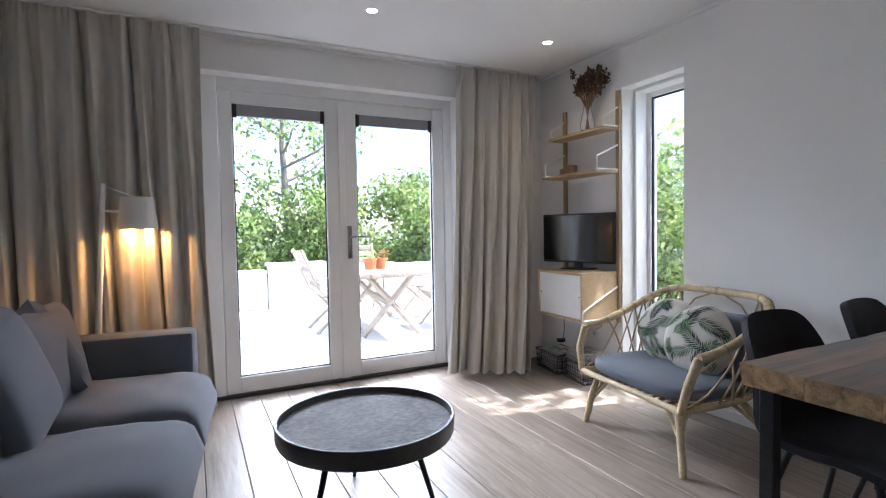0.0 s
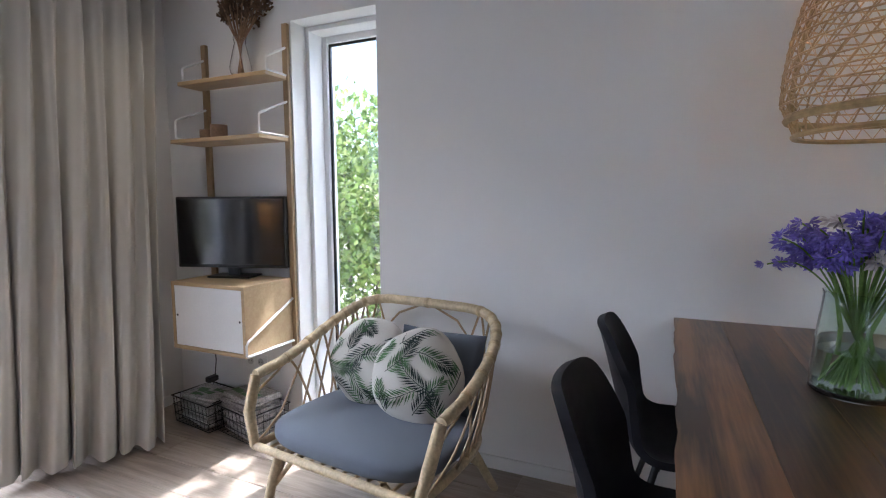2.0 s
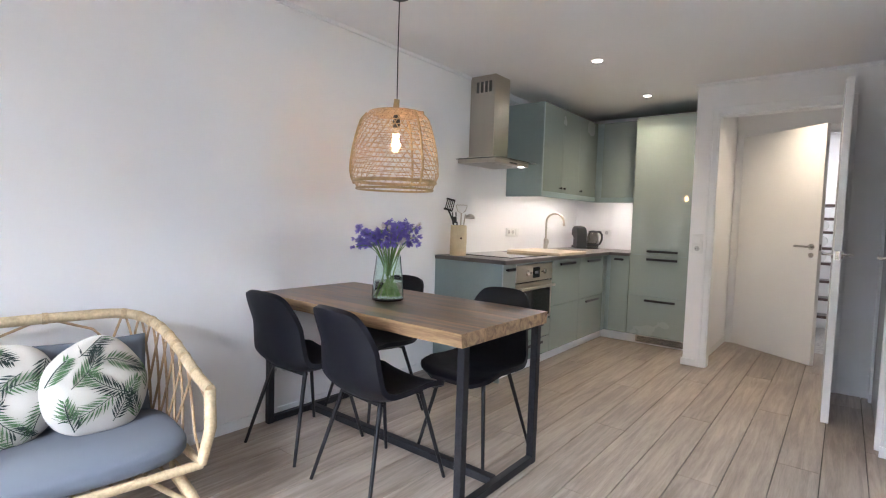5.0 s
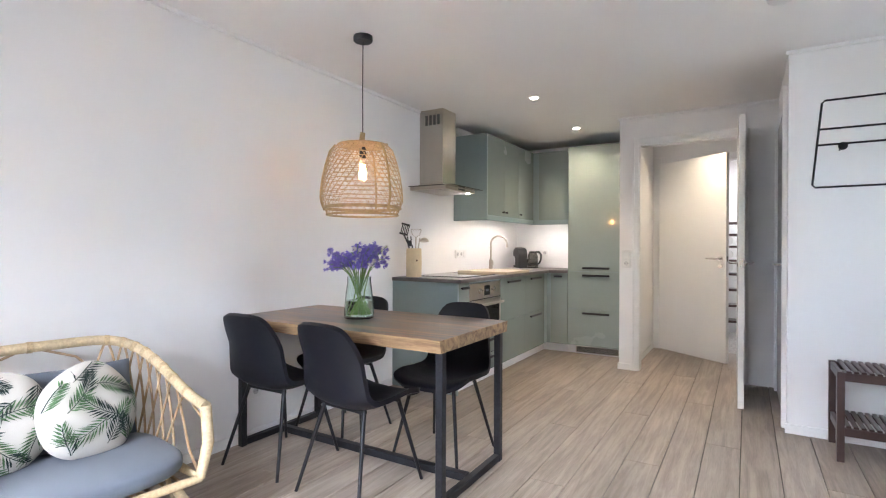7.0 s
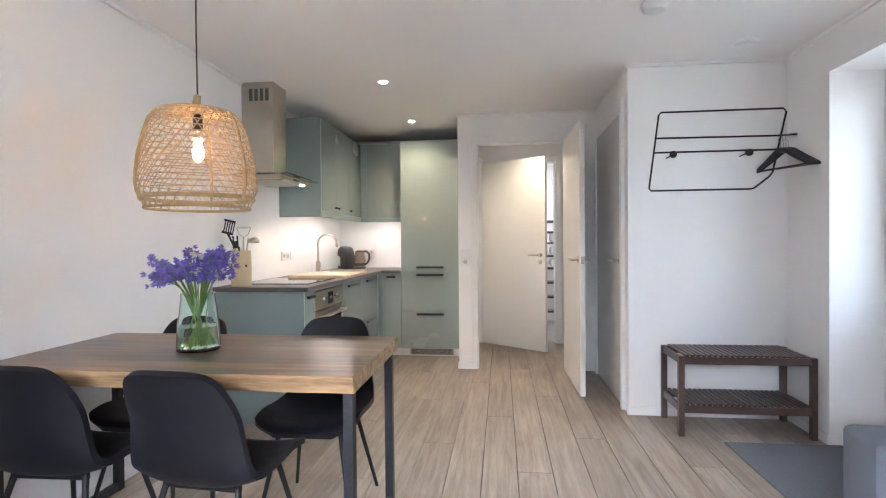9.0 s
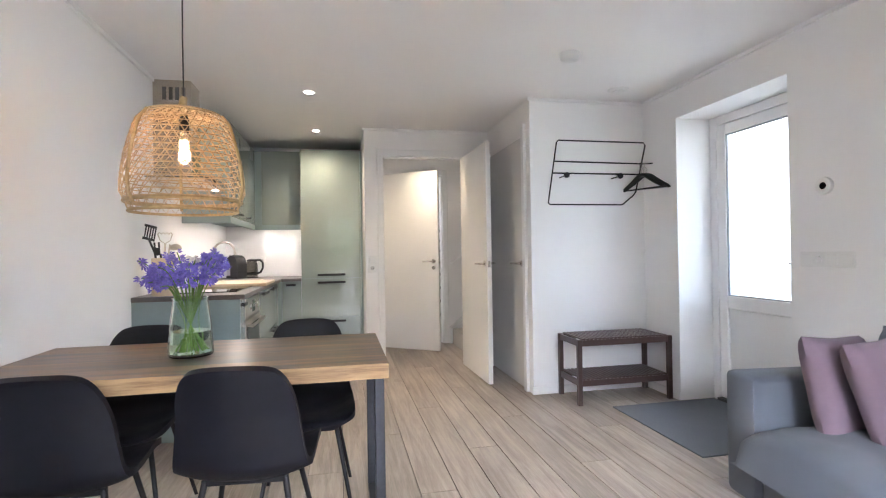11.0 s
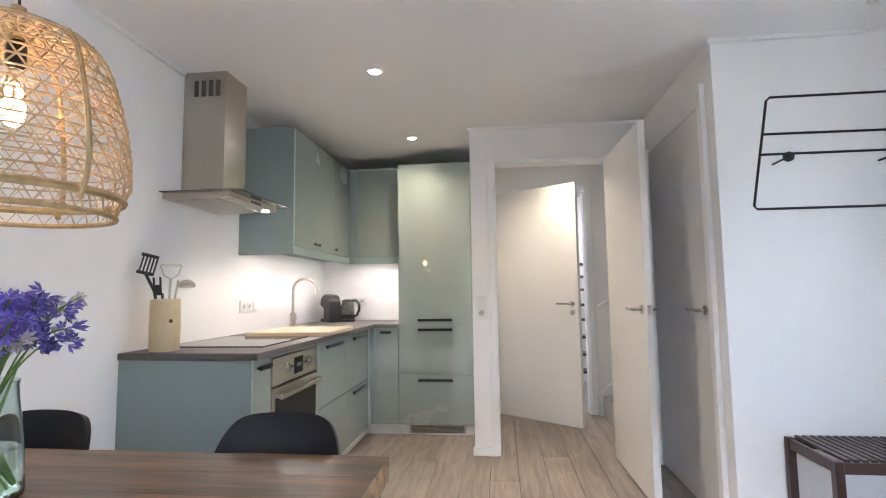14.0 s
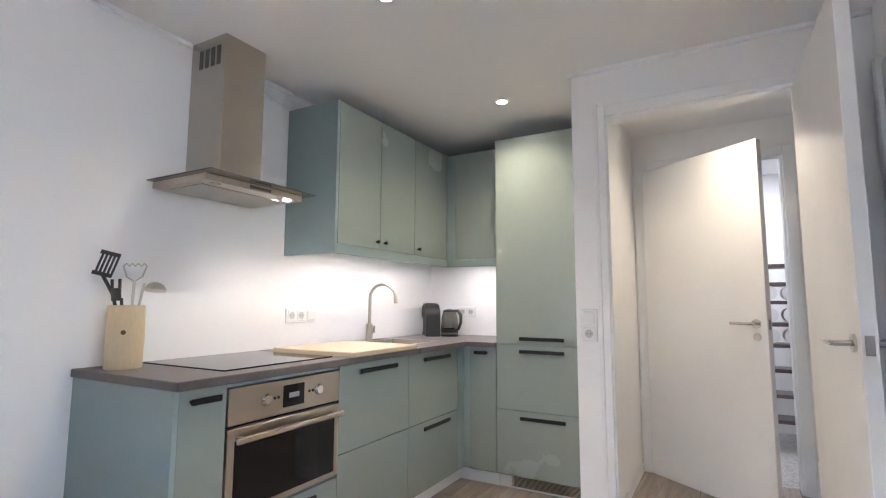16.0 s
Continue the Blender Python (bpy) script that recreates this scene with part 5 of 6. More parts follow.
pad = tagged(new("seat_cushion", mesh_of("seat_cushion", Mesh().sheet(seat_pad, 56, 20), CUSHG, True, True)), "blue-grey cotton seat cushion on the rattan armchair", "cushion")
pad.matrix_world = AC.copy()
loose_cushion("back_pillow", CUSHG, "dark grey square cushion behind the printed ones", 0.40, 0.33, 0.10, AC @ pose(0.200, -0.13, 0.515, 0, 0, -90) @ pose(0, 0, 0, -16, 0, 0))


def leaf_cushion(m, seed, label):
    """A round white cushion with a print of palm fronds on its front."""
    c = thing("leaf_print_cushion", label, "cushion", (0, 0, 0), 0, "leaf print cushions")
    c.matrix_world = m
    R, D = 0.184, 0.135

    def surf(x, z, lift=0.0):
        q = min(0.999, math.hypot(x, z) / R)
        return (x, -(D / 2) * (1 - q ** 3.2) ** 0.55 - lift, z)

    mm = Mesh()
    prof = []
    n = 14
    for i in range(n + 1):
        q = i / n
        prof.append((R * math.sin(q * math.pi / 2) ** 0.8, -(D / 2) * (1 - math.sin(q * math.pi / 2) ** 2.6) ** 0.55))
    prof2 = [(max(r, 1e-4), y) for r, y in prof] + [(max(r, 1e-4), -y) for r, y in reversed(prof[:-1])]
    mm.lathe(prof2, 44)
    mm.v = [(x, z, y) for x, y, z in mm.v]
    mm.f = [tuple(reversed(f)) for f in mm.f]
    def soft(mesh):
        """The cover's outline, not quite round."""
        done = []
        for x, y, z in mesh.v:
            a = math.atan2(z, x)
            k = 1 + 0.030 * math.sin(3 * a + seed) + 0.022 * math.sin(5 * a + 2 * seed)
            done.append((x * k, y, z * k))
        mesh.v = done
        return mesh

    soft(mm)
    part("cover", mm, COTTON, c, "white cotton cover", smooth=True, weld=True)
    mm = Mesh().tube([(R * 0.995 * math.cos(w), 0, R * 0.995 * math.sin(w)) for w in [2 * math.pi * k / 48 for k in range(48)]], 0.004, 6, closed=True)
    part("piping", soft(mm), COTTON, c, smooth=True)
    r = random.Random(seed)
    green, dark = Mesh(), Mesh()

    def radial(x, z):
        q = math.hypot(x, z)
        return q < R * 0.985

    def on(x, z):
        q = math.hypot(x, z) / R
        s = math.asin(min(1.0, q ** 1.25)) / (math.pi / 2)
        y = -(D / 2) * max(0.0, 1 - math.sin(s * math.pi / 2) ** 2.6) ** 0.55
        return Vector((x, y - 0.003, z))

    for k in range(10):
        a0 = r.uniform(0, 6.28)
        rad = R * (0.05 if k == 0 else 0.52 if k < 5 else 0.86)
        ring = seed + (k - 1) * 1.5708 if k < 5 else seed + 0.5 + (k - 5) * 1.2566
        wx, wz = rad * math.cos(ring), rad * math.sin(ring)
        L = r.uniform(0.15, 0.20)
        bend = r.uniform(-0.9, 0.9)
        spine = []
        x, z, a = wx - L / 2 * math.cos(a0), wz - L / 2 * math.sin(a0), a0 - bend / 2
        for i in range(15):
            spine.append((x, z, a))
            x, z, a = x + L / 14 * math.cos(a), z + L / 14 * math.sin(a), a + bend / 14
        for i in range(1, 15):
            x, z, a = spine[i]
            ln = 0.055 * math.sin(math.pi * (0.18 + 0.74 * i / 15)) + 0.006
            for s in (1, -1):
                d = a + s * (0.86 - 0.36 * i / 15) + r.uniform(-0.06, 0.06)
                ex, ez = x + ln * math.cos(d), z + ln * math.sin(d)
                nx, nz = -math.sin(d), math.cos(d)
                w = 0.0034
                pts = [(x, z), (x + 0.4 * (ex - x) + w * nx, z + 0.4 * (ez - z) + w * nz), (ex, ez), (x + 0.4 * (ex - x) - w * nx, z + 0.4 * (ez - z) - w * nz)]
                if all(radial(*p) for p in pts):
                    (green if (k * 2 + i // 8) % 3 else dark).add([on(*p) for p in pts], [(0, 1, 2, 3)])
        for i in range(14):
            (x0, z0, a), (x1, z1, _) = spine[i], spine[i + 1]
            nx, nz = -math.sin(a) * 0.0014, math.cos(a) * 0.0014
            pts = [(x0 + nx, z0 + nz), (x1 + nx, z1 + nz), (x1 - nx, z1 - nz), (x0 - nx, z0 - nz)]
            if all(radial(*p) for p in pts):
                dark.add([on(*p) for p in pts], [(0, 1, 2, 3)])
    part("green_fronds", soft(green), LEAFP, c, "printed green palm fronds")
    part("dark_fronds", soft(dark), LEAFP2, c, "printed dark palm fronds")


leaf_cushion(AC @ pose(0.110, 0.160, 0.535, 0, 0, -86) @ pose(0, 0, 0, -20, 0, 0), 5, "round white cushion with green palm leaf print")
leaf_cushion(AC @ pose(0.060, -0.125, 0.530, 0, 0, -82) @ pose(0, 0, 0, -20, 25, 0), 9, "round white palm leaf cushion leaning in front")

# ---- wall shelving with television ----
sh = thing("wall_shelving", "oak wall shelving with white brackets and a hanging cabinet", "shelf", (0, 0, 0))
part("upright", Mesh().box(XE - 0.022, XE, 2.418, 2.452, 0.44, 2.095, 0.002), OAKZ, sh)
part("upright", Mesh().box(XE - 0.022, XE, 2.985, 3.02, 0.44, 2.06, 0.002), OAKZ, sh)
for z, xf, top in ((1.53, 2.52, 0.15), (1.835, 2.58, 0.11)):
    part("shelf_board", Mesh().box(xf, XE - 0.023, 2.425, 3.03, z - 0.02, z, 0.002), OAK, sh)
    for yy in (2.43, 3.0):
        part("bracket", Mesh().tube([(XE - 0.022, yy, z + 0.006), (xf + 0.02, yy, z + 0.006), (xf + 0.012, yy, z + 0.012), (xf + 0.012, yy, z + top * 0.6), (xf + 0.02, yy, z + top * 0.66), (XE - 0.022, yy, z + top + 0.03)], 0.0065, 4), WHITEM, sh, "white bent steel bracket")
body = part("cabinet_bottom", Mesh().box(2.40, XE - 0.023, 2.44, 2.93, 0.467, 0.485, 0.001), OAK, sh, "oak veneer cabinet board")
part("cabinet_top", Mesh().box(2.40, XE - 0.023, 2.44, 2.93, 0.792, 0.81, 0.001), OAK, sh)
for ya in (2.44, 2.912):
    part("cabinet_side", Mesh().box(2.402, XE - 0.023, ya, ya + 0.018, 0.485, 0.792), OAK, sh)
part("cabinet_back", Mesh().box(XE - 0.035, XE - 0.024, 2.458, 2.912, 0.485, 0.792), OAK, sh)
dr = part("cabinet_door", Mesh().box(2.404, 2.418, 2.459, 2.911, 0.487, 0.790, 0.001), WHITEM, body, "white sliding cabinet door")
for yy in (2.475, 2.895):
    part("finger_hole", Mesh().lathe([(0.006, 0), (0.006, 0.001)], 12).turned(pose(2.404, yy, 0.64, 0, -90, 0)), BLACKP, dr)
part("bracket", Mesh().tube([(XE - 0.022, 2.435, 0.475), (2.405, 2.435, 0.475), (2.40, 2.435, 0.482), (2.40, 2.435, 0.53), (2.41, 2.435, 0.545), (XE - 0.022, 2.435, 0.70)], 0.0075, 4), WHITEM, sh, "white bent steel bracket")

tv = thing("television", "small black flat-screen television, switched off", "television", (2.64, 2.746, 0.81), 0)
m = Mesh().box(-0.310, 0.310, -0.02, 0.02, 0.05, 0.425, 0.006)
TVM = pose(0, 0, 0, 0, 0, -74.5)
part("housing", m.turned(TVM), BLACKP, tv)
part("screen", Mesh().box(-0.298, 0.298, -0.0225, -0.0205, 0.068, 0.412).turned(TVM), TVGLASS, tv, "dark glossy screen")
part("neck", Mesh().box(-0.03, 0.03, -0.012, 0.02, 0.008, 0.07, 0.004).turned(TVM), BLACKP, tv)
part("foot", Mesh().box(-0.12, 0.12, -0.065, 0.075, 0.0, 0.010, 0.004).turned(TVM), BLACKP, tv)
for yy, r, h, mt in ((2.89, 0.034, 0.055, CLAY), (2.80, 0.042, 0.075, CLAY)):
    cupt = thing("clay_pot", "small brown clay pot on the shelf", "pot", (2.63, yy, 1.53))
    part("pot", Mesh().lathe([(r * 0.9, 0), (r, 0.005), (r, h), (r - 0.005, h), (r - 0.006, 0.01)], 24), mt, cupt, smooth=True)
dv = thing("dried_flower_vase", "clear glass vase on the top shelf", "vase", (2.66, 2.66, 1.836))
o = [(0.035, 0), (0.05, 0.02), (0.055, 0.05), (0.04, 0.12), (0.028, 0.17), (0.033, 0.20)]
part("glass_body", Mesh().lathe(o + [(r - 0.003, max(0.006, z)) for r, z in reversed(o)], 28), PANE, dv, smooth=True).visible_shadow = False
df = thing("dried_flowers", "bunch of brown dried seed heads and grasses", "dried flowers", (2.66, 2.66, 1.836))
rng = random.Random(6)
for i in range(34):
    a = rng.uniform(0, 6.28)
    q = rng.random() ** 0.6
    tip = Vector((min(0.06, 0.09 * math.cos(a) * q), 0.15 * math.sin(a) * q + 0.05 * rng.uniform(-1, 1), 0.29 + 0.17 * rng.random()))
    stalk = part("stalk", Mesh().tube([(-0.015 * math.cos(a), -0.015 * math.sin(a), 0.015), (0.010 * math.cos(a), 0.010 * math.sin(a), 0.17), tip], rng.uniform(0.0022, 0.0042), 5), DRIEDS, df)
    m = Mesh()
    for k in range(22):
        p = tip + Vector((rng.uniform(-0.014, 0.014), rng.uniform(-0.018, 0.018), rng.uniform(-0.05, 0.014)))
        d = Vector((rng.uniform(-1, 1), rng.uniform(-1, 1), rng.uniform(0.1, 1.2))).normalized() * rng.uniform(0.014, 0.034)
        s2 = d.cross(Vector((0.4, 0.3, 0.8))).normalized() * 0.006
        m.add([p - s2, p + d * 0.5 - s2 * 1.6, p + d, p + d * 0.5 + s2 * 1.6], [(0, 1, 2, 3)])
    part("seed_head", m, DRIED, stalk, "dark brown dried seed head")


# ---- wire baskets with papers ----
def wire_basket(at, turn, seed):
    b = thing("wire_basket", "black wire basket on the floor under the television", "basket", at, turn, "wire baskets")
    w, d, h = 0.30, 0.22, 0.15
    m = Mesh()
    for z in (0.006, 0.05, 0.10, h):
        e = 0.012 * z / h
        m.tube([(-w / 2 - e, -d / 2 - e, z), (w / 2 + e, -d / 2 - e, z), (w / 2 + e, d / 2 + e, z), (-w / 2 - e, d / 2 + e, z)], 0.0025 if z < h else 0.004, 5, closed=True)
    for i in range(10):
        x = -w / 2 + w * i / 9
        m.tube([(x, -d / 2 - 0.012, h), (x, -d / 2, 0.005), (x, d / 2, 0.005), (x, d / 2 + 0.012, h)], 0.0018, 4)
    for i in range(7):
        y = -d / 2 + d * i / 6
        m.tube([(-w / 2 - 0.012, y, h), (-w / 2, y, 0.005), (w / 2, y, 0.005), (w / 2 + 0.012, y, h)], 0.0018, 4)
    part("wire_frame", m, BLACKM, b)
    r = random.Random(seed)
    z = 0.012
    for i in range(10):
        t = r.uniform(0.010, 0.026)
        p = tagged(new("newspaper", mesh_of("newspaper", Mesh().box(-0.125, 0.125, -0.09, 0.09, 0, t, 0.002), PAPER)), "folded newspaper in the wire basket", "newspaper", "stack of papers")
        p.matrix_world = pose(*at, 0, 0, turn) @ pose(r.uniform(-0.01, 0.01), r.uniform(-0.008, 0.008), z, r.uniform(-2, 2), r.uniform(-2, 2), r.uniform(-9, 9))
        m = Mesh()
        for k in range(7):
            x0, y0 = r.uniform(-0.115, 0.05), r.uniform(-0.08, 0.05)
            m.box(x0, x0 + r.uniform(0.03, 0.075), y0, y0 + r.uniform(0.012, 0.04), t + 0.0002, t + 0.0005 + 0.0001 * k)
        for k in range(4):
            x0 = r.uniform(-0.12, 0.06)
            m.box(x0, x0 + r.uniform(0.02, 0.06), -0.0908, -0.0902, t * 0.2, t * 0.8)
        part("print", m, [INK, RED, BLUEP, INK, GREENP][i % 5], p, "printed blocks")
        z += t + 0.0005


wire_basket((2.60, 2.93, 0.0), 82, 3)
wire_basket((2.595, 2.62, 0.0), 78, 4)
adp = thing("power_adapter", "black power adapter on the papers", "adapter", (2.62, 2.93, 0.215))
part("block", Mesh().box(-0.03, 0.03, -0.02, 0.02, 0, 0.03, 0.006), BLACKP, adp)
part("cable", Mesh().tube([(0.02, 0.0, 0.015), (0.06, 0.03, 0.10), (0.095, 0.08, 0.20), (0.095, 0.03, 0.31)], 0.003, 6), BLACKP, adp)

# ---- floor lamp ----
fl2 = thing("floor_lamp", "slim white floor lamp with a small hanging shade, lit", "floor lamp", (-0.42, 3.12, 0))
part("pole", Mesh().tube([(-0.10, 0.0, 0.0), (-0.01, 0.0, 1.42)], [0.018, 0.014], 8), WHITEM, fl2, smooth=True)
part("rear_leg", Mesh().tube([(-0.13, 0.03, 0.0), (-0.055, 0.01, 0.72)], 0.012, 8), WHITEM, fl2, smooth=True)
part("arm", Mesh().tube([(-0.03, 0.0, 1.27), (0.13, 0.0, 1.26)], 0.008, 8), WHITEM, fl2, smooth=True)
part("cord", Mesh().tube([(-0.01, 0.0, 1.41), (0.08, 0.0, 1.37), (0.15, 0.0, 1.345)], 0.003, 6), WHITEM, fl2)
part("shade", Mesh().lathe([(0.100, 1.165), (0.084, 1.345), (0.081, 1.345), (0.097, 1.165)], 36, 0.15, 0, cap=False), SHADE, fl2, "white tapered shade", smooth=True)
# cap added out of sight to keep the bulb's light from going up
part("shade_top", Mesh().lathe([(0.0845, 1.338), (0.0838, 1.342)], 36, 0.15, 0), SHADE, fl2)
part("bulb", Mesh().lathe([(0.008, 1.21), (0.020, 1.222), (0.025, 1.245), (0.018, 1.275), (0.012, 1.29)], 16, 0.15, 0), glow("lamp_bulb", (1.0, 0.62, 0.25), 18.0), fl2, "glowing warm bulb", smooth=True)
lamp("floor_lamp_light", "POINT", 2.5, (1.0, 0.47, 0.14), pose(-0.27, 3.12, 1.20), radius=0.02)

# ---- shoe bench ----
bn = thing("shoe_bench", "dark brown slatted wooden bench with a lower shelf", "bench", (-0.645, -1.185, 0))
BW, BD, BH = 0.79, 0.36, 0.50
for sx in (1, -1):
    for sy in (1, -1):
        part("leg", Mesh().box(sx * BW / 2 - (0.034 if sx > 0 else 0), sx * BW / 2 + (0.034 if sx < 0 else 0), sy * BD / 2 - (0.034 if sy > 0 else 0), sy * BD / 2 + (0.034 if sy < 0 else 0), 0, BH - 0.008, 0.002), BENCHW, bn)
for z in (BH, 0.20):
    zz = z - 0.012
    for sy in (1, -1):
        y0 = sy * (BD / 2 - 0.017)
        part("rail", Mesh().box(-BW / 2 + 0.034, BW / 2 - 0.034, y0 - 0.010, y0 + 0.010, zz - 0.045, zz, 0.002), BENCHW, bn)
    for sx in (1, -1):
        x0 = sx * (BW / 2 - 0.017)
        part("rail", Mesh().box(x0 - 0.010, x0 + 0.010, -BD / 2 + 0.034, BD / 2 - 0.034, zz - 0.045, zz, 0.002), BENCHW, bn)
    for i in range(22):
        x0 = -BW / 2 + 0.036 + (BW - 0.072) * (i + 0.5) / 22
        part("slat", Mesh().box(x0 - 0.011, x0 + 0.011, -BD / 2 + 0.008, BD / 2 - 0.008, zz, z, 0.002), BENCHW, bn)

# ---- coat rack with hangers ----
cr = thing("coat_rack", "black bent wire coat rack on the wall", "coat rack", (0, 0, 0))


def rp(x, z):
    """On the rack's plane, which leans back towards the wall at its foot."""
    return (x, -1.20 - 0.10 * (2.03 - z) / 0.49, z)


part("outer_wire", Mesh().tube([rp(-0.21, 2.03), rp(-0.95, 2.03), rp(-0.968, 2.01), rp(-0.925, 1.64), rp(-0.905, 1.61), rp(-0.82, 1.54), rp(-0.80, 1.535), rp(-0.175, 1.535), rp(-0.16, 1.55), rp(-0.195, 2.015)], 0.006, 8, closed=True), BLACKM, cr, smooth=True)
part("hanging_bar", Mesh().tube([(-0.185, -1.232, 1.87), (-0.93, -1.232, 1.865), (-1.03, -1.20, 1.865)], 0.006, 8), BLACKM, cr, smooth=True)
part("lower_bar", Mesh().tube([rp(-0.178, 1.78), rp(-0.94, 1.78)], 0.006, 8), BLACKM, cr, smooth=True)
for x in (-0.30, -0.77):
    part("mount", Mesh().tube([(x, -1.385, 1.764), (x, -1.262, 1.766)], 0.005, 8), BLACKM, cr, smooth=True)
    part("knob", Mesh().tube([(x, -1.264, 1.766), (x, -1.258, 1.766), (x, -1.245, 1.766), (x, -1.238, 1.766)], [0.014, 0.023, 0.023, 0.014], 14), BLACKM, cr, smooth=True)


def hanger(at, turn):
    h = thing("coat_hanger", "black wooden coat hanger", "coat hanger", at, turn, "hangers on the rack")
    part("hook", Mesh().tube([(0, 0, -0.09), (0, 0, -0.035), (0.018, 0, -0.02), (0.020, 0, 0.0), (0.008, 0, 0.010), (-0.008, 0, 0.004)], 0.002, 6), CHROME, h)
    part("shoulders", Mesh().tube([(-0.20, 0, -0.205), (-0.11, 0, -0.150), (-0.035, 0, -0.096), (0, 0, -0.086), (0.035, 0, -0.096), (0.11, 0, -0.150), (0.20, 0, -0.205)], [0.008, 0.012, 0.015, 0.016, 0.015, 0.012, 0.008], 8), BLACKP, h, smooth=True)
    part("bar", Mesh().tube([(-0.19, 0, -0.200), (0.19, 0, -0.200)], 0.006, 8), BLACKP, h, smooth=True)


for i in range(4):
    hanger((-0.945 - 0.012 * i, -1.224 + 0.006 * i, 1.858), -70 + 3 * i)

# ---- small fittings on walls and ceiling ----
sd = thing("smoke_detector", "round white smoke detector on the ceiling", "smoke detector", (0.04, -0.47, CEI))
part("body", Mesh().lathe([(0.045, -0.045), (0.055, -0.04), (0.062, -0.02), (0.065, 0)], 32), WHITEP, sd, smooth=True)
vt = thing("ceiling_valve", "round white ventilation valve in the ceiling", "vent", (-0.66, -1.08, CEI))
part("ring", Mesh().lathe([(0.062, -0.012), (0.075, -0.008), (0.08, 0)], 32), WHITEP, vt, smooth=True)
part("disc", Mesh().lathe([(0.04, -0.026), (0.05, -0.022), (0.05, -0.013)], 32), WHITEP, vt, smooth=True)


def wall_plate(name, label, category, m, frames, kind):
    """A white plate with a row of square inserts, in the local xz plane, looking to -y."""
    p = thing(name, label, category, (0, 0, 0))
    p.matrix_world = m
    w = 0.075 * frames
    part("frame", Mesh().box(-w / 2 - 0.005, w / 2 + 0.005, -0.010, 0, -0.042, 0.042, 0.003), WHITEP, p)
    for i in range(frames):
        x = -w / 2 + 0.075 * (i + 0.5)
        ins = part("insert", Mesh().box(x - 0.030, x + 0.030, -0.013, -0.009, -0.031, 0.031, 0.002), WHITEP, p)
        if kind[i] == "s":
            part("socket_well", Mesh().lathe([(0.021, 0.0), (0.021, 0.001), (0.019, 0.0012)], 20).turned(pose(x, -0.0132, 0, 90, 0, 0)), material("socket_grey", (0.50, 0.50, 0.49), 0.5, bump=0.0), ins)
            for s in (1, -1):
                part("pin_hole", Mesh().lathe([(0.003, 0), (0.003, 0.0006)], 8).turned(pose(x + s * 0.009, -0.0146, 0, 90, 0, 0)), BLACKP, ins)
        elif kind[i] == "k":
            part("dial", Mesh().lathe([(0.02, 0), (0.019, 0.012), (0.016, 0.014)], 20).turned(pose(x, -0.0132, 0, 90, 0, 0)), WHITEP, ins, smooth=True)
        else:
            part("rocker", Mesh().box(x - 0.026, x + 0.026, -0.0165, -0.0132, -0.027, 0.027, 0.002), WHITEP, ins)


wall_plate("socket_outlet", "white triple plate with two sockets over the worktop", "socket", pose(XE, -2.14, 1.095, 0, 0, -90), 3, "ssr")
wall_plate("socket_outlet", "white double socket plate low on the wall", "socket", pose(XE, 0.47, 0.29, 0, 0, -90), 2, "ss")
wall_plate("socket_outlet", "white double socket under the shelving", "socket", pose(XE, 2.72, 0.32, 0, 0, -90), 2, "ss")
wall_plate("light_switch", "white plate with dimmers and switches beside the front door", "switch", pose(XW, 0.255, 1.095, 0, 0, 90), 4, "rkrr")
p = pose(1.165, YD, 1.10, 0, 0, 180)
wall_plate("light_switch", "white light switch beside the hall doorway", "switch", p, 1, "r")
wall_plate("socket_outlet", "white single socket beside the hall doorway", "socket", pose(1.165, YD, 1.018, 0, 0, 180), 1, "s")
wall_plate("socket_outlet", "white double socket in the kitchen corner", "socket", pose(2.40, YS, 1.10, 0, 0, 180), 2, "ss")
th = thing("thermostat", "round white thermostat with a black face", "thermostat", (XW, 0.255, 1.49))
part("case", Mesh().lathe([(0.045, 0), (0.048, 0.012), (0.044, 0.022)], 32).turned(pose(0, 0, 0, 0, 90, 0)), WHITEP, th, smooth=True)
part("face", Mesh().lathe([(0.019, 0.022), (0.018, 0.024)], 28).turned(pose(0, 0, 0, 0, 90, 0)), BLACKG, th, "round black display")

# ---- things on the worktop ----
uh = thing("utensil_holder", "pale turned wooden utensil holder", "utensil holder", (2.60, -1.065, Z1))
part("pot", Mesh().lathe([(0.062, 0), (0.065, 0.004), (0.067, 0.12), (0.064, 0.24), (0.058, 0.243), (0.055, 0.235), (0.055, 0.06)], 36), PINE, uh, smooth=True)
part("knot", Mesh().lathe([(0.009, 0), (0.007, 0.001)], 12).turned(pose(-0.055, 0.037, 0.14, 0, -90, -34)), material("knot_dark", (0.10, 0.05, 0.025), 0.7), uh)
sp = thing("spatula", "black slotted plastic spatula", "spatula", (2.60, -1.065, Z1))
part("handle", Mesh().tube([(0.01, 0.0, 0.07), (0.035, 0.035, 0.28), (0.055, 0.07, 0.36)], 0.007, 8), BLACKP, sp)
m = Mesh()
for i in range(5):
    m.box(-0.032 + i * 0.0145, -0.0245 + i * 0.0145, -0.002, 0.002, 0.015, 0.085)
m.box(-0.032, 0.041, -0.002, 0.002, 0.0, 0.015).box(-0.032, 0.041, -0.002, 0.002, 0.085, 0.10)
part("blade", m.turned(pose(0.055, 0.07, 0.355, 10, -14, 40)), BLACKP, sp)
sp = thing("serving_fork", "black plastic serving fork", "fork", (2.60, -1.065, Z1))
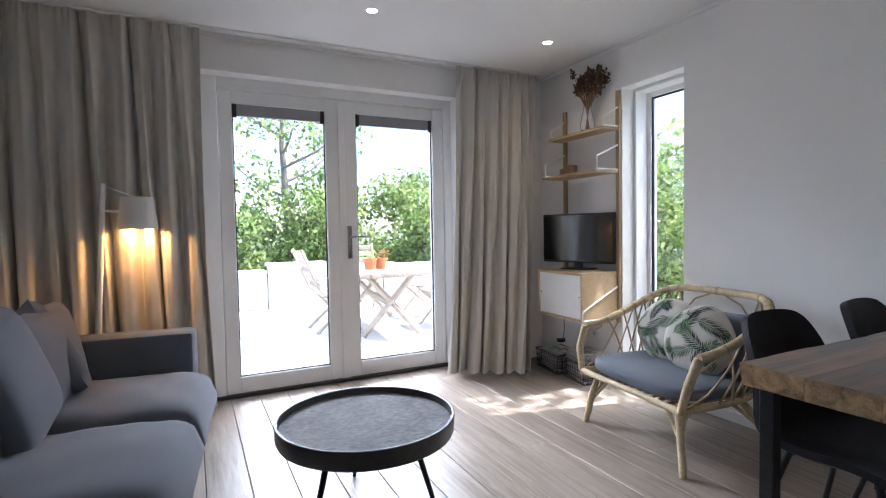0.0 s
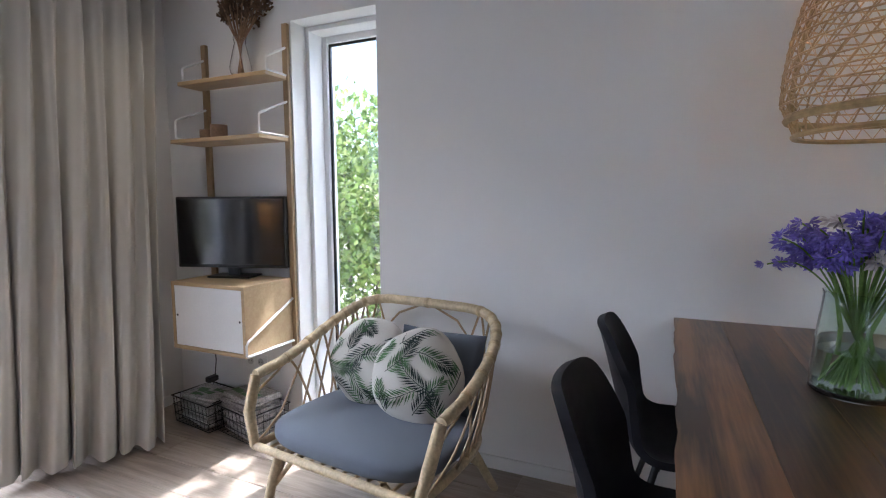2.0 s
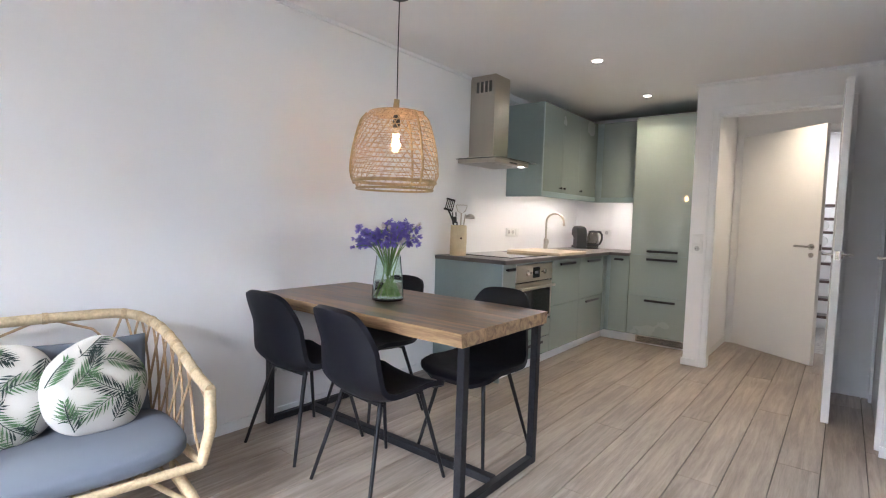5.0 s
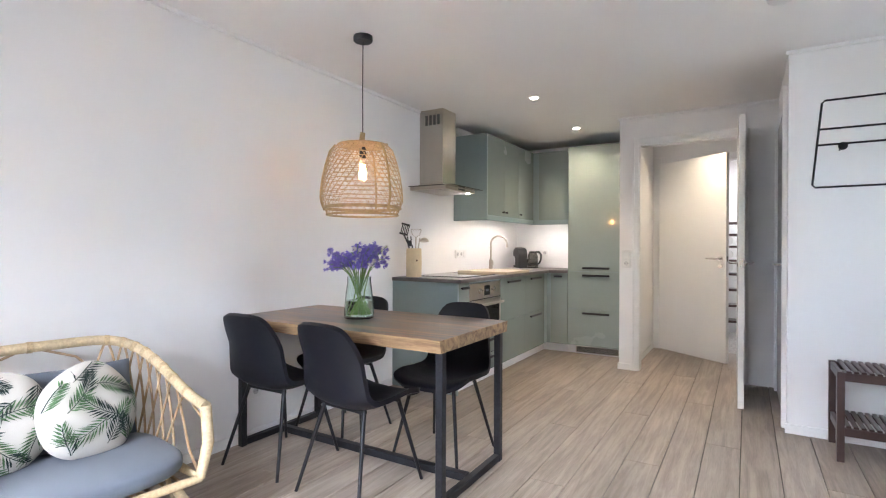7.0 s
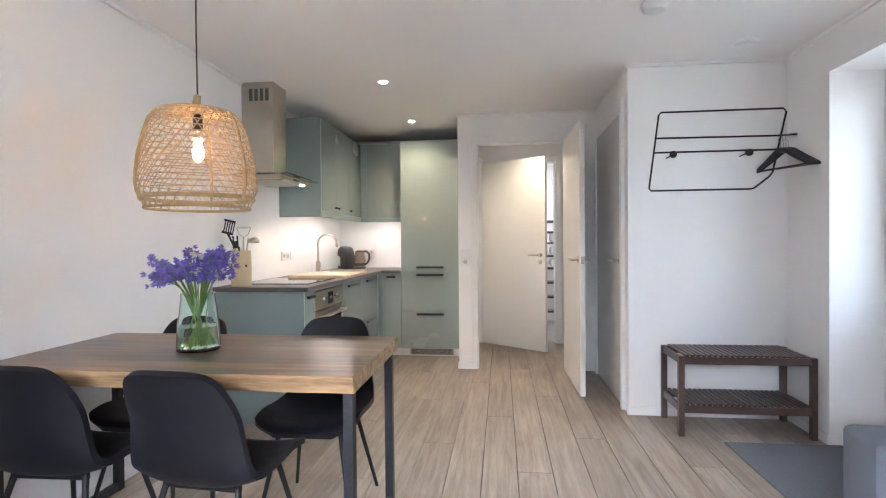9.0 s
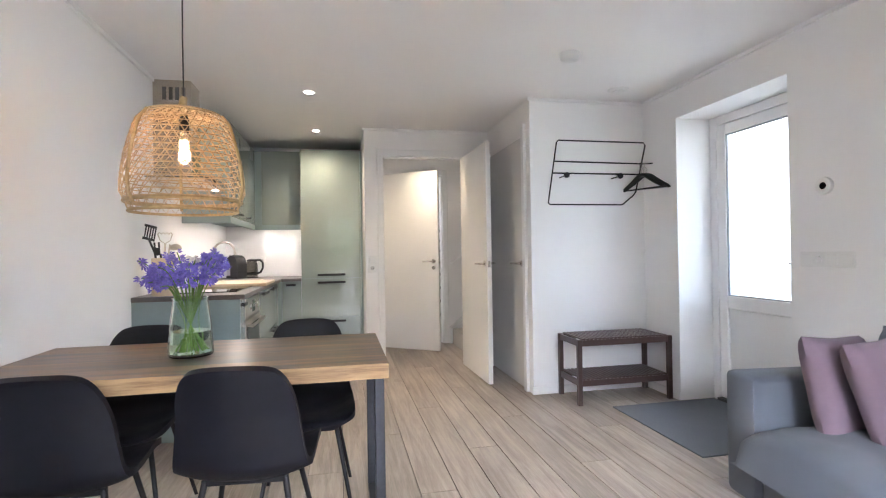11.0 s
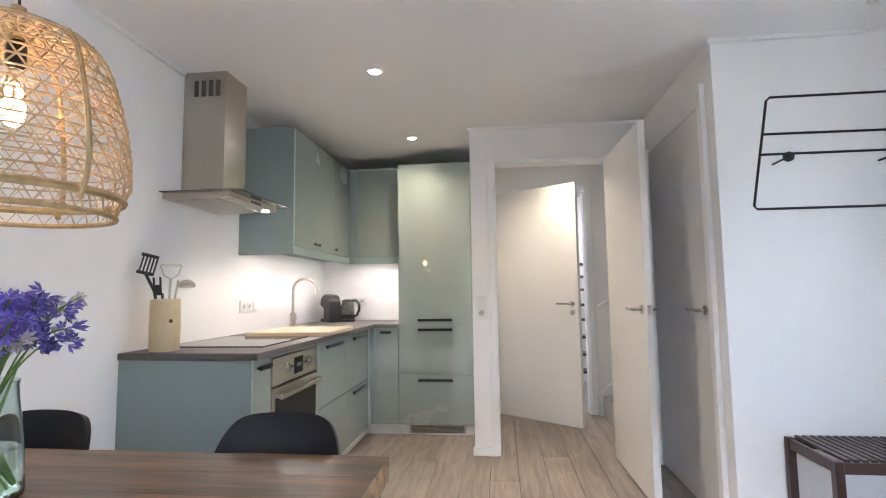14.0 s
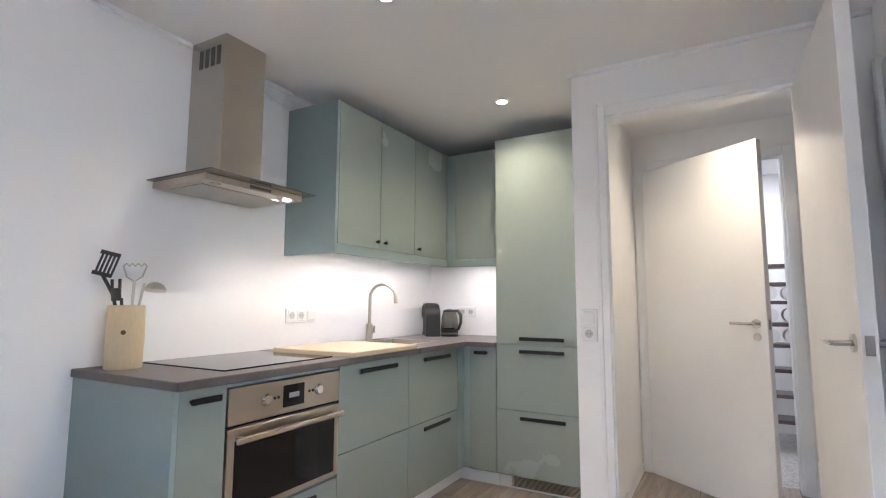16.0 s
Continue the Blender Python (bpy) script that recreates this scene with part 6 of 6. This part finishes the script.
part("handle", Mesh().tube([(-0.01, 0.01, 0.07), (0.005, 0.02, 0.27)], 0.006, 8), BLACKP, sp)
part("head", Mesh().box(-0.018, 0.018, -0.004, 0.004, 0.26, 0.31, 0.003).box(-0.018, -0.009, -0.004, 0.004, 0.31, 0.345).box(0.009, 0.018, -0.004, 0.004, 0.31, 0.345).turned(pose(0.005, 0.02, 0.0, 0, 4, 40)), BLACKP, sp)
sp = thing("ladle", "steel ladle standing in the holder", "ladle", (2.60, -1.065, Z1))
part("handle", Mesh().tube([(-0.01, -0.01, 0.07), (-0.03, -0.045, 0.33)], 0.005, 8), STEEL, sp)
bowl = [(0.04 * math.cos(a), 0.035 * math.sin(a)) for a in [0.05 + 1.45 * k / 7 for k in range(8)]]
part("bowl", Mesh().lathe([(r, z) for r, z in bowl] + [(max(r - 0.002, 0.001), z - 0.002) for r, z in reversed(bowl)], 24).turned(pose(-0.055, -0.075, 0.30, 8, 6, 0)), STEEL, sp, smooth=True)
sp = thing("potato_masher", "chrome wire potato masher", "masher", (2.60, -1.065, Z1))
part("handle", Mesh().tube([(0.0, -0.015, 0.07), (-0.012, -0.015, 0.34)], 0.0055, 8), STEEL, sp)
m = Mesh()
zig = [(-0.045 + 0.0112 * k, 0, 0.40 + (0.008 if k % 2 else -0.004)) for k in range(9)]
m.tube(zig, 0.003, 6).tube([(-0.045, 0, 0.40), (-0.03, 0, 0.355), (0, 0, 0.335), (0.03, 0, 0.355), (0.045, 0, 0.40)], 0.003, 6)
part("head", m.turned(pose(-0.012, -0.015, 0.0, 0, 0, 35)), STEEL, sp)
cm = thing("coffee_machine", "small black capsule coffee machine", "coffee machine", (2.60, -3.40, Z1), 40)
side = [(-0.02, 0.0), (0.12, 0.0), (0.125, 0.15), (0.11, 0.20), (0.075, 0.235), (0.025, 0.25), (-0.04, 0.246), (-0.085, 0.226), (-0.105, 0.19), (-0.105, 0.15), (-0.035, 0.138), (-0.02, 0.12)]
m = Mesh()
for x0, x1, k in ((-0.052, 0.052, 1.0), (-0.057, -0.052, 0.965), (0.052, 0.057, 0.965)):
    n = len(side)
    ring = [(0.01 + (y - 0.01) * k, 0.12 + (z - 0.12) * k if k < 1 else z) for y, z in side]
    m.add([(x, y, max(z, 0.0)) for x in (x0, x1) for y, z in ring], [tuple(range(n)), tuple(reversed(range(n, 2 * n)))] + [(i, n + i, n + (i + 1) % n, (i + 1) % n) for i in range(n)])
part("body", m, BLACKP, cm, "arched black plastic body", smooth=True)
part("drip_tray", Mesh().box(-0.048, 0.048, -0.125, -0.022, 0.0, 0.028, 0.006), BLACKP, cm)
part("drip_grid", Mesh().box(-0.043, 0.043, -0.12, -0.03, 0.028, 0.031, 0.001), CHROME, cm, "chrome drip grid")
part("lever", Mesh().tube([(-0.045, 0.03, 0.247), (-0.045, -0.06, 0.252), (0.045, -0.06, 0.252), (0.045, 0.03, 0.247)], 0.005, 8), CHROME, cm, "chrome lever", smooth=True)
part("nozzle", Mesh().tube([(0, -0.075, 0.15), (0, -0.075, 0.125)], [0.016, 0.011], 12), CHROME, cm, smooth=True)
kt = thing("kettle", "black and glass electric kettle", "kettle", (2.44, -3.42, Z1))
part("base", Mesh().lathe([(0.07, 0), (0.072, 0.012), (0.062, 0.02)], 28), BLACKP, kt, smooth=True)
part("jug", Mesh().lathe([(0.066, 0.021), (0.068, 0.05), (0.062, 0.14), (0.05, 0.185), (0.047, 0.185), (0.058, 0.14), (0.062, 0.05), (0.06, 0.025)], 32), glass("smoked_jug", (0.62, 0.60, 0.57)), kt, smooth=True)
part("band", Mesh().lathe([(0.0695, 0.035), (0.0695, 0.06)], 32, cap=False), BLACKP, kt, smooth=True)
part("lid", Mesh().lathe([(0.052, 0.186), (0.05, 0.20), (0.02, 0.21)], 28), BLACKP, kt, smooth=True)
part("handle", Mesh().tube([(-0.045, 0.02, 0.195), (-0.095, 0.04, 0.198), (-0.125, 0.05, 0.165), (-0.125, 0.05, 0.11), (-0.10, 0.04, 0.062), (-0.066, 0.024, 0.052)], 0.012, 8), BLACKP, kt, smooth=True)

# ---- bathroom glimpsed through the far door ----
ts = thing("towel_rack", "dark wooden wall rack with rolled white towels", "towel rack", (0.18, -5.0, 0))
for z in (0.25, 0.45, 0.65, 0.85, 1.02, 1.20, 1.35, 1.5):
    part("shelf", Mesh().box(-0.35, 0.35, -0.12, 0.12, z - 0.03, z, 0.002), BENCHW, ts)
for x in (-0.36, 0.36):
    part("upright", Mesh().box(x - 0.015, x + 0.015, -0.12, 0.12, 0, 1.52), WHITEM, ts)
for z in (0.851, 1.021, 1.201):
    for k in range(4):
        tw = thing("rolled_towel", "rolled white towel on the rack", "towel", (0.18 - 0.24 + 0.15 * k, -5.0, z + 0.062), 0, "rolled towels")
        part("roll", Mesh().tube([(0, -0.11, 0), (0, 0.11, 0)], 0.06, 14), TOWEL, tw, smooth=True)
m = Mesh().box(-2.6, 1.12, -5.6, -3.96, -0.012, 0.002)
structure("floor_bathroom", m, TILEF, "patterned tile floor", "floor")

# ---- outside ----
structure("ground", Mesh().add([(-400, -400, -0.30), (400, -400, -0.30), (400, 400, -0.30), (-400, 400, -0.30)], [(0, 1, 2, 3)]), SOIL, "garden ground", "ground")
terrace = structure("pavement", Mesh().box(-7, 9, 3.66, 7.85, -0.28, -0.075), SOIL, "pale weathered wooden deck outside the French doors", "deck")
board = mesh_of("deck_board", Mesh().box(0, 4.0, 0.003, 0.141, 0, 0.03, 0.003), DECK)
for i in range(28):
    for k in range(4):
        ob = new("deck_board", board)
        ob.parent = terrace
        ob.location = (-7 + 4.0 * k + (0.0 if i % 2 else 0.001), 3.68 + 0.145 * i, -0.075)

# low whitewashed planter wall round the deck
pw = structure("planter_wall", Mesh().box(-6.5, 8.5, 7.92, 8.2, -0.3, 0.44), STONEW, "low whitewashed retaining wall at the end of the deck", "wall")
for i in range(16):
    z1 = 0.50 if i % 4 else 0.60
    part("panel", Mesh().box(-6.5 + 0.94 * i + 0.01, -6.5 + 0.94 * (i + 1) - 0.01, 7.87, 7.92, -0.08, z1, 0.006), STONEW, pw)
    part("cap", Mesh().box(-6.5 + 0.94 * i + 0.004, -6.5 + 0.94 * (i + 1) - 0.004, 7.84, 8.22, z1, z1 + 0.04, 0.006), STONEW, pw)


def foliage(name, label, blobs, n, size, seed, mats, kind="stuff"):
    """Many small leaves gathered in clumps round the given centres (x, y, z, rx, ry, rz)."""
    r = np.random.default_rng(seed)
    verts, faces, idx = [], [], []
    w = np.array([b[3] * b[5] + b[4] * b[5] for b in blobs])
    pick = r.choice(len(blobs), n, p=w / w.sum())
    for i in range(n):
        b = blobs[pick[i]]
        d = r.normal(size=3)
        d /= np.linalg.norm(d)
        d[2] = d[2] * 0.9 + 0.1
        q = 0.55 + 0.5 * r.random() + 0.18 * noise.noise((d[0] * 3 + b[0], d[1] * 3 + b[1], d[2] * 3))
        c = np.array(b[:3]) + d * q * np.array(b[3:6])
        a = r.normal(size=3)
        a /= np.linalg.norm(a)
        up = r.normal(size=3) + (0, 0, 0.8)
        s = np.cross(a, up)
        s /= np.linalg.norm(s) + 1e-9
        ln = size * (0.6 + 0.8 * r.random())
        k = len(verts)
        verts += [tuple(c), tuple(c + a * ln * 0.5 + s * ln * 0.28), tuple(c + a * ln), tuple(c + a * ln * 0.5 - s * ln * 0.28)]
        faces.append((k, k + 1, k + 2, k + 3))
        idx.append(int(r.integers(len(mats))))
    me = bpy.data.meshes.new(name)
    me.from_pydata(verts, [], faces)
    for mm in mats:
        me.materials.append(mm)
    me.polygons.foreach_set("material_index", idx)
    return tagged(new(name, me), label, "hedge", "", kind)


r = random.Random(5)
blobs = []
for i in range(270):
    x = r.uniform(-8, 9)
    far = r.random()
    top = (1.6 + 0.6 * min(1.0, max(0.0, (x - 0.6) / 1.5)) + 0.45 * noise.noise((x * 0.9, 2.0, 0))) * (0.85 + 0.45 * far)
    s0 = r.uniform(0.36, 0.66)
    blobs.append((x, 8.8 + 1.9 * far, r.uniform(0.1, max(0.2, top - s0 * 0.5)), s0, s0 * 0.9, s0 * 0.85))
foliage("hedge", "dense fresh green garden shrubs behind the deck", blobs, 95000, 0.10, 3, LEAVES)
m = Mesh()
for b in blobs[:60]:
    m.tube([(b[0], b[1], -0.3), (b[0] + r.uniform(-0.3, 0.3), b[1] + 0.1, b[2] + b[5] * 0.4)], [0.022, 0.007], 5)
tagged(new("shrub_stems", mesh_of("shrub_stems", m, BARK)), "thin brown shrub stems", "shrub", "", "stuff")


def tree(x, y, h, seed, label, leaves=5200):
    t = thing("tree", label, "tree", (x, y, -0.3), 0, "garden trees")
    r = random.Random(seed)
    m = Mesh()
    tops = []
    m.tube([(0, 0, 0), (0.05, 0.02, h * 0.3), (-0.03, 0.05, h * 0.6), (0.05, 0.0, h)], [0.10, 0.08, 0.05, 0.015], 10)
    for k in range(11):
        z = h * (0.35 + 0.055 * k)
        a = r.uniform(0, 6.28)
        L = (1.5 - 0.08 * k) * r.uniform(0.7, 1.1)
        tip = (L * math.cos(a), L * math.sin(a), z + 0.6 * L)
        m.tube([(0, 0, z), (tip[0] * 0.5, tip[1] * 0.5, z + 0.22 * L), tip], [0.035, 0.022, 0.008], 6)
        tops.append(tip)
    part("trunk", m, BARK, t, "grey-brown forked trunk", smooth=True)
    c = foliage("crown", "", [(p[0] * 0.8, p[1] * 0.8, p[2] - 0.2, 0.7, 0.7, 0.55) for p in tops], leaves, 0.11, seed, LEAVES)
    c.parent = t
    for key in ("category", "kind", "label"):
        if key in c:
            del c[key]


tree(1.65, 9.9, 5.2, 4, "bare-branched garden tree with fresh spring leaves", 2300)
# branches show at the window; crown above, out of view, added to dapple sun
tree(6.0, 1.9, 7.0, 9, "young garden tree in fresh leaf beside the house", 1700)

# hedge beside the narrow window
blobs = [(4.6 + 0.25 * r.random(), 1.2 + 0.28 * i, 0.95 + 0.1 * r.random(), 0.5, 0.35, 1.1 + 0.15 * r.random()) for i in range(12)]
foliage("side_hedge", "climbing leafy hedge outside the narrow window", blobs, 20000, 0.075, 7, LEAVES)
m = Mesh()
for b in blobs:
    m.tube([(b[0], b[1], -0.3), (b[0] - 0.05, b[1] + 0.05, b[2] + 0.5)], [0.025, 0.008], 5)
tagged(new("hedge_stems", mesh_of("hedge_stems", m, BARK)), "brown hedge stems", "hedge", "", "stuff")

# ---- garden table with chairs ----
gt = thing("garden_table", "weathered wooden garden table on the deck", "garden table", (2.02, 5.62, -0.045), 84)
for i in range(7):
    part("slat", Mesh().box(-0.95, 0.95, -0.42 + 0.12 * i, -0.42 + 0.12 * i + 0.112, 0.70, 0.73, 0.003), TEAK, gt)
for sx in (1, -1):
    for s in (1, -1):
        part("leg", Mesh().tube([(sx * 0.62, s * 0.32, 0.02), (sx * 0.62, -s * 0.28, 0.70)], 0.035, 4), TEAK, gt)
    part("crossbar", Mesh().box(sx * 0.62 - 0.03, sx * 0.62 + 0.03, -0.36, 0.36, 0.65, 0.70, 0.004), TEAK, gt)
part("stretcher", Mesh().box(-0.62, 0.62, -0.03, 0.03, 0.33, 0.39, 0.004), TEAK, gt)


def garden_chair(m4):
    c = thing("garden_chair", "weathered slatted wooden folding chair", "garden chair", (0, 0, 0), 0, "garden chairs")
    for i in range(5):
        part("seat_slat", Mesh().box(-0.22, 0.22, -0.20 + 0.085 * i, -0.20 + 0.085 * i + 0.075, 0.42, 0.438, 0.003), TEAK, c)
    for i in range(5):
        z = 0.52 + 0.09 * i
        y = -0.24 - 0.045 * i
        part("back_slat", Mesh().box(-0.21, 0.21, y - 0.01, y + 0.01, z, z + 0.07, 0.003), TEAK, c)
    for sx in (1, -1):
        part("leg", Mesh().tube([(sx * 0.235, 0.24, 0.0), (sx * 0.235, -0.25, 0.52), (sx * 0.235, -0.44, 0.97)], 0.02, 4), TEAK, c)
        part("leg", Mesh().tube([(sx * 0.205, -0.28, 0.0), (sx * 0.205, 0.20, 0.42)], 0.02, 4), TEAK, c)
        part("armrest", Mesh().box(sx * 0.25 - 0.025, sx * 0.25 + 0.025, -0.28, 0.22, 0.62, 0.645, 0.004), TEAK, c)
    c.matrix_world = m4
    return c


g1 = garden_chair(pose(1.52, 5.75, -0.045, 0, 0, -88))
copy_thing(g1, pose(2.75, 5.25, -0.045, 0, 0, 88))
copy_thing(g1, pose(2.2, 6.85, -0.045, 0, 0, 172))
copy_thing(g1, pose(2.85, 6.1, -0.045, 0, 0, 94))
for x, y in ((1.82, 5.30), (1.97, 5.36)):
    fp = thing("flower_pot", "terracotta pot with small flowers on the garden table", "flower pot", (x, y, 0.686), 0, "pots on the garden table")
    part("pot", Mesh().lathe([(0.055, 0), (0.075, 0.10), (0.083, 0.102), (0.083, 0.125), (0.072, 0.125), (0.070, 0.10)], 24), TERRA, fp, smooth=True)
    part("soil", Mesh().lathe([(0.069, 0.095), (0.069, 0.10)], 20), SOIL, fp)
    mm = Mesh()
    rr = random.Random(int(x * 100))
    for k in range(60):
        p = Vector((rr.uniform(-0.08, 0.08), rr.uniform(-0.08, 0.08), 0.12 + rr.uniform(0, 0.09)))
        d = Vector((rr.uniform(-1, 1), rr.uniform(-1, 1), rr.uniform(-0.2, 1))) * 0.03
        s2 = d.cross(Vector((0.2, 0.5, 0.7))).normalized() * 0.01
        mm.add([p - s2, p + d * 0.5 - s2, p + d, p + d * 0.5 + s2], [(0, 1, 2, 3)])
    part("flowers", mm, [TERRA, LEAVES[0]][0 if x > 1.9 else 1], fp)

# floor planks along the room
plank_mesh = {}


def plank(x0, x1, y0, y1):
    key = (round(x1 - x0, 3), round(y1 - y0, 3))
    if key not in plank_mesh:
        w, d = key
        plank_mesh[key] = mesh_of("plank", Mesh().box(0.0017, w - 0.0017, 0.0003, d - 0.0003, -0.012, 0.0, 0.0014), FLOOR)
    ob = new("plank", plank_mesh[key])
    ob.parent = floor
    ob.location = (x0, y0, 0)


rng = random.Random(4)
W_PLANK = 0.1825
x, k = 1.115 - 14 * W_PLANK, 0
while x < XE:
    x1 = min(x + W_PLANK, XE)
    y = -4.2 - (k * 0.83 % 2.15)
    while y < 3.44:
        y1 = min(y + 2.15, 3.46)
        a = max(y, -4.2)
        lo, hi = a, y1
        if y1 - a > 0.03:
            plank(x, x1, lo, hi)
        y = y1 if y1 < 3.44 else 9
    x, k = x1, k + 1
